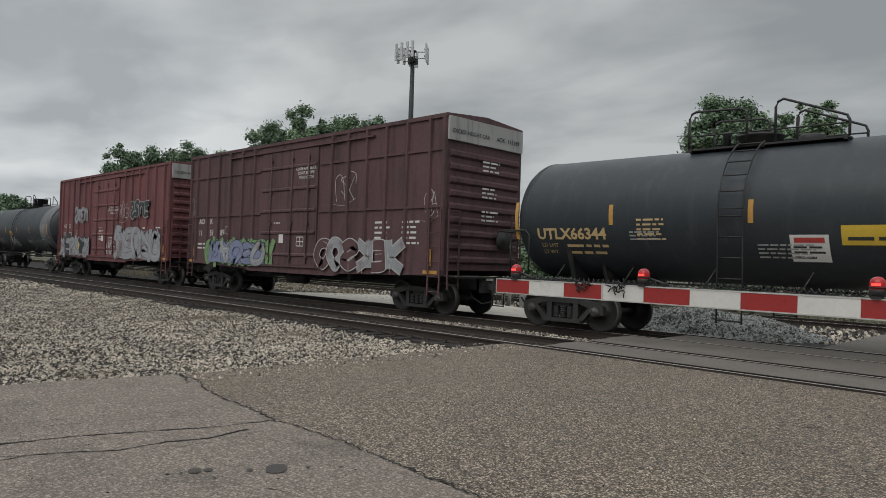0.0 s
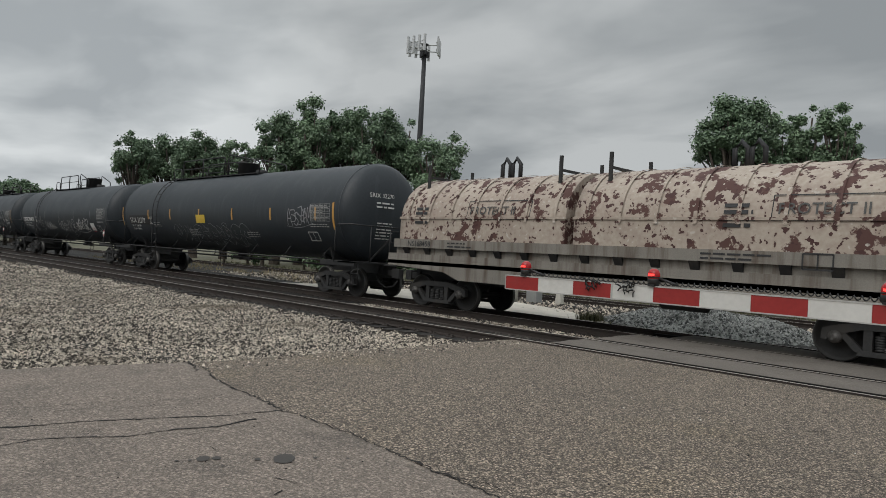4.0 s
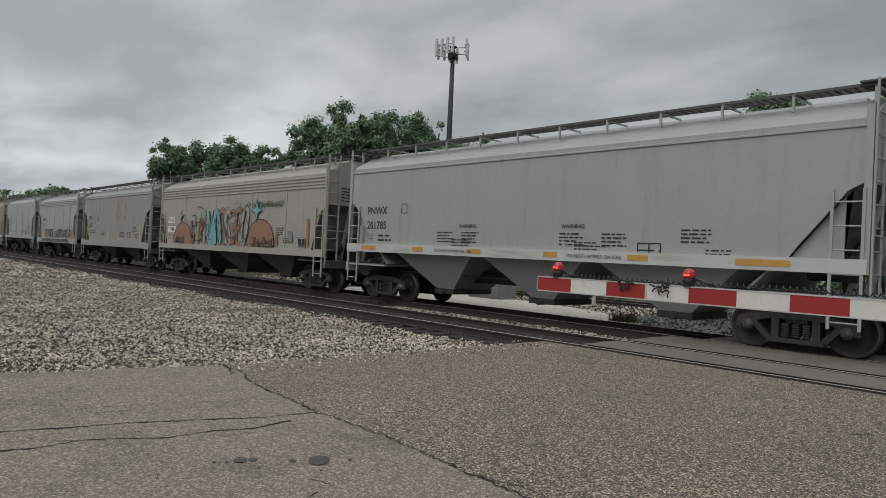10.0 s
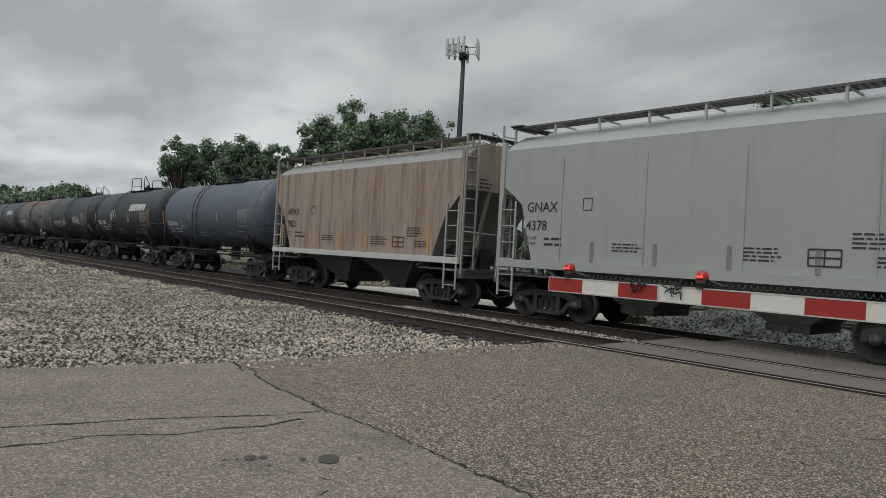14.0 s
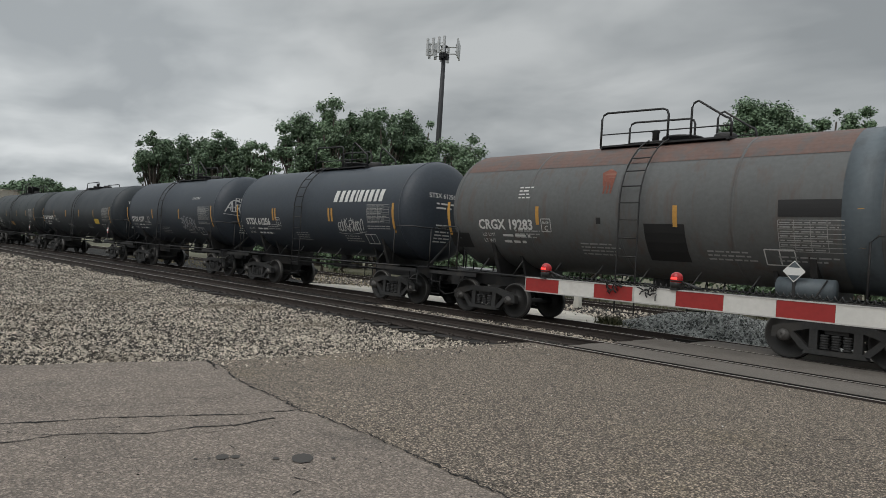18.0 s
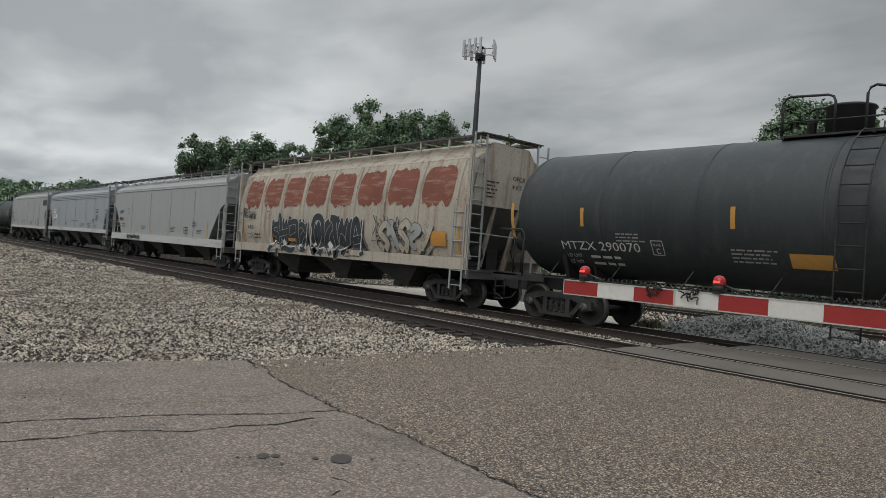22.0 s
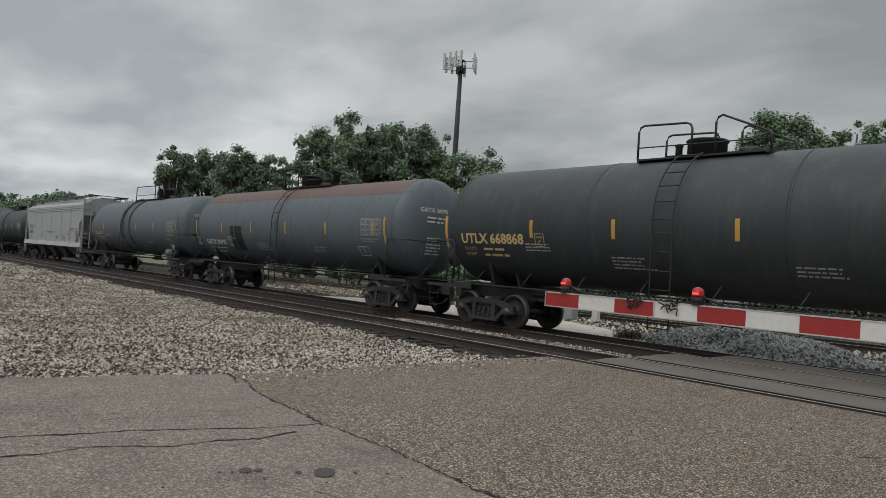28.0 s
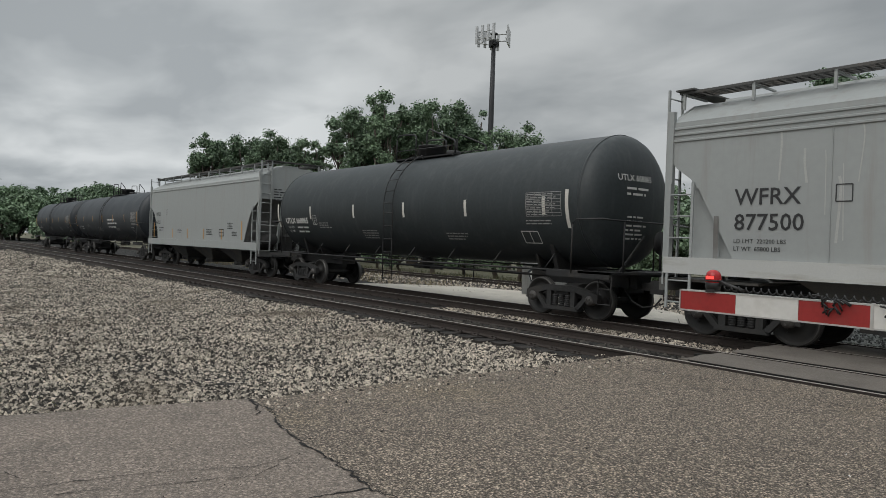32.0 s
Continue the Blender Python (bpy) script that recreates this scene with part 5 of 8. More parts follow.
        s.tube([(x_in, -R, 1.1), (x_in, -R, zt - 0.12), (x_in + sg * 0.12, -R, zt), (x_out - sg * 0.1, -R, zt), (x_out, -1.4, zt - 0.02), (x_out, -0.5, zt - 0.02), (x_out, 0.5, zt - 0.02), (x_out, 1.4, zt - 0.02), (x_out - sg * 0.1, R, zt), (x_in + sg * 0.12, R, zt), (x_in, R, zt - 0.12), (x_in, R, 1.1)], 0.022, 6)
        for y in (-0.95, 0.95):
            s.tube([(x_out, y, zt - 0.02), (x_out, y, 1.1)], 0.02, 6)
        part("end_handrail", s, M["black_steel"], car)
    s = Shape()
    for y in (-1.56, 1.56):
        s.tube([(-half + 0.4, y, 1.14), (0, y, 1.12), (half - 0.4, y, 1.14)], 0.028, 6)
        for x in np.linspace(-half + 1.6, half - 1.6, 8):
            s.tube([(x, y, 1.13), (x + 0.16, y * 0.88, 1.52)], 0.015, 5)
    part("side_rail", s, M["black_steel"], car)
    s = Shape()
    s.lathe([(-0.35, 0.16), (-0.3, 0.2), (0.3, 0.2), (0.35, 0.16)], "z", 16, (dome * 0.5, 0, 1.2))
    s.box(-0.7 + dome * 0.5, 0.7 + dome * 0.5, -0.07, 0.07, 0.85, 1.0)
    s.tube([(-half + 2.6, -0.35, 0.95), (half - 2.6, -0.35, 0.95)], 0.03, 6)
    s.tube([(-half + 2.6, 0.3, 0.9), (half - 2.6, 0.3, 0.9)], 0.025, 6)
    for x in (-1.8, 1.9):
        s.tube([(x, -0.35, 0.95), (x, -0.2, 1.5)], 0.02, 5)
    part("bottom_outlet", s, M["black_steel"], car)
    if res:
        s = Shape().lathe([(half - 2.35, 0.02), (half - 2.32, 0.2), (half - 1.35, 0.2), (half - 1.32, 0.02)], "x", 16, (0, -1.2, 1.34))
        part("air_reservoir", s, M["tank_grey"], car)
    s = Shape().lathe([(half + 0.12, 0.28), (half + 0.16, 0.28)], "x", 18, (0, 0.55, 1.85))
    s.tube([(half + 0.14, 0.55, 1.2), (half + 0.14, 0.55, 1.85)], 0.03)
    s.prism([(-0.9, 1.15), (-0.82, 1.15), (0.1, 2.0), (0.02, 2.0)], half + 0.02, half + 0.06, "x")
    part("hand_brake", s, M["black_steel"], car)
    # platform on the crown
    z0 = zc + R + 0.02
    p0, p1 = plat
    s = Shape()
    s.box(p0, p1, -0.66, -0.38, z0 - 0.09, z0 - 0.05)
    s.box(p0, p1, 0.38, 0.66, z0 - 0.09, z0 - 0.05)
    for x in np.linspace(p0 + 0.05, p1 - 0.05, max(2, int((p1 - p0) / 1.2) + 1)):
        s.prism([(-0.68, z0 - 0.05), (0.68, z0 - 0.05), (0.68, z0 - 0.12), (0.52, z0 - 0.14), (-0.52, z0 - 0.14), (-0.68, z0 - 0.12)], x - 0.03, x + 0.03, "x")
    part("crown_platform", s, M["black_steel"], car)
    hgt, zb = rail_h + 0.14, z0 - 0.05

    def hoop(shape, a, b, y, ha, hb_, middle=False):
        """A bent rail between two posts; its top falls from ha to hb_."""
        c = min(0.14, (b - a) * 0.2)
        shape.tube([(a, y, zb), (a, y, z0 + ha - c), (a + c * 0.3, y, z0 + ha - c * 0.3), (a + c, y, z0 + ha), (b - c, y, z0 + hb_), (b - c * 0.3, y, z0 + hb_ - c * 0.3), (b, y, z0 + hb_ - c), (b, y, zb)], 0.026, 6)
        if middle:
            shape.tube([(a, y, z0 + ha * 0.48), (b, y, z0 + hb_ * 0.48)], 0.02, 6)
            for x in np.linspace(a, b, max(2, int((b - a) / 1.5) + 1))[1:-1]:
                shape.tube([(x, y, zb), (x, y, z0 + ha + (hb_ - ha) * (x - a) / (b - a))], 0.03, 6)

    for y in (-0.62, 0.62):
        s = Shape()
        if rail_h < 0.3:
            hoop(s, p0, p1, y, hgt, hgt)
        elif p1 - p0 < 5:
            hoop(s, p0, max(p0 + 0.7, dome - 0.05), y, hgt, hgt * 0.94)
            hoop(s, min(dome + 0.5, p1 - 0.8), p1, y, hgt + 0.04, hgt * 0.5)
            s.tube([(p0, y, z0 + 0.3 * hgt), (p1, y, z0 + 0.25 * hgt)], 0.016, 5)
        elif dome - p0 > p1 - dome:
            hoop(s, p0, p0 + 0.8, y, hgt * 0.6, hgt * 0.55)
            hoop(s, p0 + 0.95, dome - 0.9, y, hgt, hgt, True)
            hoop(s, dome - 0.6, p1, y, hgt + 0.06, hgt * 0.55)
        else:
            hoop(s, p0, dome + 0.7, y, hgt, hgt * 0.9)
            hoop(s, dome + 0.9, p1 - 2.6, y, hgt * 0.6, hgt * 0.6, True)
            hoop(s, p1 - 2.5, p1, y, hgt + 0.06, hgt * 0.6, True)
        part("crown_railing", s, M["black_steel"], car)
    s = Shape()
    s.lathe([(z0 - 0.15, 0.43), (z0 + dome_tall, 0.43), (z0 + dome_tall + 0.02, 0.47), (z0 + dome_tall + 0.06, 0.45), (z0 + dome_tall + 0.08, 0.05)], "z", 24, (dome, 0, 0))
    part("manway_dome", s, M["black_steel"], car)
    s = Shape()
    s.lathe([(z0 - 0.1, 0.24), (z0 + 0.12, 0.24), (z0 + 0.16, 0.2)], "z", 18, (dome + 0.95, 0.1, 0))
    part("fill_hatch", s, M["black_steel"], car)
    s = Shape().lathe([(z0 - 0.1, 0.08), (z0 + 0.28, 0.08), (z0 + 0.32, 0.11), (z0 + 0.36, 0.05)], "z", 12, (dome - 0.7, 0, 0))
    part("safety_valve", s, M["black_steel"], car)
    # side ladders follow the curve
    for sg in (-1, 1):
        s = Shape()
        path = [(R + 0.13, radians(a)) for a in range(68, -8, -9)]
        for dx in (-0.24, 0.24):
            pts = [(ladder + dx, sg * r * math.cos(a), zc + r * math.sin(a)) for r, a in path] + [(ladder + dx, sg * (R + 0.10), 1.5), (ladder + dx, sg * (R + 0.08), 0.5)]
            s.tube(pts, 0.018, 5)
        for r, a in [(R + 0.13, radians(a)) for a in np.arange(64, 0, -12.5)]:
            s.tube([(ladder - 0.24, sg * r * math.cos(a), zc + r * math.sin(a)), (ladder + 0.24, sg * r * math.cos(a), zc + r * math.sin(a))], 0.016, 5)
        for z in (2.55, 2.15, 1.75, 1.35, 0.95, 0.55):
            s.tube([(ladder - 0.24, sg * (R + 0.09), z), (ladder + 0.24, sg * (R + 0.09), z)], 0.016, 5)
        part("side_ladder", s, M["black_steel"], car)
    running_gear(car, half, inset)
    # lettering and signs on the near side
    L = M[letter]
    if mark:
        lettering(car, mark, -half + mark_x, mark_z, size, L, surf, wide, bold=0.032)
        wm = len(mark) * size * 0.56 * wide
        if frame_c:
            outline(car, -half + mark_x + wm + 0.24, -half + mark_x + wm + 0.52, mark_z - 0.04, mark_z + 0.26, 0.016, L, surf)
            lettering(car, "PLATE", -half + mark_x + wm + 0.28, mark_z + 0.15, 0.07, L, surf)
            lettering(car, "C", -half + mark_x + wm + 0.33, mark_z - 0.01, 0.16, L, surf)
    for i, words in enumerate(loads):
        tagged(lettering(car, words, -half + mark_x + 0.08, mark_z - 0.18 - 0.15 * i, 0.115, L, surf, 1.2), kind="stuff")
    if len(loads[0]) < 8:
        bars(car, -half + mark_x + 0.8, mark_z - 0.18, 1.1, 2, 0.15, L, surf, seed, 0.38)
    tx = half - 2.25 if table is None else table
    capacity_table(car, tx, table_z, 1.12, 0.56, M["letter_dim"], surf, seed)
    bars(car, tx - 0.05, table_z - 0.12, 1.2, 2, 0.07, M["letter_dim"], surf, seed + 7)
    outline(car, tx - 0.3, tx + 0.25, 1.76, 2.04, 0.022, M["letter_white"], surf, (2, 1))
    for i, (bx, bz, bw, br) in enumerate(((0.35, 2.0, 1.1, 4), (0.18, 2.25, 0.9, 3), (0.62, 1.95, 1.0, 3))):
        bars(car, -half + bx * 2 * half + 0.6, bz, bw, br, 0.075, M["letter_dim"], surf, seed * 3 + i)
    if stripes:
        xs = stripes
    elif length < 14:
        xs = [-half + 0.30, -1.91, 1.35, half - 0.92]
    else:
        n = int((2 * half - 4.6) / 2.85)
        xs = [-half + 0.35] + [-half + 3.1 + 2.85 * i for i in range(n + 1)] + [half - 0.95]
    for i, x in enumerate(xs):
        big = i in (0, len(xs) - 1)
        m0, m1 = -half + mark_x, -half + mark_x + len(mark) * size * 0.56 * wide
        if mark and not big and abs(mark_z - 2.4) < 0.4 and m0 - 0.1 < x < m1 + 0.7:
            x = m1 + 0.13
        for dx in ((-0.09, 0.09) if double and not big else (0.0,)):
            panel(car, x + dx - 0.05, x + dx + 0.05, 2.12 if big else 2.42, 3.0 if big else 2.86, M[refl], surf, "reflector_strip", 0.010)
    # marks on the head

    def head_surf(y, z, off):
        rr = min(1.0, math.hypot(y, z - zc) / R)
        return (half - hb + hb * math.sqrt(max(0.0, 1 - rr ** 2)) * 1.0 + off + 0.02, y, z)

    if mark:
        lettering(car, mark, -0.85, 3.25, 0.2, L, head_surf)
        bars(car, -0.6, 3.05, 0.9, 2, 0.13, M["letter_white"], head_surf, seed + 2)
    bars(car, -0.55, 2.4, 0.7, 6, 0.10, M["letter_white"], head_surf, seed + 5)
    return car, surf, half


def placard(car, x, z, _, ink="placard_red", number=""):
    """A hazard diamond on its holder, with its number where it can be read."""
    part("placard_holder", Shape().box(x - 0.03, x + 0.03, -1.40, -1.37, 1.1, z + 0.1), M["black_steel"], car)

    def surf(a, b, off):
        return (a, -1.38 - off, b)

    s = Shape()
    k = s.add([surf(x, z - 0.2, 0.035), surf(x + 0.2, z, 0.035), surf(x, z + 0.2, 0.035), surf(x - 0.2, z, 0.035)])
    s.face(k, k + 1, k + 2, k + 3)
    p = part("hazard_placard", s, M["placard_white"], car)
    s = Shape()
    for z0, z1 in ((-0.17, -0.07), (0.07, 0.17)):
        a, b = 0.18 - abs(z0), 0.18 - abs(z1)
        k = s.add([surf(x - a, z + z0, 0.038), surf(x + a, z + z0, 0.038), surf(x + b, z + z1, 0.038), surf(x - b, z + z1, 0.038)])
        s.face(k, k + 1, k + 2, k + 3)
    part("placard_print", s, M[ink], p)
    if number:
        lettering(p, number, x - 0.15, z - 0.045, 0.13, M["letter_black"], lambda a, b, off: surf(a, b, off + 0.028))


# -- covered hopper --
def hopper_car(length, label, paint, marks, group="freight train", cut=(3.45, 0.75, 2.95, 1.15), bays=3, posts=(), flat_end=False, sill=None, eave=4.18, ribs=0, mark_x=1.5,
               round_side=False, walk_mat=None, slope_mat=None, slope="hop_dark", seed=1, corr=3, letter="letter_black", stripes="refl_orange", ladder_mat=None, mark_size=0.34, mark_z=2.72, inset=1.35, plate=None, sill_z=(1.12, 1.45), gusset=None, roof_mat=None, loads=("LD LMT", "LT WT")):
    half = (length - 1.45) / 2
    hw = 1.57
    car = thing("hopper_car", None, None, label, "hopper car", group)
    z_s0, z_s1 = sill_z
    sill = sill or paint
    ladder_mat = ladder_mat or paint
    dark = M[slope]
    bulge = 0.10 if round_side else 0.03

    def y_at(z):
        t = max(0.0, min(1.0, (z - z_s1) / (eave - z_s1)))
        if round_side:
            return hw - 0.30 * max(0.0, (t - 0.45) / 0.55) ** 2 - 0.18 * max(0.0, (0.25 - t) / 0.25) ** 2
        return hw + bulge * math.sin(math.pi * t) * 0.6 - 0.02

    def surf(x, z, off):
        return (x, -y_at(z) - off, z)

    # side sheets, with their lower corners cut back over the trucks
    zs = np.linspace(z_s1 - 0.02, eave, 13)

    def edge(z):
        if flat_end or cut is None:
            return half
        c1, d2, c2, d3 = cut
        return half - float(np.interp(z, (z_s1, c2, c1, eave), (d3, d2, 0.0, 0.0)))

    for sg in (-1, 1):
        s = Shape()
        s.smooth = round_side
        n = 24
        k = s.add([(edge(z) * (-1 + 2 * i / n), sg * (y_at(z) - d), z) for d in (0.0, 0.025) for z in zs for i in range(n + 1)])
        m = n + 1
        q = len(zs) * m
        for a in range(len(zs) - 1):
            for b in range(n):
                s.face(k + a * m + b, k + a * m + b + 1, k + (a + 1) * m + b + 1, k + (a + 1) * m + b)
                s.face(k + q + a * m + b, k + q + a * m + b + 1, k + q + (a + 1) * m + b + 1, k + q + (a + 1) * m + b)
        for a in range(len(zs) - 1):
            for b in (0, n):
                s.face(k + a * m + b, k + (a + 1) * m + b, k + q + (a + 1) * m + b, k + q + a * m + b)
        part("side_sheet", s, paint, car)
        if ribs:
            for i in range(ribs):
                x = -half + 0.55 + (2 * half - 1.1) * i / (ribs - 1)
                s = Shape()
                for z_a, z_b in zip(zs, zs[1:]):
                    k = s.add([(x + d, sg * (y_at(z) + o), z) for z in (z_a, z_b) for d, o in ((-0.05, 0), (-0.03, 0.05), (0.03, 0.05), (0.05, 0))])
                    for c in range(3):
                        s.face(k + c, k + c + 1, k + 5 + c, k + 4 + c)
                part("side_rib", s, paint, car)
        # seams between the panels
        for x in posts:
            s = Shape().box(x - 0.006, x + 0.006, min(sg * hw, sg * (hw + 0.016)), max(sg * hw, sg * (hw + 0.009)), z_s1, eave - 0.3)
            part("panel_seam", s, paint, car)
        s = Shape()
        for i in range(corr):
            z = eave - 0.10 - 0.12 * i
            s.prism([(sg * (y_at(z) - 0.01), z - 0.035), (sg * (y_at(z) + 0.03), z - 0.015), (sg * (y_at(z) + 0.03), z + 0.015), (sg * (y_at(z) - 0.01), z + 0.035)], -half + 0.02, half - 0.02, "x")
        if corr:
            part("top_chord", s, paint, car)
        s = Shape().prism([(sg * (hw + 0.075), z_s0), (sg * (hw + 0.075), z_s1), (sg * (hw - 0.16), z_s1), (sg * (hw - 0.16), z_s1 - 0.03), (sg * (hw - 0.01), z_s1 - 0.03), (sg * (hw - 0.01), z_s0 + 0.03), (sg * (hw - 0.16), z_s0 + 0.03), (sg * (hw - 0.16), z_s0)], -half + 0.02, half - 0.02, "x")
        part("side_sill", s, sill, car)
    zr = eave + 0.50
    s = Shape()
    ey = y_at(eave)
    prof = [(-ey, eave - 0.02), (ey, eave - 0.02), (ey, eave + 0.03), (ey - 0.28, eave + 0.22), (0.75, zr), (-0.75, zr), (-ey + 0.28, eave + 0.22), (-ey, eave + 0.03)]
    s.prism(prof, -half + 0.09, half - 0.09, "x")
    part("roof", s, roof_mat or paint, car)
    s = Shape()
    s.prism([(-0.42, zr), (0.42, zr), (0.36, zr + 0.14), (-0.36, zr + 0.14)], -half + 0.5, half - 0.5, "x")
    part("hatch_cover", s, paint, car)
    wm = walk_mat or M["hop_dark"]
    for y in (-0.98, 0.98):
        s = Shape()
        s.box(-half - 0.02, half + 0.02, y - 0.24, y - 0.20, zr + 0.16, zr + 0.21)
        s.box(-half - 0.02, half + 0.02, y + 0.20, y + 0.24, zr + 0.16, zr + 0.21)
        n = int(2 * half / 0.16)
        for i in range(n + 1):
            x = -half + 2 * half * i / n
            s.box(x - 0.02, x + 0.02, y - 0.22, y + 0.22, zr + 0.165, zr + 0.195)
        s.box(-half, half, y - 0.03, y + 0.03, zr + 0.165, zr + 0.195)
        s.box(-half, half, y - 0.14, y - 0.10, zr + 0.165, zr + 0.195)
        s.box(-half, half, y + 0.10, y + 0.14, zr + 0.165, zr + 0.195)
        part("running_board", s, wm, car)
    nb = max(4, int(2 * half / 1.35))
    s = Shape().box(-0.025, 0.025, -1.24, -1.20, zr - 0.16, zr + 0.165)
    s.box(-0.025, 0.025, -1.24, -0.40, zr + 0.13, zr + 0.162)
    bracket = s.mesh("walkway_bracket", [paint])
    for i in range(nb + 1):
        x = -half + 0.1 + (2 * half - 0.2) * i / nb
        part("walkway_bracket", bracket, None, car, at=pose(x, 0, 0))
        part("walkway_bracket", bracket, None, car, at=pose(x, 0, 0, 0, 0, 180))
    # ends
    for sg in (-1, 1):
        e = sg * half
        zl = 3.0 if flat_end or cut is None else cut[0]
        s = Shape()
        s.prism([(-hw + 0.06, zl), (hw - 0.06, zl), (ey - 0.02, eave), (ey - 0.3, eave + 0.22), (0.75, zr), (-0.75, zr), (-ey + 0.3, eave + 0.22), (-ey + 0.02, eave)], e - sg * 0.06, e - sg * 0.02, "x")
        part("end_sheet", s, paint, car)
        if flat_end or cut is None:
            line = [(0.05, zl), (2.1, 1.2)]
        else:
            line = [(0.07, zl), (cut[1] + 0.02, cut[2]), (cut[3] + 0.02, z_s1 + 0.02), (cut[3] + 0.7, 1.15)]
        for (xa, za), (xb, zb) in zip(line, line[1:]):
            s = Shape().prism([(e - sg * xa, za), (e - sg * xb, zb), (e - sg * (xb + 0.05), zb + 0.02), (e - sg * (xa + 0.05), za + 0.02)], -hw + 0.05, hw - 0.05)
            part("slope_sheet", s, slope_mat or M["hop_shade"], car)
        if gusset:
            for yy in (-hw + 0.16, hw - 0.20):
                g0 = Shape().prism([(e - sg * cut[3], z_s1), (e - sg * 0.45, z_s1), (e - sg * 0.45, cut[2] + 0.1), (e - sg * cut[1], cut[2])], yy, yy + 0.04)
                part("end_gusset", g0, gusset, car)
        s = Shape()
        for y in (-hw + 0.02, hw - 0.02):
            s.box(min(e, e - sg * 0.12), max(e, e - sg * 0.12), y - 0.05, y + 0.05, z_s0, eave + 0.25)
        for y in (-0.5, 0.5):
            s.prism([(e - sg * 0.08, zl + 0.1), (e - sg * 0.02, zl + 0.1), (e - sg * 0.55, 1.1), (e - sg * 0.70, 1.1)], y - 0.05, y + 0.05)
        part("corner_post", s, paint, car)
        s = Shape().box(min(e - sg * 1.9, e + sg * 0.12), max(e - sg * 1.9, e + sg * 0.12), -hw + 0.06, hw - 0.06, 1.08, 1.13)
        s.box(min(e - sg * 0.1, e + sg * 0.1), max(e - sg * 0.1, e + sg * 0.1), -hw, hw, 0.88, 1.13)
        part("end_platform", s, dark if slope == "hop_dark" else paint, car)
        s = Shape().lathe([(e - sg * 1.25, 0.02), (e - sg * 1.22, 0.24), (e - sg * 0.42, 0.24), (e - sg * 0.38, 0.02)], "x", 14, (0, -0.75, 1.6))
        s.box(min(e - sg * 0.85, e - sg * 0.6), max(e - sg * 0.85, e - sg * 0.6), -0.2, 0.25, 1.13, 1.75)
        s.tube([(e - sg * 0.7, 0.2, 1.4), (e - sg * 0.5, 0.7, 1.8), (e - sg * 0.45, 0.9, 1.2)], 0.03)
        s.tube([(e - sg * 0.5, -0.7, 1.25), (e - sg * 0.1, -0.3, 1.0)], 0.025)
        part("brake_gear", s, M["truck"], car)
        s = Shape().lathe([(e + sg * 0.02, 0.29), (e + sg * 0.06, 0.29)], "x", 18, (0, 0.65, 2.1))
        s.tube([(e + sg * 0.04, 0.65, 1.1), (e + sg * 0.04, 0.65, 2.1)], 0.03)
        part("hand_brake", s, M["truck"], car)
        part("end_ladder", ladder_shape(-hw + 0.02, -hw + 0.48, e + sg * 0.03, 1.0, zr + 0.2, 0.40, 0.016, "y", 0.028), ladder_mat, car)
        part("end_ladder", ladder_shape(hw - 0.48, hw - 0.02, e + sg * 0.03, 1.0, zr + 0.2, 0.40, 0.016, "y", 0.028), ladder_mat, car)
        for y in (-hw - 0.05, hw + 0.05):
            a, b = (e - 0.60, e - 0.10) if sg > 0 else (e + 0.10, e + 0.60)
            part("side_ladder", ladder_shape(a, b, y, 0.55, 3.0, 0.42, 0.016, "x", 0.026), ladder_mat, car)
        part("crossover_board", Shape().box(min(e - sg * 0.35, e + sg * 0.06), max(e - sg * 0.35, e + sg * 0.06), -1.3, 1.3, zr + 0.215, zr + 0.245), wm, car)
        s = Shape()
        s.tube([(e + sg * 0.03, -hw + 0.05, 2.2), (e + sg * 0.05, 0, 2.15), (e + sg * 0.03, hw - 0.05, 2.2)], 0.016, 5)
        part("grab_rail", s, ladder_mat, car)
    # bays; the default dark paint stands in for the shade under the car
    span = 2 * half - 4.2
    for i in range(bays):
        w = span / bays
        x = -span / 2 + w * (i + 0.5)
        s = Shape()
        k = s.add([(x + a * w * 0.49, b * (hw - 0.12), z_s1 - 0.1) for a, b in ((-1, -1), (1, -1), (1, 1), (-1, 1))] + [(x + a * 0.36, b * 0.75, 0.52) for a, b in ((-1, -1), (1, -1), (1, 1), (-1, 1))])
        s.face(k, k + 1, k + 2, k + 3)
        s.face(k + 7, k + 6, k + 5, k + 4)
        for c in range(4):
            d = (c + 1) % 4
            s.face(k + c, k + d, k + 4 + d, k + 4 + c)
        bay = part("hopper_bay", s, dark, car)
        s = Shape().box(x - 0.42, x + 0.42, -0.8, 0.8, 0.38, 0.53)
        s.tube([(x, -0.95, 0.45), (x, 0.95, 0.45)], 0.09, 8)
        part("outlet_gate", s, M["truck"], bay)
    s = Shape().box(-half, half, -0.22, 0.22, 0.76, 1.1)
    s.tube([(-half + 2, -0.9, 0.95), (half - 2, -0.9, 0.95)], 0.025)
    part("centre_sill", s, M["black_steel"], car)
    running_gear(car, half, inset)
    L = M[letter]
    x0 = -half + mark_x
    if plate:
        for word, z in zip(marks, (mark_z - 0.06, mark_z - 0.52)):
            panel(car, x0 - 0.05, x0 + mark_size * 0.64 * len(word) + 0.06, z, z + mark_size * 1.05, M["placard_white"], surf, "number_panel", 0.008)
    if marks:
        lettering(car, marks[0], x0, mark_z, mark_size, L, surf)
        lettering(car, marks[1], x0, mark_z - 0.46, mark_size, L, surf)
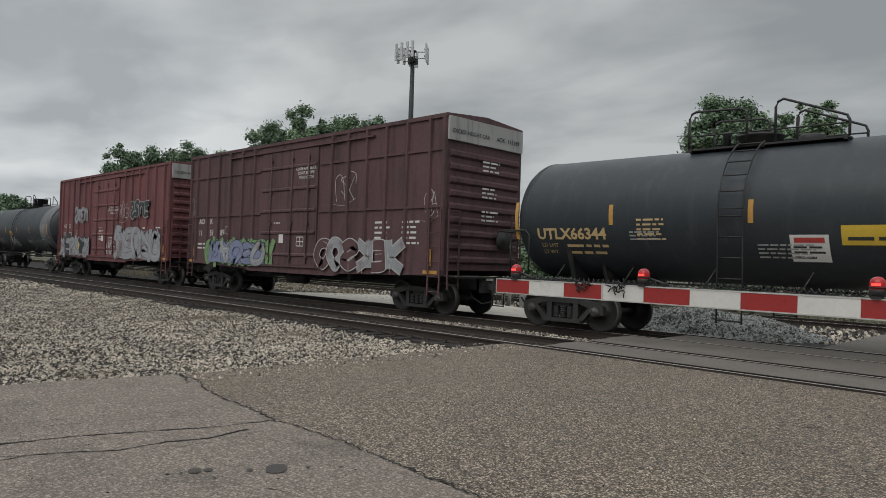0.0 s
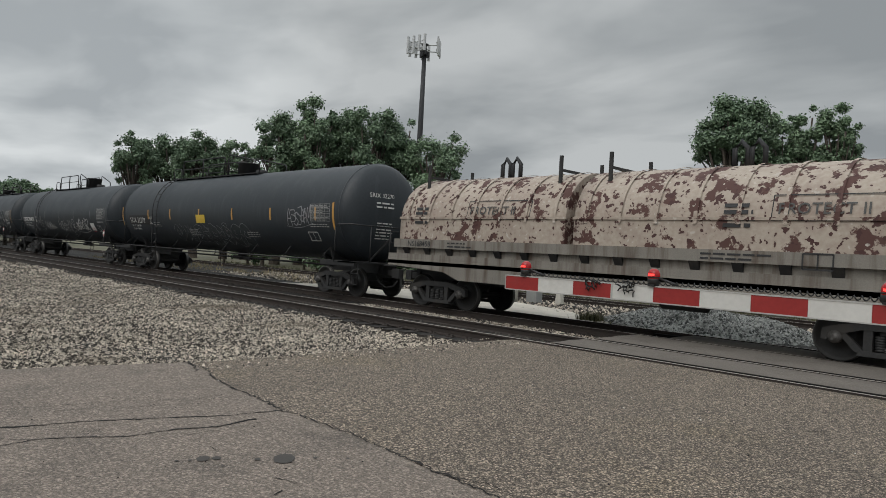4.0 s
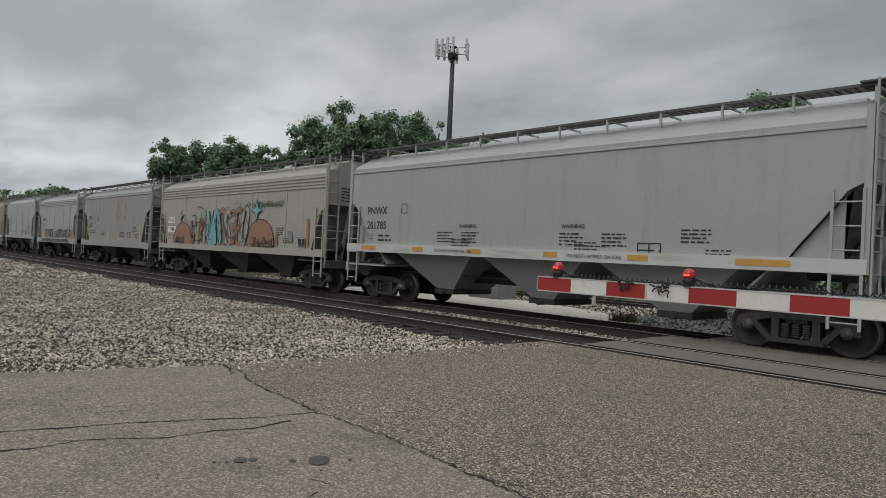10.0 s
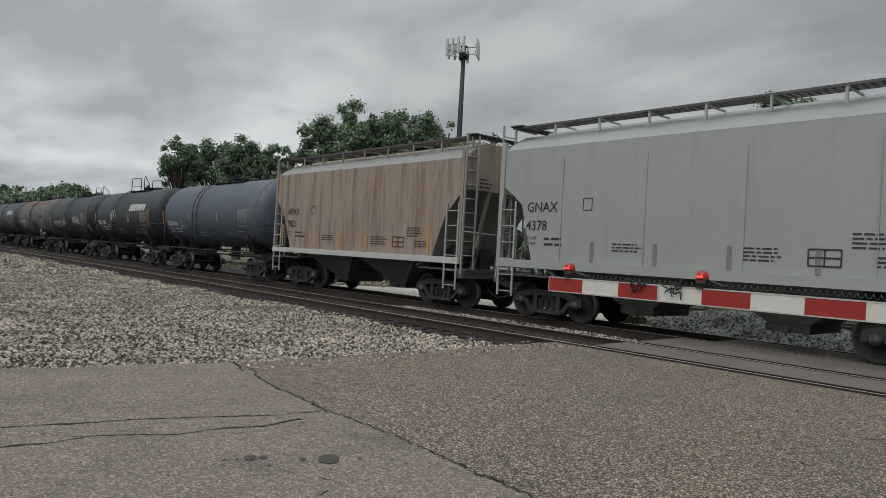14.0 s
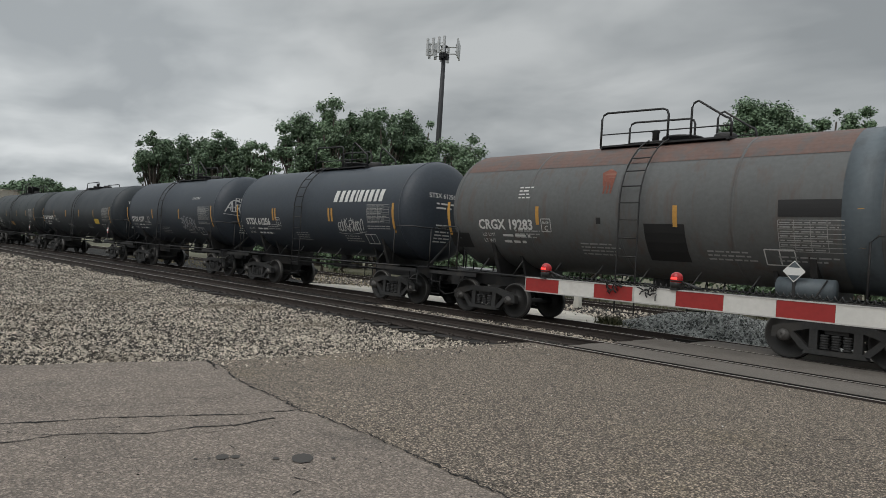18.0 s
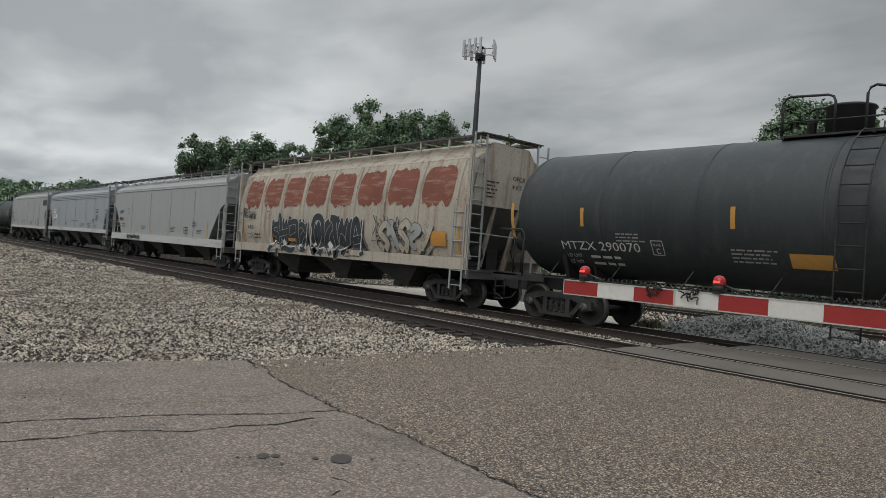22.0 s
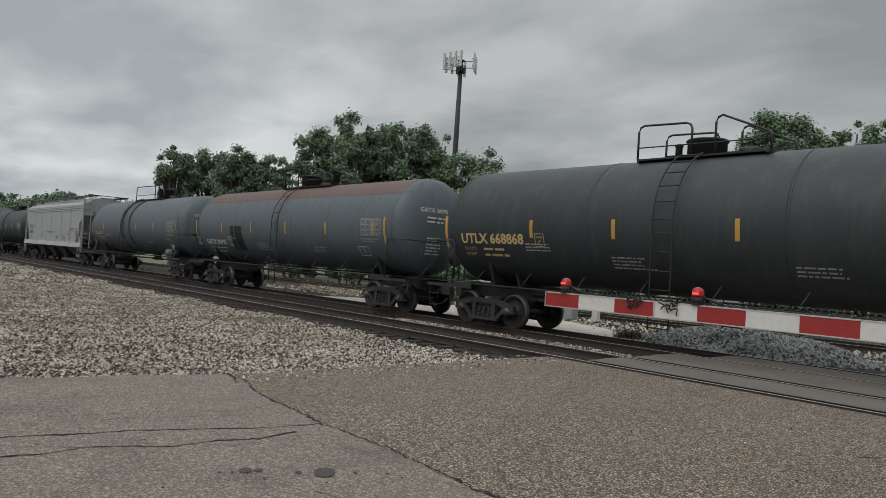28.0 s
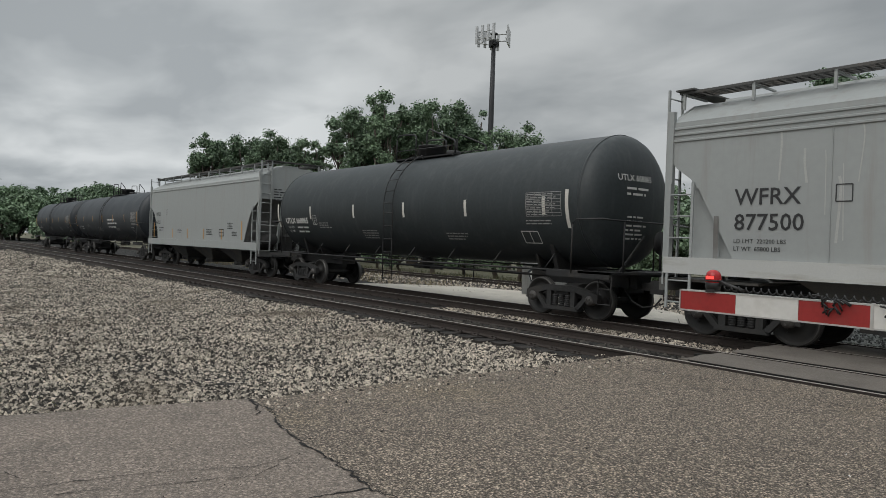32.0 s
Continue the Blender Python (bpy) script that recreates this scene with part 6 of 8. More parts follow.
    for i, words in enumerate(loads):
        tagged(lettering(car, words, x0, mark_z - 0.70 - 0.14 * i, 0.11, L, surf), kind="stuff")
    if len(loads[0]) < 8:
        bars(car, x0 + 0.6, mark_z - 0.70, 0.8, 2, 0.14, L, surf, seed, 0.4)
    bars(car, 0.2 * half, 1.95, 0.9, 4, 0.075, L, surf, seed + 1)
    bars(car, -0.35 * half, 1.95, 0.8, 3, 0.075, L, surf, seed + 2)
    bars(car, 0.55 * half, 2.25, 0.75, 4, 0.08, L, surf, seed + 3)
    bars(car, 0.62 * half, 1.85, 0.7, 3, 0.075, L, surf, seed + 4)
    outline(car, x0 + 1.75, x0 + 2.0, mark_z + 0.02, mark_z + 0.30, 0.018, L, surf)
    outline(car, 0.42 * half, 0.42 * half + 0.55, 1.68, 1.98, 0.03, L, surf, (2, 2))
    for i in range(6):
        lim = half - (0.4 if flat_end or cut is None else cut[3] + 0.2)
        x = -lim + 2 * lim * i / 5 if i else x0 - 0.35
        panel(car, x - 0.05, x + 0.05, 1.52, 2.0 if 0 < i < 5 else 2.35, M[stripes], surf, "reflector_strip", 0.012)

    def end_surf(y, z, off):
        return (half - 0.02 + off, y, z)

    if marks:
        lettering(car, marks[0], 0.1, 3.85, 0.2, L, end_surf)
        lettering(car, marks[1], 0.1, 3.6, 0.2, L, end_surf)
    bars(car, -0.95, 3.7, 0.5, 5, 0.11, L, end_surf, seed + 6)
    return car, surf, half


# -- coil car --
def coil_car(length, label, group="freight train"):
    half = (length - 1.2) / 2
    car = thing("coil_car", None, None, label, "coil car", group)
    hw = 1.42
    s = Shape()
    s.prism([(-half, 1.15), (-half + 2.3, 1.05), (-half + 2.9, 0.85), (half - 2.9, 0.85), (half - 2.3, 1.05), (half, 1.15), (half, 1.5), (-half, 1.5)], -hw, -hw + 0.12)
    s.prism([(-half, 1.15), (-half + 2.3, 1.05), (-half + 2.9, 0.85), (half - 2.9, 0.85), (half - 2.3, 1.05), (half, 1.15), (half, 1.5), (-half, 1.5)], hw - 0.12, hw)
    s.box(-half, half, -hw, hw, 1.2, 1.3)
    part("frame", s, M["coil_frame"], car)
    s = Shape()
    for y in (-hw - 0.06, hw - 0.02):
        s.box(-half + 0.3, half - 0.3, y, y + 0.08, 1.68, 1.92)
    part("trough_side", s, M["coil_frame"], car)
    s = Shape()
    s.box(-half + 0.3, half - 0.3, -hw + 0.05, hw - 0.05, 1.45, 1.9)
    part("trough", s, M["coil_frame"], car)
    for i in range(16):
        x = -half + 0.8 + (2 * half - 1.6) * i / 15
        for sg in (-1, 1):
            s = Shape().prism([(sg * (hw - 0.02), 1.5), (sg * (hw + 0.10), 1.68), (sg * (hw - 0.02), 1.68)], x - 0.10, x + 0.10, "x")
            part("trough_gusset", s, M["black_steel"], car)
    R = 1.42
    for c, (x0, x1) in enumerate(((-half + 0.45, -1.0), (-0.8, half - 1.35))):
        s = Shape()
        s.smooth = True
        ang = [radians(a) for a in range(0, 181, 10)]
        prof = [(-R, 1.92)] + [(-R * math.cos(a) ** 1.0, 2.42 + 1.32 * math.sin(a)) for a in ang] + [(R, 1.92)]
        k = s.add([(x, p[0], p[1]) for x in (x0 + 0.02, x0 + 0.35, x1 - 0.35, x1 - 0.02) for p in prof])
        n = len(prof)
        for i in range(3):
            for j in range(n - 1):
                s.face(k + i * n + j, k + i * n + j + 1, k + (i + 1) * n + j + 1, k + (i + 1) * n + j)
        s.smooth = False
        s.face(*range(k, k + n))
        s.face(*range(k + 3 * n + n - 1, k + 3 * n - 1, -1))
        cover = part("cover", s, M["coil_cover"], car, "cream painted cover with peeling rust patches")
        s = Shape()
        for x in np.arange(x0 + 0.35, x1 - 0.1, 0.86):
            k = s.add([(x + d, -(R + 0.035) * math.cos(a), 2.42 + (1.32 + 0.035) * math.sin(a)) for a in ang for d in (-0.04, 0.04)])
            for j in range(len(ang) - 1):
                s.face(k + 2 * j, k + 2 * j + 1, k + 2 * j + 3, k + 2 * j + 2)
        for sg in (-1, 1):
            s.box(x0, x1, sg * (R + 0.0) - 0.03, sg * (R + 0.0) + 0.03, 2.50, 2.56)
        part("cover_rib", s, M["coil_cover"], cover)
        s = Shape()
        for x in (x0 + 0.6, x1 - 0.6):
            for y in (-0.9, 0.9):
                s.box(x - 0.04, x + 0.04, y - 0.03, y + 0.03, 3.3, 4.1)
            s.box(x - 0.03, x + 0.03, -0.9, 0.9, 3.72, 3.78)
        part("stacking_bracket", s, M["truck"], cover)
        s = Shape()
        xc = (x0 + x1) / 2
        for dx in (-0.18, 0.18):
            s.tube([(xc + dx - 0.14, 0, 3.7), (xc + dx - 0.14, 0, 4.12), (xc + dx, 0, 4.28), (xc + dx + 0.14, 0, 4.12), (xc + dx + 0.14, 0, 3.7)], 0.06, 8)
        part("lifting_eye", s, M["black_steel"], cover)

    def surf(x, z, off):
        a = max(0.0, (z - 2.42) / 1.32)
        return (x, -R * math.sqrt(max(0.0, 1 - a * a)) - off - 0.01, z)

    for x in (-half + 1.1, half - 4.6):
        bars(car, x, 2.75, 0.65, 4, 0.13, M["letter_black"], surf, 3, 0.6, "road_emblem")
    for i, x in enumerate((-half + 3.2, half - 3.6)):
        lettering(car, "PROTECT II", x, 2.62, 0.30, M["hop_dark"], surf)
        outline(car, x - 0.1, x + 2.0, 2.5, 2.98, 0.02, M["black_steel"], surf)
    side = lambda x, z, off: (x, -hw - 0.06 - off, z)
    lettering(car, "NS168458", -half + 0.9, 1.72, 0.22, M["letter_black"], side)
    bars(car, -half + 2.5, 1.82, 0.9, 2, 0.09, M["letter_black"], side, 4)
    bars(car, half - 5.0, 1.82, 1.6, 2, 0.09, M["letter_black"], side, 5)
    panel(car, half - 1.7, half - 1.0, 1.55, 1.9, M["refl_orange"], side, "reflector_strip", 0.012)
    outline(car, half - 3.1, half - 2.6, 1.62, 1.9, 0.03, M["letter_black"], side, (2, 1))
    for sg in (-1, 1):
        e = sg * half
        s = Shape().prism([(-hw + 0.1, 1.3), (hw - 0.1, 1.3), (hw - 0.1, 2.5), (-hw + 0.1, 2.5)], e - sg * 0.45, e - sg * 0.38, "x")
        part("bulkhead", s, M["coil_frame"], car)
        s = Shape().lathe([(e + sg * 0.02, 0.3), (e + sg * 0.07, 0.3)], "x", 18, (0, -0.5, 2.35))
        for a in range(4):
            s.tube([(e + sg * 0.05, -0.5, 2.35), (e + sg * 0.05, -0.5 + 0.28 * math.cos(a * 1.57), 2.35 + 0.28 * math.sin(a * 1.57))], 0.02, 5)
        s.tube([(e + sg * 0.05, -0.5, 1.2), (e + sg * 0.05, -0.5, 2.35)], 0.03)
        part("hand_brake", s, M["black_steel"], car)
        s = Shape()
        for y in (-1.3, -0.9, 0.9, 1.3):
            s.tube([(e + sg * 0.1, y, 1.15), (e + sg * 0.1, y, 2.15)], 0.022)
        for z in (1.45, 1.8, 2.13):
            s.tube([(e + sg * 0.1, -1.3, z), (e + sg * 0.1, -0.9, z)], 0.018)
            s.tube([(e + sg * 0.1, 0.9, z), (e + sg * 0.1, 1.3, z)], 0.018)
        part("end_ladder", s, M["black_steel"], car)
        s = Shape().box(min(e - sg * 0.4, e + sg * 0.2), max(e - sg * 0.4, e + sg * 0.2), -hw, hw, 1.1, 1.15)
        part("end_platform", s, M["black_steel"], car)
    s = Shape().box(-half, half, -0.25, 0.25, 0.72, 1.2)
    s.lathe([(1.2, 0.18), (2.2, 0.18)], "x", 12, (0, -0.8, 0.8))
    part("centre_sill", s, M["black_steel"], car)
    running_gear(car, half, 1.75)
    return car, surf, half


# ---- the cars, front to back: place of each car's rear end at the start, in metres along the track ----
def place(made, rear, gap):
    car, surf, half = made
    CARS.append((car, rear + half))
    return made


W = "spray_white"
BOTH = ("CLOSE AND LOCK", "BOTH DOORS BEFORE", "MOVING CAR")
c, sf, h = place(tank_car(17.2, "black tank car with amber lettering and crown railing", M["tank_black"], "UTLX66344", letter="letter_orange", plat=(-3.45, -0.4), ladder=-2.15, dome=-2.2, dome_tall=0.16, frame_c=False, seed=2, shell=(1.43, 2.65), mark_z=2.12), -11.0, 0)
panel(c, -1.15, -0.5, 1.72, 2.2, M["placard_white"], sf, "warning_placard", 0.010)
panel(c, -1.08, -0.57, 2.06, 2.15, M["placard_red"], sf, "warning_header", 0.014)
bars(c, -1.1, 1.96, 0.55, 3, 0.09, M["letter_black"], sf, 5)
panel(c, -0.3, 0.9, 2.02, 2.36, M["placard_yellow"], sf, "yellow_notice", 0.010)
bars(c, -0.2, 2.1, 1.0, 2, 0.15, M["letter_black"], sf, 6)
bars(c, -4.2, 2.5, 0.8, 5, 0.1, M["letter_orange"], sf, 7)

c, sf, h = place(boxcar(16.96, "maroon boxcar with sprayed lilac and green graffiti", M["box_red"], ("AO K", "11 51 89", ("CLOSE AND LOCK", "DOOR BEFORE", "MOVING CAR"), "EXCESS HEIGHT CAR")), -27.96, 0)
wild_piece(c, -h + 1.6, -h + 6.6, 1.10, 2.15, ["spray_green"], "spray_black", lambda x, z, o: sf(x, z, o + 0.08), 10, 7, 0.014, None)
wild_piece(c, -h + 2.1, -h + 6.1, 1.12, 2.06, ["spray_lilac", "spray_silver", "spray_lilac"], "spray_black", lambda x, z, o: sf(x, z, o + 0.10), 11, 5, 0.020)
bubble_piece(c, h - 5.7, h - 1.5, 1.12, 2.1, ["box_red", "spray_silver"], W, lambda x, z, o: sf(x, z, o + 0.09), 14, 0.026, 6)
scribble(c, h - 4.9, h - 4.0, 3.3, 4.1, M[W], lambda x, z, o: sf(x, z, o + 0.01), 15, 0.007)
scribble(c, -h + 0.1, -h + 0.6, 3.0, 3.9, M["spray_silver"], sf, 16, 0.007)
scribble(c, h - 0.8, h - 0.4, 2.7, 3.4, M[W], sf, 17, 0.007)

c, sf, h = place(boxcar(16.99, "brick red boxcar with large silver graffiti", M["box_red_b"], ("AO K", "111 856", BOTH, "EXCESS HEIGHT CAR"), words_z=3.62, seams=()), -44.95, 0)
wild_piece(c, -h + 0.7, -h + 5.3, 1.08, 2.25, ["spray_silver", "spray_black", "spray_silver"], "spray_black", lambda x, z, o: sf(x, z, o + 0.09), 21, 6, 0.024)
bubble_piece(c, -h + 2.9, -h + 4.9, 2.95, 3.75, ["spray_silver"], "spray_slate", lambda x, z, o: sf(x, z, o + 0.08), 22, 0.014, 4)
wild_piece(c, h - 5.9, h - 0.7, 1.02, 2.6, ["spray_silver"], "spray_slate", lambda x, z, o: sf(x, z, o + 0.09), 23, 5, 0.020)
bubble_piece(c, h - 4.2, h - 2.1, 3.1, 3.85, ["spray_black"], W, lambda x, z, o: sf(x, z, o + 0.08), 24, 0.028, 4)
scribble(c, h - 5.6, h - 4.6, 3.0, 3.7, M[W], lambda x, z, o: sf(x, z, o + 0.08), 25, 0.009)
scribble(c, 0.1, 1.3, 1.3, 1.85, M[W], lambda x, z, o: sf(x, z, o + 0.06), 26, 0.014)
bars(c, -0.9, 2.45, 0.6, 4, 0.14, M["letter_white"], lambda x, z, o: sf(x, z, o + 0.055), 27)
panel(c, -h + 3.6, -h + 3.75, 1.5, 2.0, M["placard_yellow"], lambda x, z, o: sf(x, z, o + 0.1), "reflector_strip")

c, sf, h = place(tank_car(17.95, "black tank car with a paler grey band near each end", M["tank_black"], "TILX 292624", dome_tall=0.5, wide=1.03, plat=(-1.3, 1.7), ladder=0.2, dome=0.15, shell=(1.55, 2.79), band=((h * 0 + -8.35 + 0.65, -8.35 + 1.9), (8.4 - 2.6, 8.4 - 0.7)), seed=4), -62.9, 0)
panel(c, -1.2, -0.5, 2.3, 2.6, M["refl_orange"], sf, "orange_notice", 0.010)
bars(c, -1.13, 2.4, 0.55, 2, 0.1, M["letter_black"], sf, 8)
scribble(c, -1.6, 0.0, 1.62, 2.15, M[W], sf, 31, 0.018)
scribble(c, -4.5, -2.85, 1.75, 2.1, M["spray_silver"], sf, 32, 0.012)
scribble(c, -6.9, -4.8, 1.6, 1.9, M["box_red"], sf, 34, 0.014)
scribble(c, 2.7, 5.4, 1.5, 2.15, M["spray_silver"], sf, 33, 0.015)

c, sf, h = place(coil_car(15.79, "coil car with rusty cream covers on a grey frame"), -78.69, 0)

c, sf, h = place(tank_car(20.95, "long black tank car with tangled grey graffiti", M["tank_black"], "SRIX 32270", loads=("LD LMT  165600LB", "LT WT  97400LB"), plat=(-5.79, 2.13), ladder=-5.07, dome=0.13, dome_tall=0.42, seed=5, mark_x=1.29), -99.66, 0)
panel(c, -h + 1.17, -h + 3.69, 2.18, 2.60, M["repaint_black"], sf, "black_patch", 0.008)
bubble_piece(c, -3.50, -1.59, 1.55, 2.2, ["tank_black_b"], "spray_silver", sf, 41, 0.014, 4)
bubble_piece(c, -1.49, 3.11, 1.5, 2.2, ["tank_black_b"], "spray_silver", sf, 43, 0.016, 7)
scribble(c, 6.0, 7.4, 2.3, 2.9, M["spray_silver"], sf, 42, 0.012)
panel(c, -1.12, -0.31, 2.28, 2.62, M["placard_yellow"], sf, "notice", 0.016)
bars(c, -1.04, 2.36, 0.8, 2, 0.13, M["letter_black"], sf, 9)

# strips coloured dull grey, as sheeting that throws no light back
c, sf, h = place(tank_car(19.42, "long black tank car with white spray tags and hazard placard", M["tank_black"], "CBTX 784832", refl="tank_band", dome_tall=0.5, wide=1.26, loads=("LD LMT  162500LB  73700KG", "LT WT  100500LB  45600KG"), plat=(-4.4, 1.9), ladder=-4.1, dome=0.9, seed=6), -118.73, 0)
for i, (a, b, lo, hi) in enumerate(((-4.3, -3.6, 1.8, 2.4), (-3.08, -1.69, 1.77, 2.17), (-0.29, 1.12, 1.71, 2.3), (1.47, 2.59, 1.62, 2.32), (3.01, 4.92, 1.76, 2.29))):
    scribble(c, a, b, lo, hi, M[W], sf, 51 + i, 0.017 if i == 4 else 0.009)
for i, (a, b, lo, hi) in enumerate(((-6.9, -6.1, 1.62, 1.92), (-5.6, -4.95, 1.65, 2.0))):
    scribble(c, a, b, lo, hi, M["spray_silver"], sf, 57 + i, 0.009)
panel(c, 5.37, 5.96, 1.79, 2.18, M["placard_white"], sf, "notice", 0.010)
bars(c, 5.42, 1.9, 0.5, 3, 0.09, M["placard_red"], sf, 9)
placard(c, 7.3, 1.66, sf)

c, sf, h = place(tank_car(20.07, "long black tank car with white letter graffiti", M["tank_black"], "CBTX 785186", plat=(-1.3, 6.6), ladder=0.9, dome=0.4, seed=7), -138.81, 0)
scribble(c, 2.6, 4.3, 1.78, 2.42, M[W], sf, 62, 0.02)
bubble_piece(c, 4.4, 6.7, 1.66, 2.9, ["spray_black"], W, sf, 61, 0.024, 3)
lettering(c, "NON-ODORIZED", 5.75, 2.22, 0.2, M["letter_white"], sf, 1.0, bold=0.03)
lettering(c, "LIQUEFIED PETROLEUM GAS", 5.75, 2.0, 0.17, M["letter_white"], sf, 0.9, bold=0.03)
placard(c, 5.6, 1.6, sf)

c, sf, h = place(tank_car(20.26, "long black tank car with loose white spray drawings", M["tank_black"], "CBTX 785213", refl="refl_white", dome_tall=0.45, plat=(-6.0, 1.94), ladder=-5.2, dome=0.2, seed=8), -159.07, 0)
for i, (a, b, lo, hi) in enumerate(((-4.7, -3.45, 1.87, 2.28), (-3.45, -2.1, 1.75, 2.22), (-1.9, -0.5, 1.82, 2.22), (1.8, 3.1, 1.72, 2.2))):
    scribble(c, a, b, lo, hi, M[W], sf, 71 + i, 0.010)
ring = Shape()
for k2 in range(3):
    ribbon(ring, [(1.15 + (0.55 - 0.13 * k2) * math.cos(a), 1.92 + (0.40 - 0.09 * k2) * math.sin(a)) for a in [2 * math.pi * q / 26 for q in range(27)]], 0.010, sf, 0.012)
part("graffiti_tag", ring, M[W], c)
placard(c, 6.5, 1.6, sf)

c, sf, h = place(hopper_car(16.88, "light grey covered hopper with yellow dashes on its sill", M["hop_grey"], ("PNWX", "201785"), cut=(3.1, 0.35, 3.0, 1.35), gusset=M["hop_grey"], sill=M["sill_white"], bays=3, corr=1, seed=3, slope="hop_grey", walk_mat=M["hop_dark"], mark_x=1.0, sill_z=(1.52, 1.78), stripes="hop_grey"), -175.95, 0)
SILL_P = lambda xx, z, o: (xx, -1.648 - o, z)
for x, w in ((-6.85, 0.75), (-4.3, 0.5), (-1.95, 0.5), (0.7, 0.42), (3.05, 0.5), (5.45, 1.0)):
    panel(c, x, x + w, 1.60, 1.72, M["refl_orange"], SILL_P, "yellow_dash", 0.006)
for x in (-3.3, 1.4):
    lettering(c, "DO NOT HAMMER ON CAR", x, 1.61, 0.12, M["letter_black"], SILL_P)
for x in (-3.3, -2.3, 1.1, 2.3):
    bars(c, x, 2.15, 0.75, 4, 0.085, M["letter_black"], sf, int(x * 10) + 60)
lettering(c, "WARNING", -2.4, 2.30, 0.14, M["letter_black"], sf)
lettering(c, "WARNING", 1.15, 2.30, 0.14, M["letter_black"], sf)

c, sf, h = place(hopper_car(16.95, "dusty grey covered hopper with brown and teal graffiti", M["hop_dirty"], ("MULX", "13748"), cut=(3.12, 0.35, 2.86, 0.95), sill_z=(1.25, 1.49), bays=3, posts=(-4.6, -1.2, 2.2, 5.0), corr=4, seed=4, mark_x=1.05, mark_size=0.28, mark_z=2.55, plate=True), -192.9, 0)
S2 = lambda x, z, o: sf(x, z, o + 0.03)
arch(c, -5.95, -3.75, 1.50, 2.5, "spray_brown", "spray_black", S2, 0.015)
arch(c, 1.9, 4.15, 1.50, 2.62, "spray_brown", "spray_black", S2, 0.018)
bubble_piece(c, -3.9, -1.9, 1.50, 2.75, ["spray_brown", "hop_dirty"], "spray_black", S2, 82, 0.016, 4)
bubble_piece(c, -1.9, -0.6, 1.30, 3.05, ["spray_teal"], "spray_black", lambda x, z, o: S2(x, z, o + 0.016), 83, 0.020, 2)
bubble_piece(c, -0.7, 1.9, 1.50, 3.05, ["spray_brown", "hop_dirty", "spray_brown"], "spray_black", S2, 84, 0.018, 5, accents=(("spray_teal", 2.68, 2.97, 0.40, 0.42), ("hop_grey", -5.1, 2.82, 0.24, 0.34)))
for x, z0_, z1_ in ((4.35, 1.58, 2.08), (6.62, 1.62, 2.6)):
    panel(c, x - 0.08, x + 0.08, z0_, z1_, M["rust_orange"], S2, "reflector_strip", 0.010)
panel(c, 5.2, 5.55, 1.75, 2.15, M["old_galv"], S2, "repair_patch", 0.006)
panel(c, 5.95, 6.5, 1.58, 1.92, M["repaint_black"], S2, "stencil_panel", 0.006)
outline(c, 5.98, 6.47, 1.61, 1.89, 0.015, M["letter_white"], S2, (2, 1))
scribble(c, -4.3, 2.1, 1.55, 3.0, M["spray_black"], lambda x, z, o: S2(x, z, o + 0.03), 89, 0.013)
scribble(c, -5.7, -4.6, 1.5, 1.8, M["spray_black"], lambda x, z, o: S2(x, z, o + 0.01), 86, 0.012)
scribble(c, 2.3, 4.2, 1.45, 1.8, M["spray_black"], lambda x, z, o: S2(x, z, o + 0.01), 87, 0.012)
scribble(c, 2.3, 4.8, 3.1, 3.3, M["spray_black"], S2, 88, 0.007)

c, sf, h = place(hopper_car(13.97, "pale grey covered hopper streaked with rust", M["hop_mid"], ("PTEX", "21317"), cut=(3.35, 0.8, 3.0, 1.45), bays=2, corr=1, seed=5, stripes="placard_yellow", mark_x=1.35), -206.86, 0)
for x, w in ((-3.5, 0.022), (-2.9, 0.02), (0.5, 0.02), (0.75, 0.03), (1.0, 0.015), (2.0, 0.018), (2.2, 0.02)):
    s = Shape()
    ribbon(s, smooth_path([(x, 4.1), (x + 0.03, 3.4), (x - 0.05, 2.6), (x + 0.02, 1.6 if w > 0.021 else 3.0)], 5), w, sf, 0.006)
    part("rust_streak", s, M["rust_orange"], c)

c, sf, h = place(hopper_car(12.26, "white covered hopper with dark outlined graffiti along its sill", M["hop_grey"], ("GNAX", "3011"), bays=2, posts=(-2.9, -0.5, 1.9, 3.6), corr=3, seed=6, mark_x=1.45, slope_mat=M["hop_grey"]), -219.12, 0)
S2 = lambda x, z, o: sf(x, z, o + 0.04)
panel(c, -0.45, 0.55, 1.46, 1.95, M["hop_tan"], S2, "graffiti_ground", 0.004)
block_piece(c, -2.9, -0.5, 1.44, 2.16, ["spray_slate", "spray_slate", "spray_black"], W, S2, 91, 5, 0.015)
block_piece(c, 0.35, 4.05, 1.44, 2.16, ["spray_slate", "spray_slate", "spray_black"], W, S2, 92, 6, 0.016, detail=2)
SILL = lambda x, z, o: (x, -1.648 - o, z)
block_piece(c, -3.7, 3.9, 1.13, 1.44, ["spray_slate", "spray_black"], W, SILL, 93, 9, 0.013, detail=2)
for x in (-2.25, 2.15):
    panel(c, x, x + 0.13, 1.5, 2.05, M["spray_orange"], S2, "graffiti_bar", 0.024)
arch(c, 3.75, 5.0, 1.44, 2.05, "spray_brown", "spray_brown", S2, 0.02)
outline(c, 3.25, 3.75, 1.62, 1.95, 0.025, M[W], lambda x, z, o: S2(x, z, o + 0.02), (2, 1))
scribble(c, -0.4, 0.3, 1.5, 1.9, M["spray_brown"], S2, 95, 0.012)

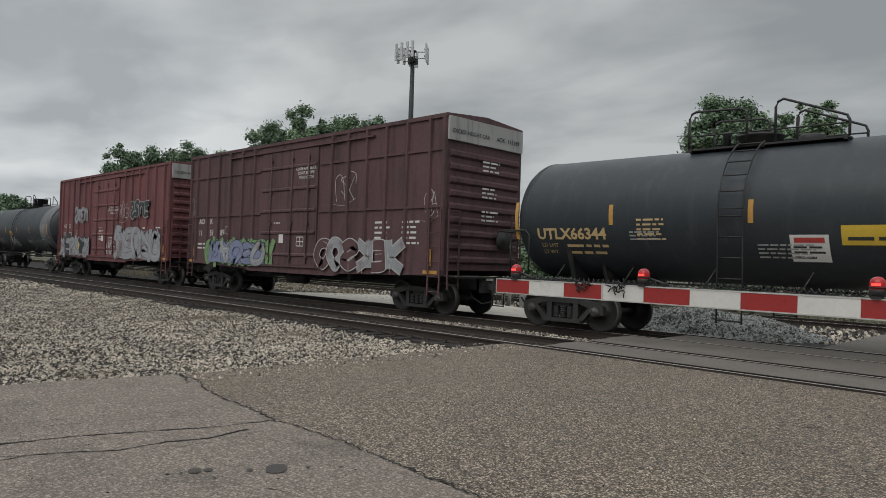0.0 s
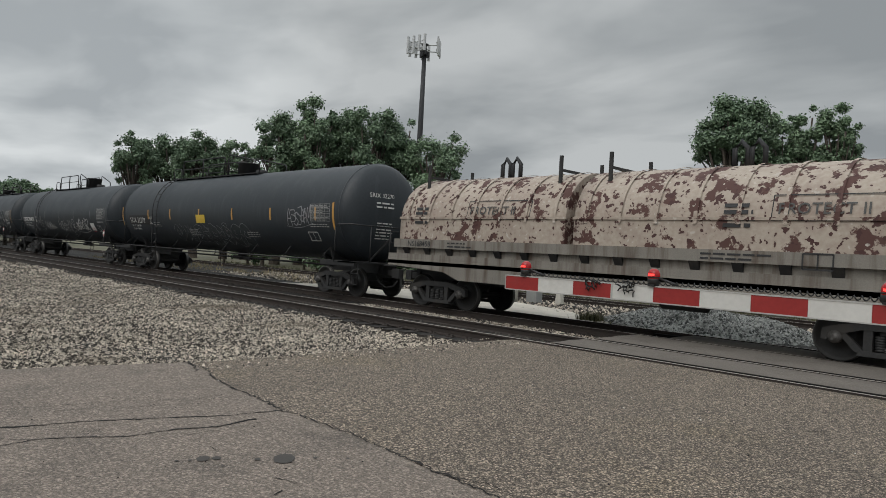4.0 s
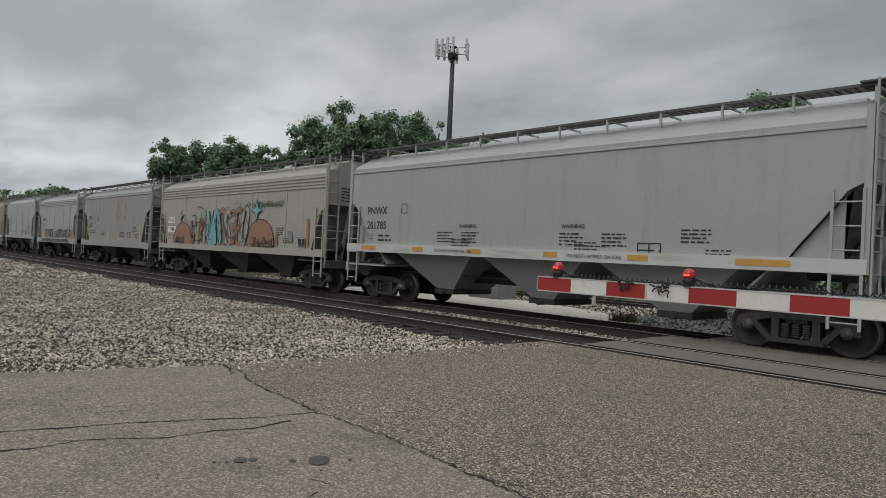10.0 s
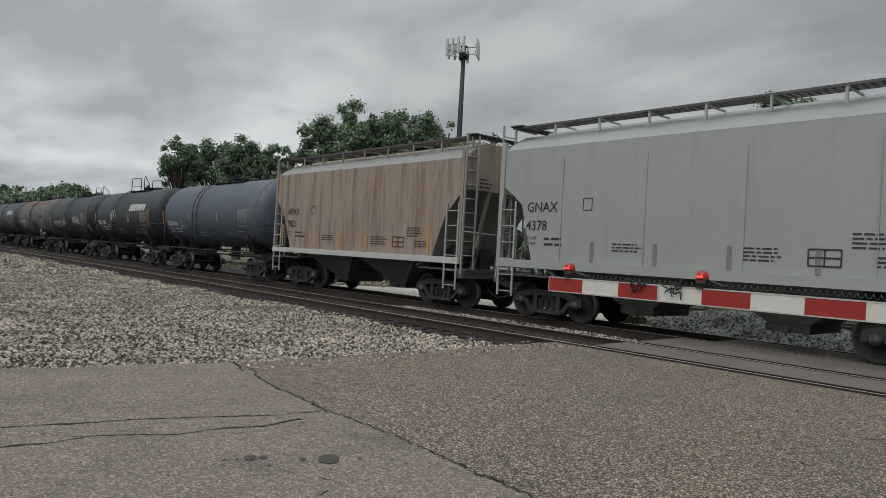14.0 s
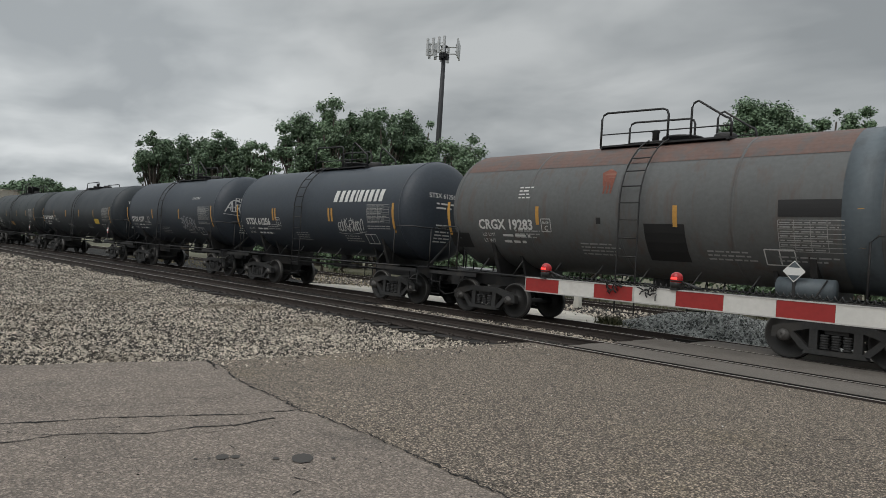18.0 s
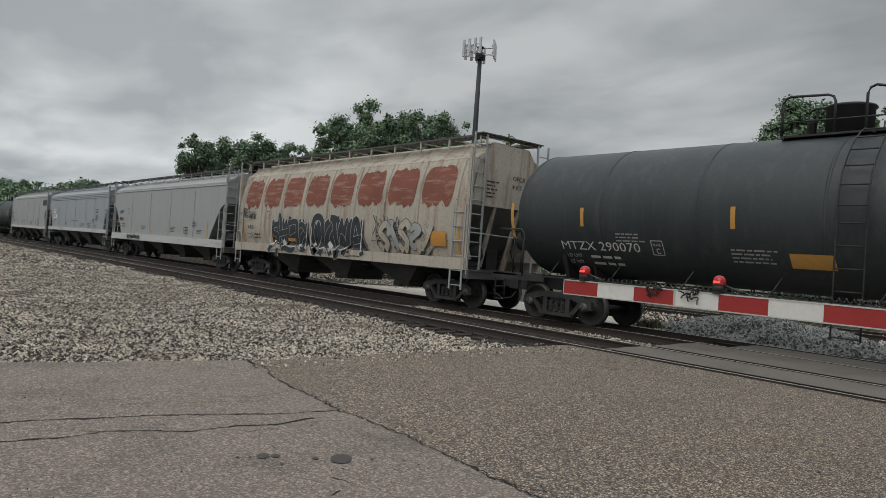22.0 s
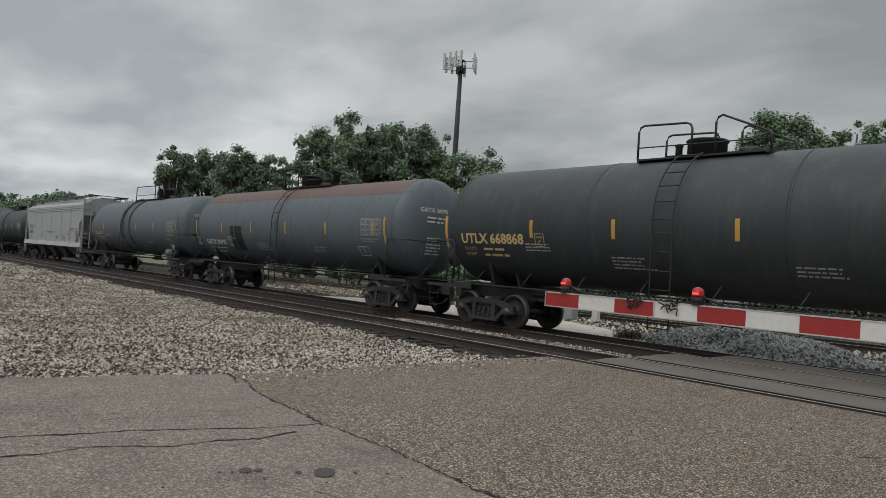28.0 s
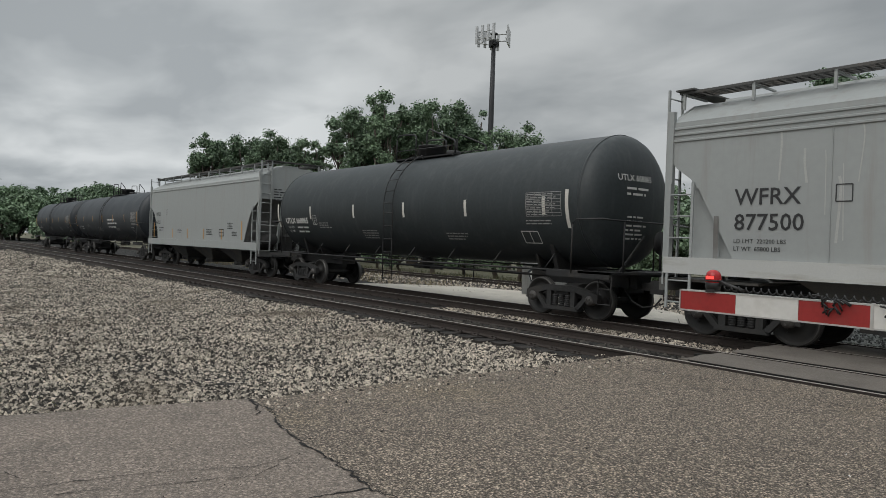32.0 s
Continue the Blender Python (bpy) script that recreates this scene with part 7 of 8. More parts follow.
c, sf, h = place(hopper_car(12.37, "white covered hopper with smooth sides", M["hop_white"], ("GNAX", "4378"), bays=2, posts=(-3.4, -1.1, 1.1, 3.4), corr=0, seed=7, mark_x=0.95, stripes="hop_shade", eave=4.3, sill_z=(1.3, 1.5), inset=1.3), -231.49, 0)
c, sf, h = place(hopper_car(12.31, "tan covered hopper with brown rust streaks", M["hop_tan"], ("APAX", "7023"), roof_mat=M["hop_mid"], bays=2, corr=0, seed=8, mark_x=1.0, eave=4.25, sill=M["sill_white"], ladder_mat=M["hop_grey"], cut=(3.4, 0.75, 2.6, 1.25), sill_z=(1.28, 1.46)), -243.8, 0)
c, sf, h = place(tank_car(12.76, "slate blue tank car with black crown railing", M["tank_blue"], "STSX 4336", plat=(-1.2, 2.0), ladder=-0.9, dome=0.6, seed=9, dome_tall=0.1, head=M["tank_grey"], letter="letter_white", size=0.26, inset=1.35), -256.57, 0)
c, sf, h = place(tank_car(12.55, "black tank car with white brand lettering blocks", M["tank_black"], "STSX 3391", plat=(-1.2, 2.0), ladder=-0.9, dome=0.6, seed=10, dome_tall=0.1, double=True, inset=1.35), -269.12, 0)
TATE = (0.62, 0.55, 0.5, 0.55, 0.3, 0.55, 0.45, 0.55, 0.45, 0.55)


def brand_blocks(car, x, z, hgt, surf, wide=1.5):
    """A brand name as plain slanted blocks."""
    for i, w in enumerate(TATE):
        s = Shape()
        a = w * hgt * 0.8 * wide
        for q in range(4):
            u, v = q / 4, (q + 1) / 4
            k = s.add([surf(x + a * 0.2 * u, z + hgt * u, 0.012), surf(x + a * (0.75 + 0.2 * u), z + hgt * u, 0.012), surf(x + a * (0.75 + 0.2 * v), z + hgt * v, 0.012), surf(x + a * 0.2 * v, z + hgt * v, 0.012)])
            s.face(k, k + 1, k + 2, k + 3)
        x += a * 1.18
        part("brand_block", s, M["letter_white"], car)


brand_blocks(c, 1.52, 3.06, 0.38, sf)
scribble(c, -2.0, -1.0, 2.6, 3.1, M[W], sf, 101, 0.014)
c, sf, h = place(tank_car(12.73, "black tank car with stencilled capacity table and spray tags", M["tank_black"], "PRGX 10715", mark_x=1.36, table=3.45, wide=1.25, plat=(-1.08, 2.25), ladder=0.2, dome=0.2, loads=("LD LMT  221300 LB  100350 KG", "LT WT  64700 LB  29350 KG"), seed=11, dome_tall=0.06, inset=1.35, size=0.3), -281.84, 0)
panel(c, 3.32, 4.97, 1.94, 3.23, M["tank_black_b"], sf, "faded_panel", 0.005)
scribble(c, -1.98, -0.75, 2.12, 2.59, M[W], sf, 111, 0.012)
scribble(c, 1.34, 3.2, 2.3, 2.68, M[W], sf, 112, 0.014)
scribble(c, 5.0, 5.45, 1.75, 2.22, M[W], sf, 113, 0.012)
c, sf, h = place(tank_car(12.63, "faded grey tank car with rust stains and black patches", M["tank_rust"], "CRGX 19283", wide=0.98, plat=(-1.2, 2.0), ladder=0.35, dome=0.6, mark_x=1.42, mark_z=2.3, table=3.4, table_z=2.02, seed=12, dome_tall=0.06, top=M["tank_rust_top"], res=True, head=M["tank_grey"], inset=1.35, rings=3), -294.48, 0)
panel(c, 0.62, 1.55, 1.72, 2.48, M["repaint_black"], sf, "black_patch", 0.008)
panel(c, 3.4, 4.52, 2.64, 2.95, M["repaint_black"], sf, "black_patch", 0.008)
panel(c, -5.45, -4.7, 1.8, 2.18, M["repaint_black"], sf, "black_patch", 0.008)
panel(c, -0.58, -0.46, 2.46, 2.60, M["repaint_black"], sf, "black_patch", 0.008)
bars(c, -2.9, 3.32, 0.45, 4, 0.085, M["letter_white"], sf, 128)
blotch = Shape()
for q in range(9):
    ribbon(blotch, smooth_path([(-0.55 + 0.04 * q, 3.72 - 0.02 * abs(q - 4)), (-0.50 + 0.035 * q, 3.5), (-0.45 + 0.03 * q + 0.03 * math.sin(q * 2.2), 3.32 - 0.09 * (q % 3))], 4), 0.024, sf, 0.008 + 0.0003 * q)
part("rust_stain", blotch, M["rust_red"], c, "orange-red rust stain")
placard(c, 3.7, 1.65, sf, "tank_grey")
c, sf, h = place(tank_car(12.49, "dark navy tank car with white brand lettering blocks", M["tank_navy"], "STSX 61256", mark_x=1.0, plat=(-1.2, 2.0), ladder=-0.5, dome=0.6, table=3.4, seed=13, dome_tall=0.1, double=True, inset=1.35), -306.96, 0)
brand_blocks(c, 1.52, 3.06, 0.38, sf)
scribble(c, 1.75, 3.1, 2.1, 2.45, M[W], sf, 121, 0.011)
c, sf, h = place(tank_car(12.67, "black tank car with a white graffiti tag on its end", M["tank_navy"], "STSX 4177", plat=(-1.2, 2.0), ladder=-0.6, dome=0.6, seed=14, dome_tall=0.1, inset=1.35), -319.63, 0)
scribble(c, 1.5, 3.0, 1.95, 2.45, M["spray_silver"], sf, 131, 0.014)
lettering(c, "CORN SYRUP", h - 3.0, 3.30, 0.13, M["letter_white"], sf)
scribble(c, -1.2, 0.5, 2.75, 3.25, M[W], lambda y, z, o: (h - 0.62 + 0.62 * math.sqrt(max(0.0, 1 - (math.hypot(y, z - 2.87) / 1.56) ** 2)) + o + 0.03, y, z), 132, 0.016)
c, sf, h = place(tank_car(17.11, "black tank car with yellow notice and hazard placards", M["tank_black"], "TCBX 280079", mark_x=0.4, wide=1.36, plat=(-0.9, 1.5), ladder=0.26, dome=-0.1, seed=15, size=0.32, dome_tall=0.05, rail_h=0.16), -336.74, 0)
panel(c, 3.97, 4.76, 2.05, 2.33, M["placard_yellow"], sf, "yellow_notice", 0.010)
placard(c, 6.27, 1.7, sf)
c, sf, h = place(tank_car(17.65, "faded black tank car with plain crown dome", M["tank_black_b"], "MTZX 290070", dome_tall=0.5, wide=1.36, plat=(-1.29, 2.1), ladder=0.5, dome=-0.25, seed=16, size=0.28, mark_x=1.8, mark_z=1.88, stripes=[-7.73, -5.44, -1.7, 1.9, 5.0, 7.2], rings=5), -354.39, 0)
panel(c, -0.66, 0.14, 1.72, 1.99, M["refl_orange"], sf, "orange_notice", 0.010)
placard(c, 5.7, 1.6, sf, number="1301")
c, sf, h = place(hopper_car(16.91, "cream covered hopper with red rust patches and black graffiti", M["hop_rusty"], ("OFCX", "4 0 5"), ladder_mat=M["hop_white"], flat_end=True, bays=3, corr=0, ribs=9, round_side=True, seed=17, mark_x=1.1, eave=4.35, mark_size=0.27, mark_z=2.5, walk_mat=M["hop_dark"], stripes="refl_orange"), -371.3, 0)
for i in range(8):
    x0 = -h + 0.65 + (2 * h - 1.1) * i / 8
    x1 = x0 + (2 * h - 1.1) / 8 - 0.32
    s = Shape()
    n = 44
    bow = [abs(2 * j / n - 1) ** 11 for j in range(n + 1)]
    up = [(x0 + (x1 - x0) * j / n, 4.17 - 0.34 * bow[j] + 0.12 * noise.noise((i * 3.0 + j * 0.14, 0, 5)) + 0.06 * noise.noise((i * 5.0 + j * 0.7, 0, 9))) for j in range(n + 1)]
    dn = [(x0 + (x1 - x0) * j / n, 3.0 + 0.28 * bow[j] + 0.22 * noise.noise((i * 2.0 + j * 0.12, 4, 5)) + 0.10 * noise.noise((i * 7.0 + j * 0.8, 4, 2))) for j in range(n + 1)]
    rows_z = 8
    k = s.add([sf(a[0], a[1] + (b[1] - a[1]) * q / rows_z, 0.009) for q in range(rows_z + 1) for a, b in zip(up, dn)])
    for q in range(rows_z):
        for j in range(n):
            s.face(k + q * (n + 1) + j, k + q * (n + 1) + j + 1, k + (q + 1) * (n + 1) + j + 1, k + (q + 1) * (n + 1) + j)
    part("rust_patch", s, M["rust_red"], c)
S5 = lambda x, z, o: sf(x, z, o + 0.055)
S6 = lambda x, z, o: (x, -1.655 - o, z) if z < 1.47 else (x, sf(x, z, 0)[1] - 0.065 - o, z)
wild_piece(c, -h + 3.5, -h + 6.45, 1.14, 2.62, ["spray_black"], W, S6, 141, 4, 0.016, None)
wild_piece(c, -h + 6.8, -h + 10.2, 1.14, 2.66, ["spray_black"], W, S6, 142, 4, 0.018, None)
panel(c, -h + 4.9, -h + 5.5, 1.62, 1.74, M["refl_orange"], lambda x, z, o: S6(x, z, o + 0.03), "reflector_strip", 0.004)
scribble(c, -h + 10.8, -h + 12.6, 1.9, 2.5, M["spray_black"], lambda x, z, o: sf(x, z, o + 0.05), 143, 0.014)
bubble_piece(c, -h + 11.2, h - 1.6, 1.5, 2.45, ["hop_rusty", "hop_white"], "spray_black", S5, 144, 0.018, 5)
panel(c, h - 1.6, h - 0.9, 1.75, 2.2, M["spray_orange"], S5, "orange_patch", 0.004)
scribble(c, -h + 0.5, -h + 1.8, 2.5, 2.9, M["spray_black"], lambda x, z, o: sf(x, z, o + 0.05), 145, 0.011)

c, sf, h = place(hopper_car(19.74, "long light grey covered hopper with white sill", M["hop_grey"], ("CHVX", "889311"), cut=(3.2, 0.6, 3.0, 1.9), sill_z=(1.08, 1.46), bays=4, posts=(-5.2, -1.7, 1.7, 5.2), corr=1, seed=18, mark_x=1.4, sill=M["sill_white"], mark_size=0.3), -391.04, 0)
scribble(c, -h + 3.4, -h + 6.0, 1.16, 1.38, M["spray_black"], lambda x, z, o: (x, -1.648 - o, z), 151, 0.013)
c, sf, h = place(hopper_car(19.86, "long blue-grey covered hopper with white number panels", M["hop_blue"], ("TCMX", "475772"), cut=(3.3, 0.35, 2.84, 1.2), sill_z=(1.33, 1.58), mark_z=2.82, loads=("LD LMT  219100 LBS", "LT WT  67300 LBS"), bays=4, posts=(-5.6, -3.2, 0.0, 3.2, 5.6), corr=3, seed=19, mark_x=1.46, plate=True, sill=M["sill_white"], mark_size=0.34), -410.9, 0)
for i, words in enumerate(("CONSULT OWNER BEFORE", "REPAIRING HOPPER BODY")):
    lettering(c, words, -4.5, 1.47 - 0.11 * i, 0.09, M["letter_black"], lambda x, z, o: (x, -1.648 - o, z))
bars(c, 6.03, 2.95, 0.8, 3, 0.1, M["letter_black"], sf, 191)
bars(c, 6.05, 2.55, 0.75, 6, 0.075, M["letter_black"], sf, 192)
lettering(c, "DO NOT HAMMER ON SIDES OF CAR", -1.4, 2.08, 0.15, M["letter_black"], sf)
c, sf, h = place(hopper_car(19.33, "long white covered hopper with a large black emblem", M["hop_white"], ("GPLX", "74683"), flat_end=True, sill=M["sill_white"], sill_z=(1.28, 1.5), bays=4, posts=(-5.6, -3.0, 0.0, 3.0, 5.6), corr=1, seed=20, mark_x=0.5, eave=4.3, stripes="hop_dark", mark_size=0.26), -430.23, 0)
s = Shape()
for x, w in ((6.95, 0.40), (7.40, 0.40), (7.85, 0.40), (8.28, 0.40)):
    k = s.add([sf(x, 3.42, 0.012), sf(x + w, 3.42, 0.012), sf(x + w + 0.1, 3.95, 0.012), sf(x + 0.1, 3.95, 0.012)])
    s.face(k, k + 1, k + 2, k + 3)
part("emblem_blocks", s, M["letter_black"], c)
# flat black oval laid on the sheet for the shade inside the opening
s = Shape()
k = s.add([sf(h - 0.75 + 0.27 * math.cos(a), 2.55 + 0.42 * math.sin(a), 0.010) for a in [2 * math.pi * i / 20 for i in range(20)]])
s.face(*range(k, k + 20))
part("oval_opening", s, M["black_steel"], c)
lettering(c, "DO NOT HAMMER ON CAR", -2.9, 1.95, 0.17, M["letter_black"], sf)
c, sf, h = place(tank_car(16.55, "dull black tank car with amber lettering", M["tank_black_b"], "UTLX 668868", letter="letter_orange", plat=(-1.6, 1.5), ladder=-0.2, dome=-0.2, seed=21, size=0.36, rings=2), -446.78, 0)
c, sf, h = place(tank_car(17.72, "grey tank car rusting along its top with ring seams", M["tank_grey"], "GATX 36995", mark_z=1.92, mark_x=1.24, wide=1.35, plat=(-1.2, 2.3), ladder=0.15, dome=-0.1, seed=22, top=M["tank_rust_top"], rings=7, dome_tall=0.4, size=0.28), -464.5, 0)
panel(c, -4.1, -3.0, 1.7, 2.7, M["repaint_black"], sf, "black_patch", 0.008)
c, sf, h = place(tank_car(17.21, "smooth dark grey tank car with round crown dome", M["tank_grey"], "UTLX 210673", letter="letter_orange", mark_z=2.2, mark_x=1.07, dome_tall=0.5, plat=(-2.02, 2.58), ladder=-0.8, dome=1.2, seed=23, stripes=[-7.3, -4.45, -1.74, 1.19, 3.96, 7.2], table=5.84, rings=0, band=None, res=True, size=0.26), -481.72, 0)
for x in (-1.2, 0.08):
    s = Shape().lathe([(x - 0.06, 1.58), (x - 0.06, 1.64), (x + 0.06, 1.64), (x + 0.06, 1.58)], "x", 56, (0, 0, 2.83))
    part("tank_strap", s, M["tank_black_b"], c)
placard(c, 6.6, 1.65, sf, number="1170")
c, sf, h = place(hopper_car(18.85, "long pale grey covered hopper stained with white streaks", M["hop_grey"], ("WFRX", "877500"), cut=(3.44, 0.62, 3.0, 1.42), sill_z=(1.23, 1.55), gusset=M["hop_grey"], stripes="hop_shade", loads=("LD LMT  220200 LBS", "LT WT  65800 LBS"), bays=4, posts=(-5.6, -3.0, 0.0, 3.0, 5.6), corr=3, seed=24, mark_x=1.43, mark_size=0.42, mark_z=2.55, sill=M["sill_white"], slope_mat=M["hop_grey"]), -500.97, 0)
lettering(c, "DO NOT HAMMER ON SIDES OF CAR", -1.3, 2.2, 0.14, M["letter_black"], sf)
bars(c, 5.3, 2.5, 1.6, 3, 0.09, M["letter_black"], sf, 241)
panel(c, 7.28, 7.42, 1.62, 2.55, M["rust_orange"], sf, "reflector_strip", 0.014)
rq = random.Random(24)
for i in range(46):
    x, z, w = rq.uniform(-7.0, 7.0), rq.uniform(2.0, 3.9), rq.uniform(0.006, 0.022)
    s = Shape()
    ribbon(s, smooth_path([(x, z), (x + rq.uniform(-0.04, 0.04), z - 0.25), (x + rq.uniform(-0.06, 0.06), max(1.6, z - rq.uniform(0.4, 1.3)))], 4), w, sf, 0.006)
    part("white_streak", s, M["hop_streak"], c)
c, sf, h = place(tank_car(17.82, "black tank car with white reflector strips on its shell", M["tank_black_b"], "UTLX 668865", plat=(-1.1, 1.9), ladder=0.1, dome=0.0, seed=25, refl="refl_white", size=0.28, letter="letter_white"), -518.79, 0)
c, sf, h = place(hopper_car(16.54, "white covered hopper near the end of the train", M["hop_white"], ("WFCX", "462725"), cut=(3.3, 0.9, 2.75, 1.6), bays=3, corr=1, seed=26, mark_x=1.2, mark_size=0.26), -535.32, 0)
c, sf, h = place(tank_car(19.88, "black tank car with white stencilled blocks", M["tank_black"], "", plat=(-1.6, 1.6), ladder=-0.2, dome=-0.2, seed=27), -555.21, 0)
bars(c, 1.0, 2.5, 2.5, 3, 0.24, M["letter_white"], sf, 4)
c, sf, h = place(tank_car(18.63, "black tank car at the tail of the train", M["tank_black"], "", plat=(-1.6, 1.6), ladder=-0.2, dome=-0.2, seed=28), -573.83, 0)


# ---- the crossing gate ----
GY = 5.46
gate = thing("crossing_gate", None, None, "lowered red and white striped crossing gate arm with lamps", "crossing gate")
for i in range(25):
    s = Shape().prism([(GY - 0.022, 1.215), (GY + 0.022, 1.215), (GY + 0.022, 1.352), (GY - 0.022, 1.352)], -4.5 + 0.406 * i + 0.001, -4.5 + 0.406 * (i + 1) - 0.001, "x")
    part("stripe_panel", s, M["arm_red" if i % 2 == 0 else "arm_white"], gate)
s = Shape()
for z in (1.210, 1.347):
    s.box(-4.505, 5.65, GY - 0.026, GY + 0.026, z, z + 0.010)
s.box(-4.508, -4.5, GY - 0.026, GY + 0.026, 1.21, 1.357)
s.box(-3.285, -3.268, GY - 0.027, GY + 0.027, 1.208, 1.36)
part("arm_trim", s, M["arm_edge"], gate)
for i, x in enumerate((-4.27, -2.89, -1.16)):
    s = Shape()
    s.box(x - 0.03, x + 0.03, GY - 0.045, GY + 0.045, 1.352, 1.372)
    s.lathe([(1.366, 0.03), (1.372, 0.047), (1.395, 0.053), (1.412, 0.053), (1.418, 0.05)], "z", 18, (x, GY, 0))
    s.tube([(x + 0.05, GY, 1.42), (x + 0.13, GY, 1.40), (x + 0.22, GY, 1.375)], 0.012, 6)
    lamp = part("gate_lamp", s, M["lamp_housing"], gate)
    s = Shape().lathe([(1.412, 0.049), (1.43, 0.052), (1.465, 0.051), (1.487, 0.042), (1.500, 0.026), (1.505, 0.008)], "z", 20, (x, GY, 0))
    part("lamp_lens", s, M["lamp_red"], lamp)
    s = Shape().lathe([(1.424, 0.0535), (1.432, 0.0545), (1.435, 0.0535)], "z", 20, (x, GY, 0))
    part("lens_rim", s, M["lamp_housing"], lamp)
    s = Shape().prism([(x - 0.028, GY - 0.045), (x + 0.028, GY - 0.045), (x + 0.021, GY - 0.060), (x - 0.021, GY - 0.060)], 1.442, 1.460, "z")
    part("lamp_glow", s, M["lamp_lit"], lamp)
s = Shape()
coil = []
for i in range(1500):
    x = -4.2 + 9.6 * i / 1500
    slack = 0.5 + 0.5 * math.sin(x * 2.3)
    coil.append((x, GY + 0.02 * math.cos(i * 0.8), 1.378 + 0.012 * slack + 0.016 * math.sin(i * 0.8)))
s.tube(coil, 0.0055, 4)
part("coiled_cable", s, M["cable"], gate)
rg = random.Random(4)
for x in (-3.48, -3.12):
    s = Shape()
    for i in range(16):
        a = rg.uniform(0, 6.28)
        p = Vector((x + rg.uniform(-0.08, 0.08), GY - 0.035, 1.35 + rg.uniform(-0.05, 0.03)))
        q = p + Vector((0.055 * math.cos(a), -0.01, 0.055 * math.sin(a)))
        s.tube([p, (p + q) / 2 + Vector((0, -0.012, 0.006)), q], 0.006, 4)
    tagged(part("cable_tie", s, M["cable"], gate), kind="stuff")
s = Shape()
s.lathe([(-0.012, 0.2), (0.03, 0.2), (0.04, 0.065), (3.2, 0.06)], "z", 16, (6.1, GY, 0))
s.box(5.6, 6.5, GY - 0.16, GY + 0.16, 0.95, 1.6)
part("gate_mast", s, M["galv"], gate)

# ---- trackside things behind the train ----
cab = thing("signal_cabinet", Shape().box(-20.65, -18.9, 20.3, 21.3, -0.2, 1.02), M["old_galv"], "silver sheet-metal signal cabinet with a dark marking", "cabinet")
part("lid", Shape().prism([(20.22, 1.02), (21.38, 1.02), (21.38, 1.06), (20.8, 1.12), (20.22, 1.06)], -20.72, -18.83, "x"), M["old_galv"], cab)
s = Shape()
for x0, x1 in ((-20.6, -19.65), (-19.6, -18.95)):
    s.box(x0, x1, 20.275, 20.3, -0.05, 0.95)
part("door", s, M["old_galv"], cab)
part("handle", Shape().box(-19.72, -19.69, 20.25, 20.275, 0.4, 0.6), M["black_steel"], cab)
for grow, m, y in ((1.25, "spray_black", 20.272), (0.85, "spray_white", 20.268)):
    s = Shape()
    kk = s.add([(-20.05 + grow * 0.2 * math.cos(a) * (1 + 0.3 * math.sin(3 * a)), y, 0.62 + grow * 0.24 * math.sin(a) * (1 + 0.2 * math.cos(4 * a))) for a in [2 * math.pi * i / 24 for i in range(24)]])
    s.face(*range(kk, kk + 24))
    part("painted_mark", s, M[m], cab)
cab2 = thing("signal_cabinet", Shape().box(-17.55, -17.05, 22.3, 22.7, -0.2, 0.75), M["galv"], "small grey metal junction box on legs", "cabinet")
part("lid", Shape().box(-17.6, -17.0, 22.25, 22.75, 0.75, 0.79), M["galv"], cab2)
for x in (-18.05, -17.75):
    s = Shape().lathe([(-0.22, 0.075), (0.75, 0.075), (0.80, 0.06), (0.82, 0.01)], "z", 14, (x, 21.9, 0))
    thing("marker_post", s, M["marker_white"], "white plastic marker post in gravel", "post", "marker posts")
s = Shape().prism([(-16.35, -0.2), (-16.05, -0.2), (-16.13, 0.55), (-16.27, 0.55)], 22.6, 22.8)
thing("marker_post", s, M["marker_white"], "tapered pale marker post in gravel", "post", "marker posts")


def blades(name, count, x0, x1, y0, y1, tall, label, clump=False):
    r = np.random.default_rng(int(abs(x0 * 10)) + 3)
    v, f = [], []
    for i in range(count):
        x, y = (r.normal((x0 + x1) / 2, (x1 - x0) / 4), r.normal((y0 + y1) / 2, (y1 - y0) / 4)) if clump else (r.uniform(x0, x1), r.uniform(y0, y1))
        if not clump and noise.noise((x * 0.5, y * 0.5, 3.0)) < -0.05:
            continue
        h, a = tall * r.uniform(0.4, 1.2), r.uniform(0, 6.28)
        w = 0.012 + 0.012 * r.random()
        z = bed_height(x, y) - 0.02
        dx, dy = math.cos(a), math.sin(a)
        lx, ly = r.normal(0, 0.35) * h, r.normal(0, 0.35) * h
        k = len(v)
        v += [(x - dx * w, y - dy * w, z), (x + dx * w, y + dy * w, z), (x + lx, y + ly, z + h)]
        f.append((k, k + 1, k + 2))
    me = bpy.data.meshes.new(name)
    me.from_pydata(v, [], f)
    me.materials.append(M["dry_grass" if name == "dry_grass" else "grass"])
    tagged(new(name, me), label, "grass", kind="stuff")


blades("weeds", 500, -11.6, -10.8, 17.0, 17.6, 0.34, "green weeds at the edge of the path", True)
blades("dry_grass", 3600, -60, -24.5, 18.6, 23.5, 0.24, "dry yellow-green grass beside the yard track")
blades("verge_grass", 7000, -60, 6, 27.2, 32, 0.32, "rough green grass on the verge behind the tracks")
blades("verge_grass", 2600, -16, -9.2, 0.2, 3.4, 0.05, "sparse short grass at the edge of the gravel")

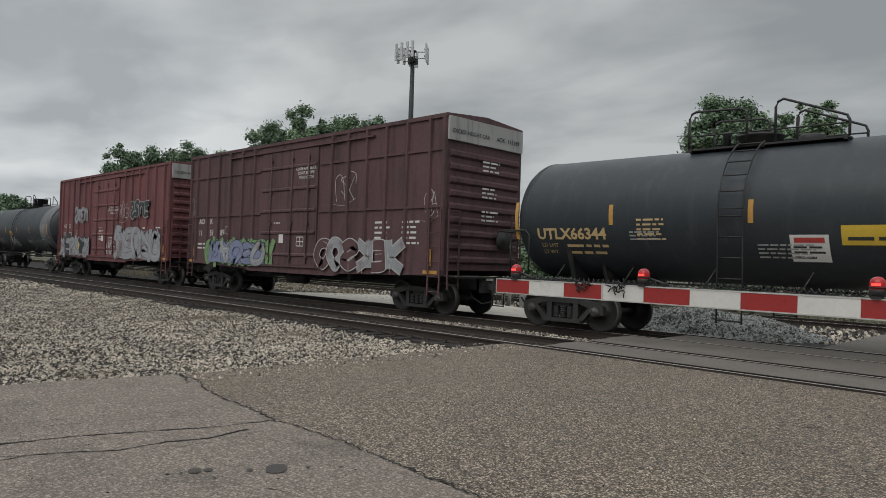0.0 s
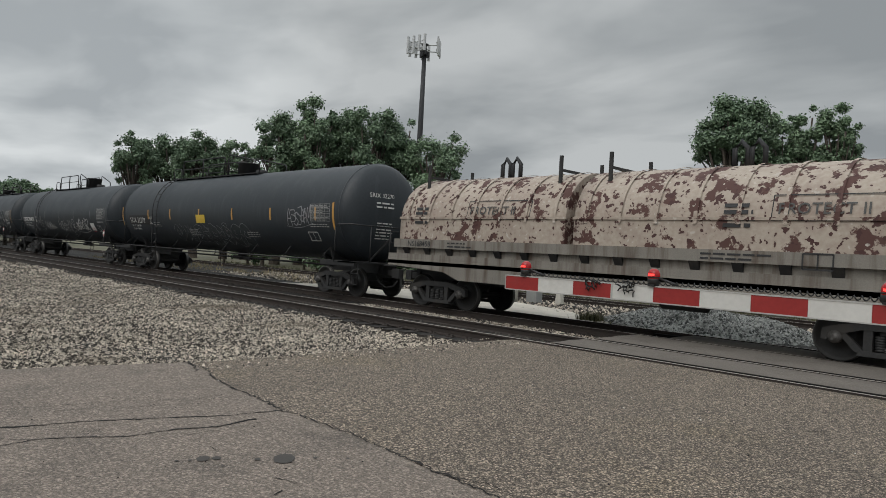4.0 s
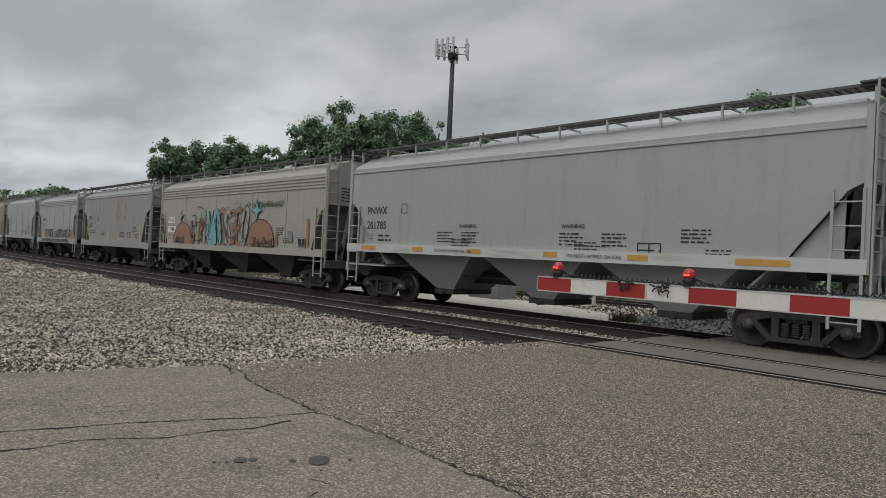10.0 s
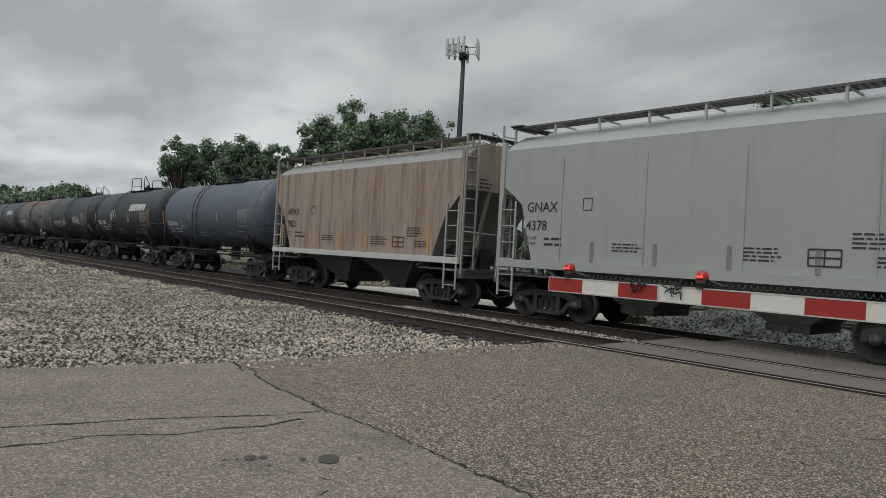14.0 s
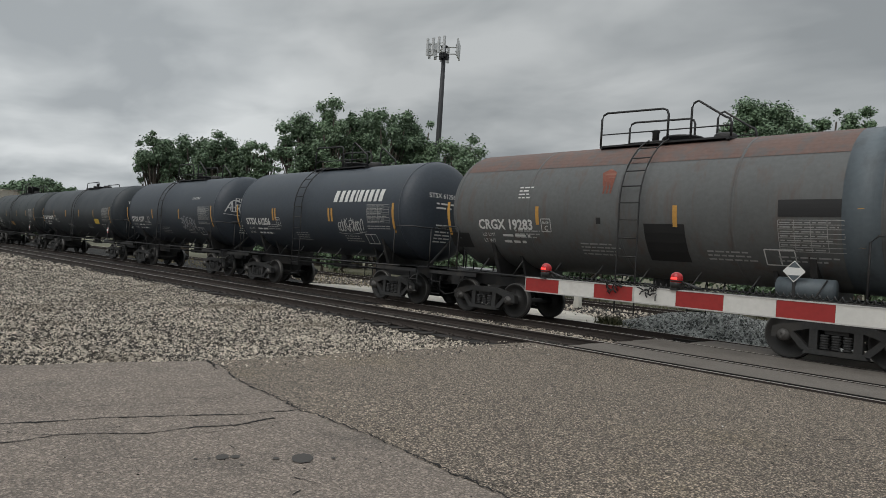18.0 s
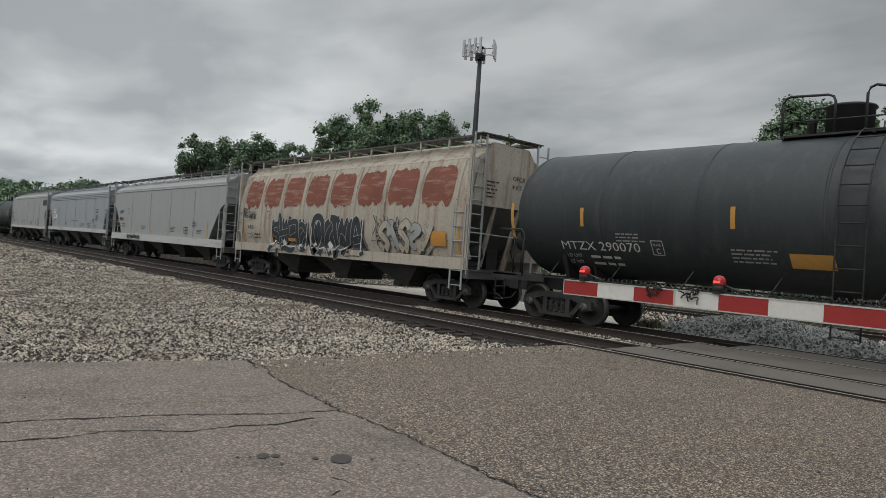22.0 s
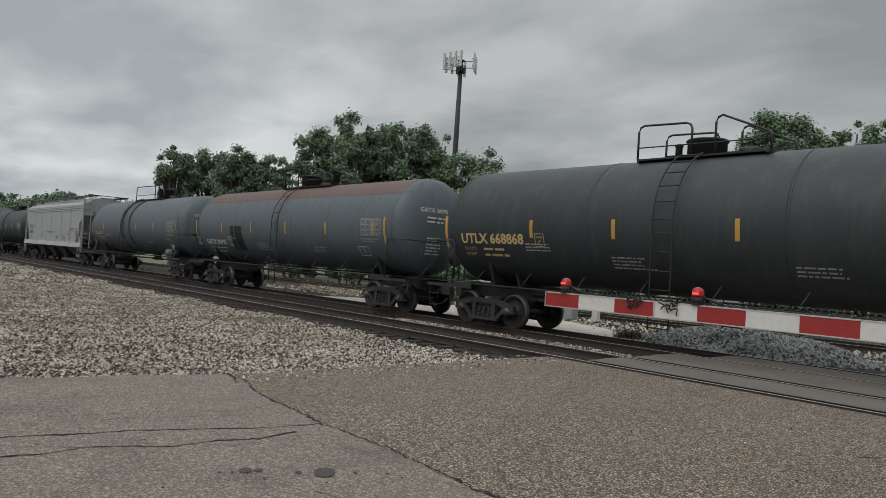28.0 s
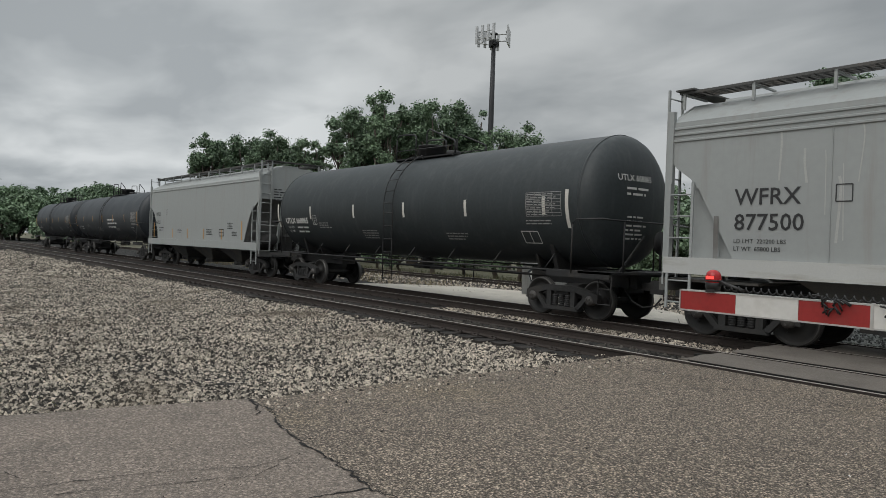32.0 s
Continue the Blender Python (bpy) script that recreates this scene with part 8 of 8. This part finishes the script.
# ---- the cell tower ----
tower = thing("cell_tower", Shape().lathe([(-0.4, 0.52), (10, 0.43), (20, 0.35), (30.2, 0.27)], "z", 16), M["pole_steel"], "tall dark monopole cell tower with pale antenna panels", "cell tower", at=pose(-70.3, 63.9, 0, 0, 0, 10))
for i in range(3):
    a = radians(120 * i + 30)
    arm = Shape()
    p, q = Vector((math.cos(a) * 1.75, math.sin(a) * 1.75, 0)), Vector((-math.sin(a), math.cos(a), 0))
    for z in (29.1, 30.0):
        arm.tube([Vector((0, 0, z)), p + Vector((0, 0, z))], 0.07)
        arm.tube([p - q * 1.5 + Vector((0, 0, z)), p + q * 1.5 + Vector((0, 0, z))], 0.06)
    part("antenna_frame", arm, M["galv"], tower)
    for d in (-1.4, -0.45, 0.5, 1.4):
        c0 = p + q * d + p.normalized() * 0.2
        s = Shape().prism([(-0.19, -0.10), (0.19, -0.10), (0.15, 0.10), (-0.15, 0.10)], 28.5 + 0.15 * (d > 0), 30.8, "z")
        part("antenna_panel", s, M["antenna"], tower, at=Matrix.Translation(c0) @ pose(0, 0, 0, 0, 0, math.degrees(a) - 90))
for i in range(9):
    a = i * 0.7
    part("radio_unit", Shape().box(0.5 * math.cos(a) - 0.16, 0.5 * math.cos(a) + 0.16, 0.5 * math.sin(a) - 0.12, 0.5 * math.sin(a) + 0.12, 28.2 + 0.2 * (i % 3), 28.9 + 0.2 * (i % 3)), M["pole_steel"], tower)
part("mount_collar", Shape().lathe([(30.0, 0.5), (30.15, 0.5)], "z", 14), M["pole_steel"], tower)


# ---- trees ----
def tree(x, y, tall, spread_w, leaf, seed, label, leaves=5200, size=0.30, low=0.28, lobes=34, name="tree", group="trees behind the tracks", open_=0.0):
    r = np.random.default_rng(seed)
    t = thing(name, None, None, label, "tree" if name == "tree" else "shrub", group, at=pose(x, y, -0.42))
    trunk = Shape()
    bend = [(0.12 * r.normal() * i, 0.12 * r.normal() * i) for i in range(5)]
    zs = [0, tall * 0.14, tall * 0.3, tall * 0.45, tall * 0.58]
    k = len(trunk.v)
    for (bx, by), z in zip(bend, zs):
        rad = 0.034 * tall * (1 - 0.85 * z / tall) + 0.03
        trunk.add([(bx + rad * math.cos(q * 0.785), by + rad * math.sin(q * 0.785), z) for q in range(8)])
    for i in range(4):
        for q in range(8):
            p = (q + 1) % 8
            trunk.face(k + i * 8 + q, k + i * 8 + p, k + (i + 1) * 8 + p, k + (i + 1) * 8 + q)
    cen, rad = [], []
    zc, rz, rw = tall * (0.5 + low * 0.42), tall * (0.5 - low * 0.42), spread_w * 0.5
    for i in range(lobes):
        d = r.normal(size=3)
        d[2] = d[2] if d[2] > 0 or i % 3 == 0 else -d[2]
        d /= np.linalg.norm(d)
        q = r.uniform(0.3, 1.0) ** 0.55 * r.uniform(0.82, 1.06)
        rr = spread_w * r.uniform(0.07, 0.16)
        p = np.array([d[0] * (rw - rr * 0.6) * q, d[1] * (rw - rr * 0.6) * q, zc + math.copysign(abs(d[2]) ** 0.8, d[2]) * (rz - rr) * q])
        cen.append(tuple(p))
        rad.append(rr)
        base = Vector((bend[2][0], bend[2][1], tall * r.uniform(0.2, 0.55)))
        tip = Vector(cen[-1])
        mid_p = (base + tip) / 2 + Vector((0, 0, -0.03 * tall))
        trunk.tube([base, mid_p, mid_p + (tip - mid_p) * 0.8], 0.006 * tall * r.uniform(0.4, 0.9) + 0.012, 5)
    part("trunk", trunk, M["bark"], t)
    cen, rad = np.array(cen), np.array(rad)
    pick = r.choice(lobes, leaves, p=rad ** 2 / (rad ** 2).sum())
    d = r.normal(size=(leaves, 3))
    d /= np.linalg.norm(d, axis=1)[:, None]
    shell = np.abs(r.normal(0.62, 0.30, leaves)).clip(0, 1.5)
    pos = cen[pick] + d * (rad[pick] * shell)[:, None] * np.array([1, 1, 0.82])
    pos[:, 2] = np.maximum(pos[:, 2], tall * low * 0.6)
    n = d * 0.8 + 0.6 * r.normal(size=(leaves, 3)) + np.array([0, 0, 0.5])
    n /= np.linalg.norm(n, axis=1)[:, None]
    u = np.cross(n, r.normal(size=(leaves, 3)))
    u /= np.linalg.norm(u, axis=1)[:, None]
    w = np.cross(n, u)
    sz = size * r.uniform(0.55, 1.35, leaves)[:, None]
    quad = np.stack([pos - u * sz, pos + w * sz * 0.55 + n * sz * 0.15, pos + u * sz, pos - w * sz * 0.55 + n * sz * 0.15], 1).reshape(-1, 3)
    me = bpy.data.meshes.new("crown")
    me.from_pydata(quad.tolist(), [], np.arange(leaves * 4).reshape(-1, 4).tolist())
    me.materials.append(M[leaf])
    part("crown", me, None, t)
    return t


DK, LT = "broad dark green deciduous tree in full leaf", "airy mid-green tree with gaps in its crown"
NEAR_TREES = (
        (-61.6, 37.2, 15.9, 4.6, "leaf", DK, 5200),
        (-62.9, 40.8, 15.3, 3.7, "leaf", DK, 4000),
        (-58.0, 39.1, 17.7, 4.3, "leaf_b", LT, 5600),
        (-58.0, 42.6, 17.1, 4.1, "leaf", DK, 5600),
        (-54.9, 43.4, 17.4, 5.2, "leaf", DK, 8000),
        (-54.0, 46.1, 16.3, 4.0, "leaf", DK, 5600),
        (-49.8, 47.7, 15.4, 5.8, "leaf_b", LT, 5200))
FAR_TREES = (
        (-78.6, 29.5, 14.1, 4.0, "leaf", DK, 5200),
        (-79.2, 33.5, 14.8, 4.9, "leaf", DK, 5600),
        (-76.1, 35.4, 15.2, 4.9, "leaf", DK, 6000),
        (-75.6, 38.8, 14.8, 3.9, "leaf_b", LT, 3600),
        (-75.4, 41.3, 14.6, 2.8, "leaf_b", LT, 2600),
        (-137.0, 28.8, 10.4, 6.8, "leaf", DK, 4200),
        (-134.3, 31.4, 11.5, 6.7, "leaf", DK, 4600),
        (-137.5, 35.5, 10.3, 6.9, "leaf", DK, 4000),
        (-24.1, 57.2, 18.0, 6.2, "leaf", DK, 9500),
        (-22.0, 62.2, 16.3, 4.3, "leaf_b", LT, 5200),
        (-20.5, 62.8, 16.6, 3.8, "leaf_b", LT, 4600),
        (-18.2, 63.5, 16.6, 4.1, "leaf_b", LT, 4600),
        (-150, 19, 10.5, 12, "leaf_b", DK, 4200), (-165, 12, 11.5, 14, "leaf", DK, 4200), (-30.5, 55.5, 9.0, 7.0, "leaf", DK, 5200), (-37, 52.5, 8.5, 7.5, "leaf", DK, 5200), (-12, 62, 13.5, 7, "leaf", DK, 4200))
for i, (x, y, tall, wid, leaf, label, lv) in enumerate(NEAR_TREES + FAR_TREES):
    tree(x, y, tall, wid * (1.4 if x < -40 else 1.12), leaf, 100 + i, label, int(lv * (3.0 if label == DK else 2.6)), 0.15 if x > -90 else 0.30, lobes=58 if label == DK else 40)
for i in range(22):
    x = -62 + 3.0 * i + 0.9 * math.sin(i * 2.1)
    tree(x, 32.0 + 1.2 * math.sin(i * 1.7), 3.7 + 1.0 * math.sin(i * 2.9), 5.0, "leaf_b", 300 + i, "dense green shrub on the verge", 3800, 0.14, 0.0, 20, "shrub", "shrubs on the verge")
for i in range(26):
    tree(-66 + 3.1 * i + 1.1 * math.sin(i * 1.3), 42.5 + 1.4 * math.sin(i * 2.3), 5.6 + 1.2 * math.sin(i * 1.9) + (1.7 if i > 12 else 0.0), 6.8, "leaf", 340 + i, "dense dark green thicket behind the verge", 3000, 0.20, 0.0, 22, "shrub", "thicket behind the verge")
for i in range(9):
    tree(-95 - 13 * i, 21 + 2.2 * i + 2 * math.sin(i * 2.3), 5.5 + 1.8 * math.sin(i * 1.9), 11, "leaf_b", 400 + i, "bushy green thicket beside the far track", 2600, 0.34, 0.06, 20, "shrub", "thicket along the track")

for i, (x, y, tall) in enumerate(((-151, 13, 10.7), (-161, 17, 12.3), (-151, 20, 11.3), (-158, 25, 11.7), (-149, 28, 10.6), (-159, 33, 10.6))):
    tree(x, y, tall, 9.0, "leaf", 430 + i, "dark green tree at the far bend of the track", 9000, 0.30, 0.1, 50, "tree", "trees at the far bend")
for i, (x, y, tall) in enumerate(((-147, 14, 7.3), (-141, 17, 6.9), (-144, 20, 7.4), (-140, 24, 6.9), (-145, 28, 7.2))):
    tree(x, y, tall, 9.5, "leaf_b", 440 + i, "bushy green thicket at the far bend", 4500, 0.30, 0.0, 24, "shrub", "thicket along the track")


# ---- movement ----
def train_at(t):
    u = t / 32.0
    return 504.596 * u - 8.643 * u * u - 4.759 * u ** 3


def motions():
    for car, x in CARS:
        walk(car, [(t, pose(x + train_at(t), TRACK2, 0)) for t in (0, 4, 8, 12, 16, 20, 24, 28, 32)])
    starts = {car: x for car, x in CARS}
    for w, x, car in WHEELS:
        # the wheels roll while their car is near enough to be seen turning
        near = [i for i in range(0, 961) if -34 < starts[car] + train_at(i / 30) < 14]
        steps = sorted({0, 960, *near})
        z0 = train_at(near[0] / 30) if near else 0.0
        z1 = train_at(near[-1] / 30) if near else 0.0
        walk(w, [(i / 30, Matrix.Translation((x, 0, 0.457)) @ Matrix.Rotation((min(max(train_at(i / 30), z0), z1) - z0) / 0.457, 4, "Y")) for i in steps])


motions()
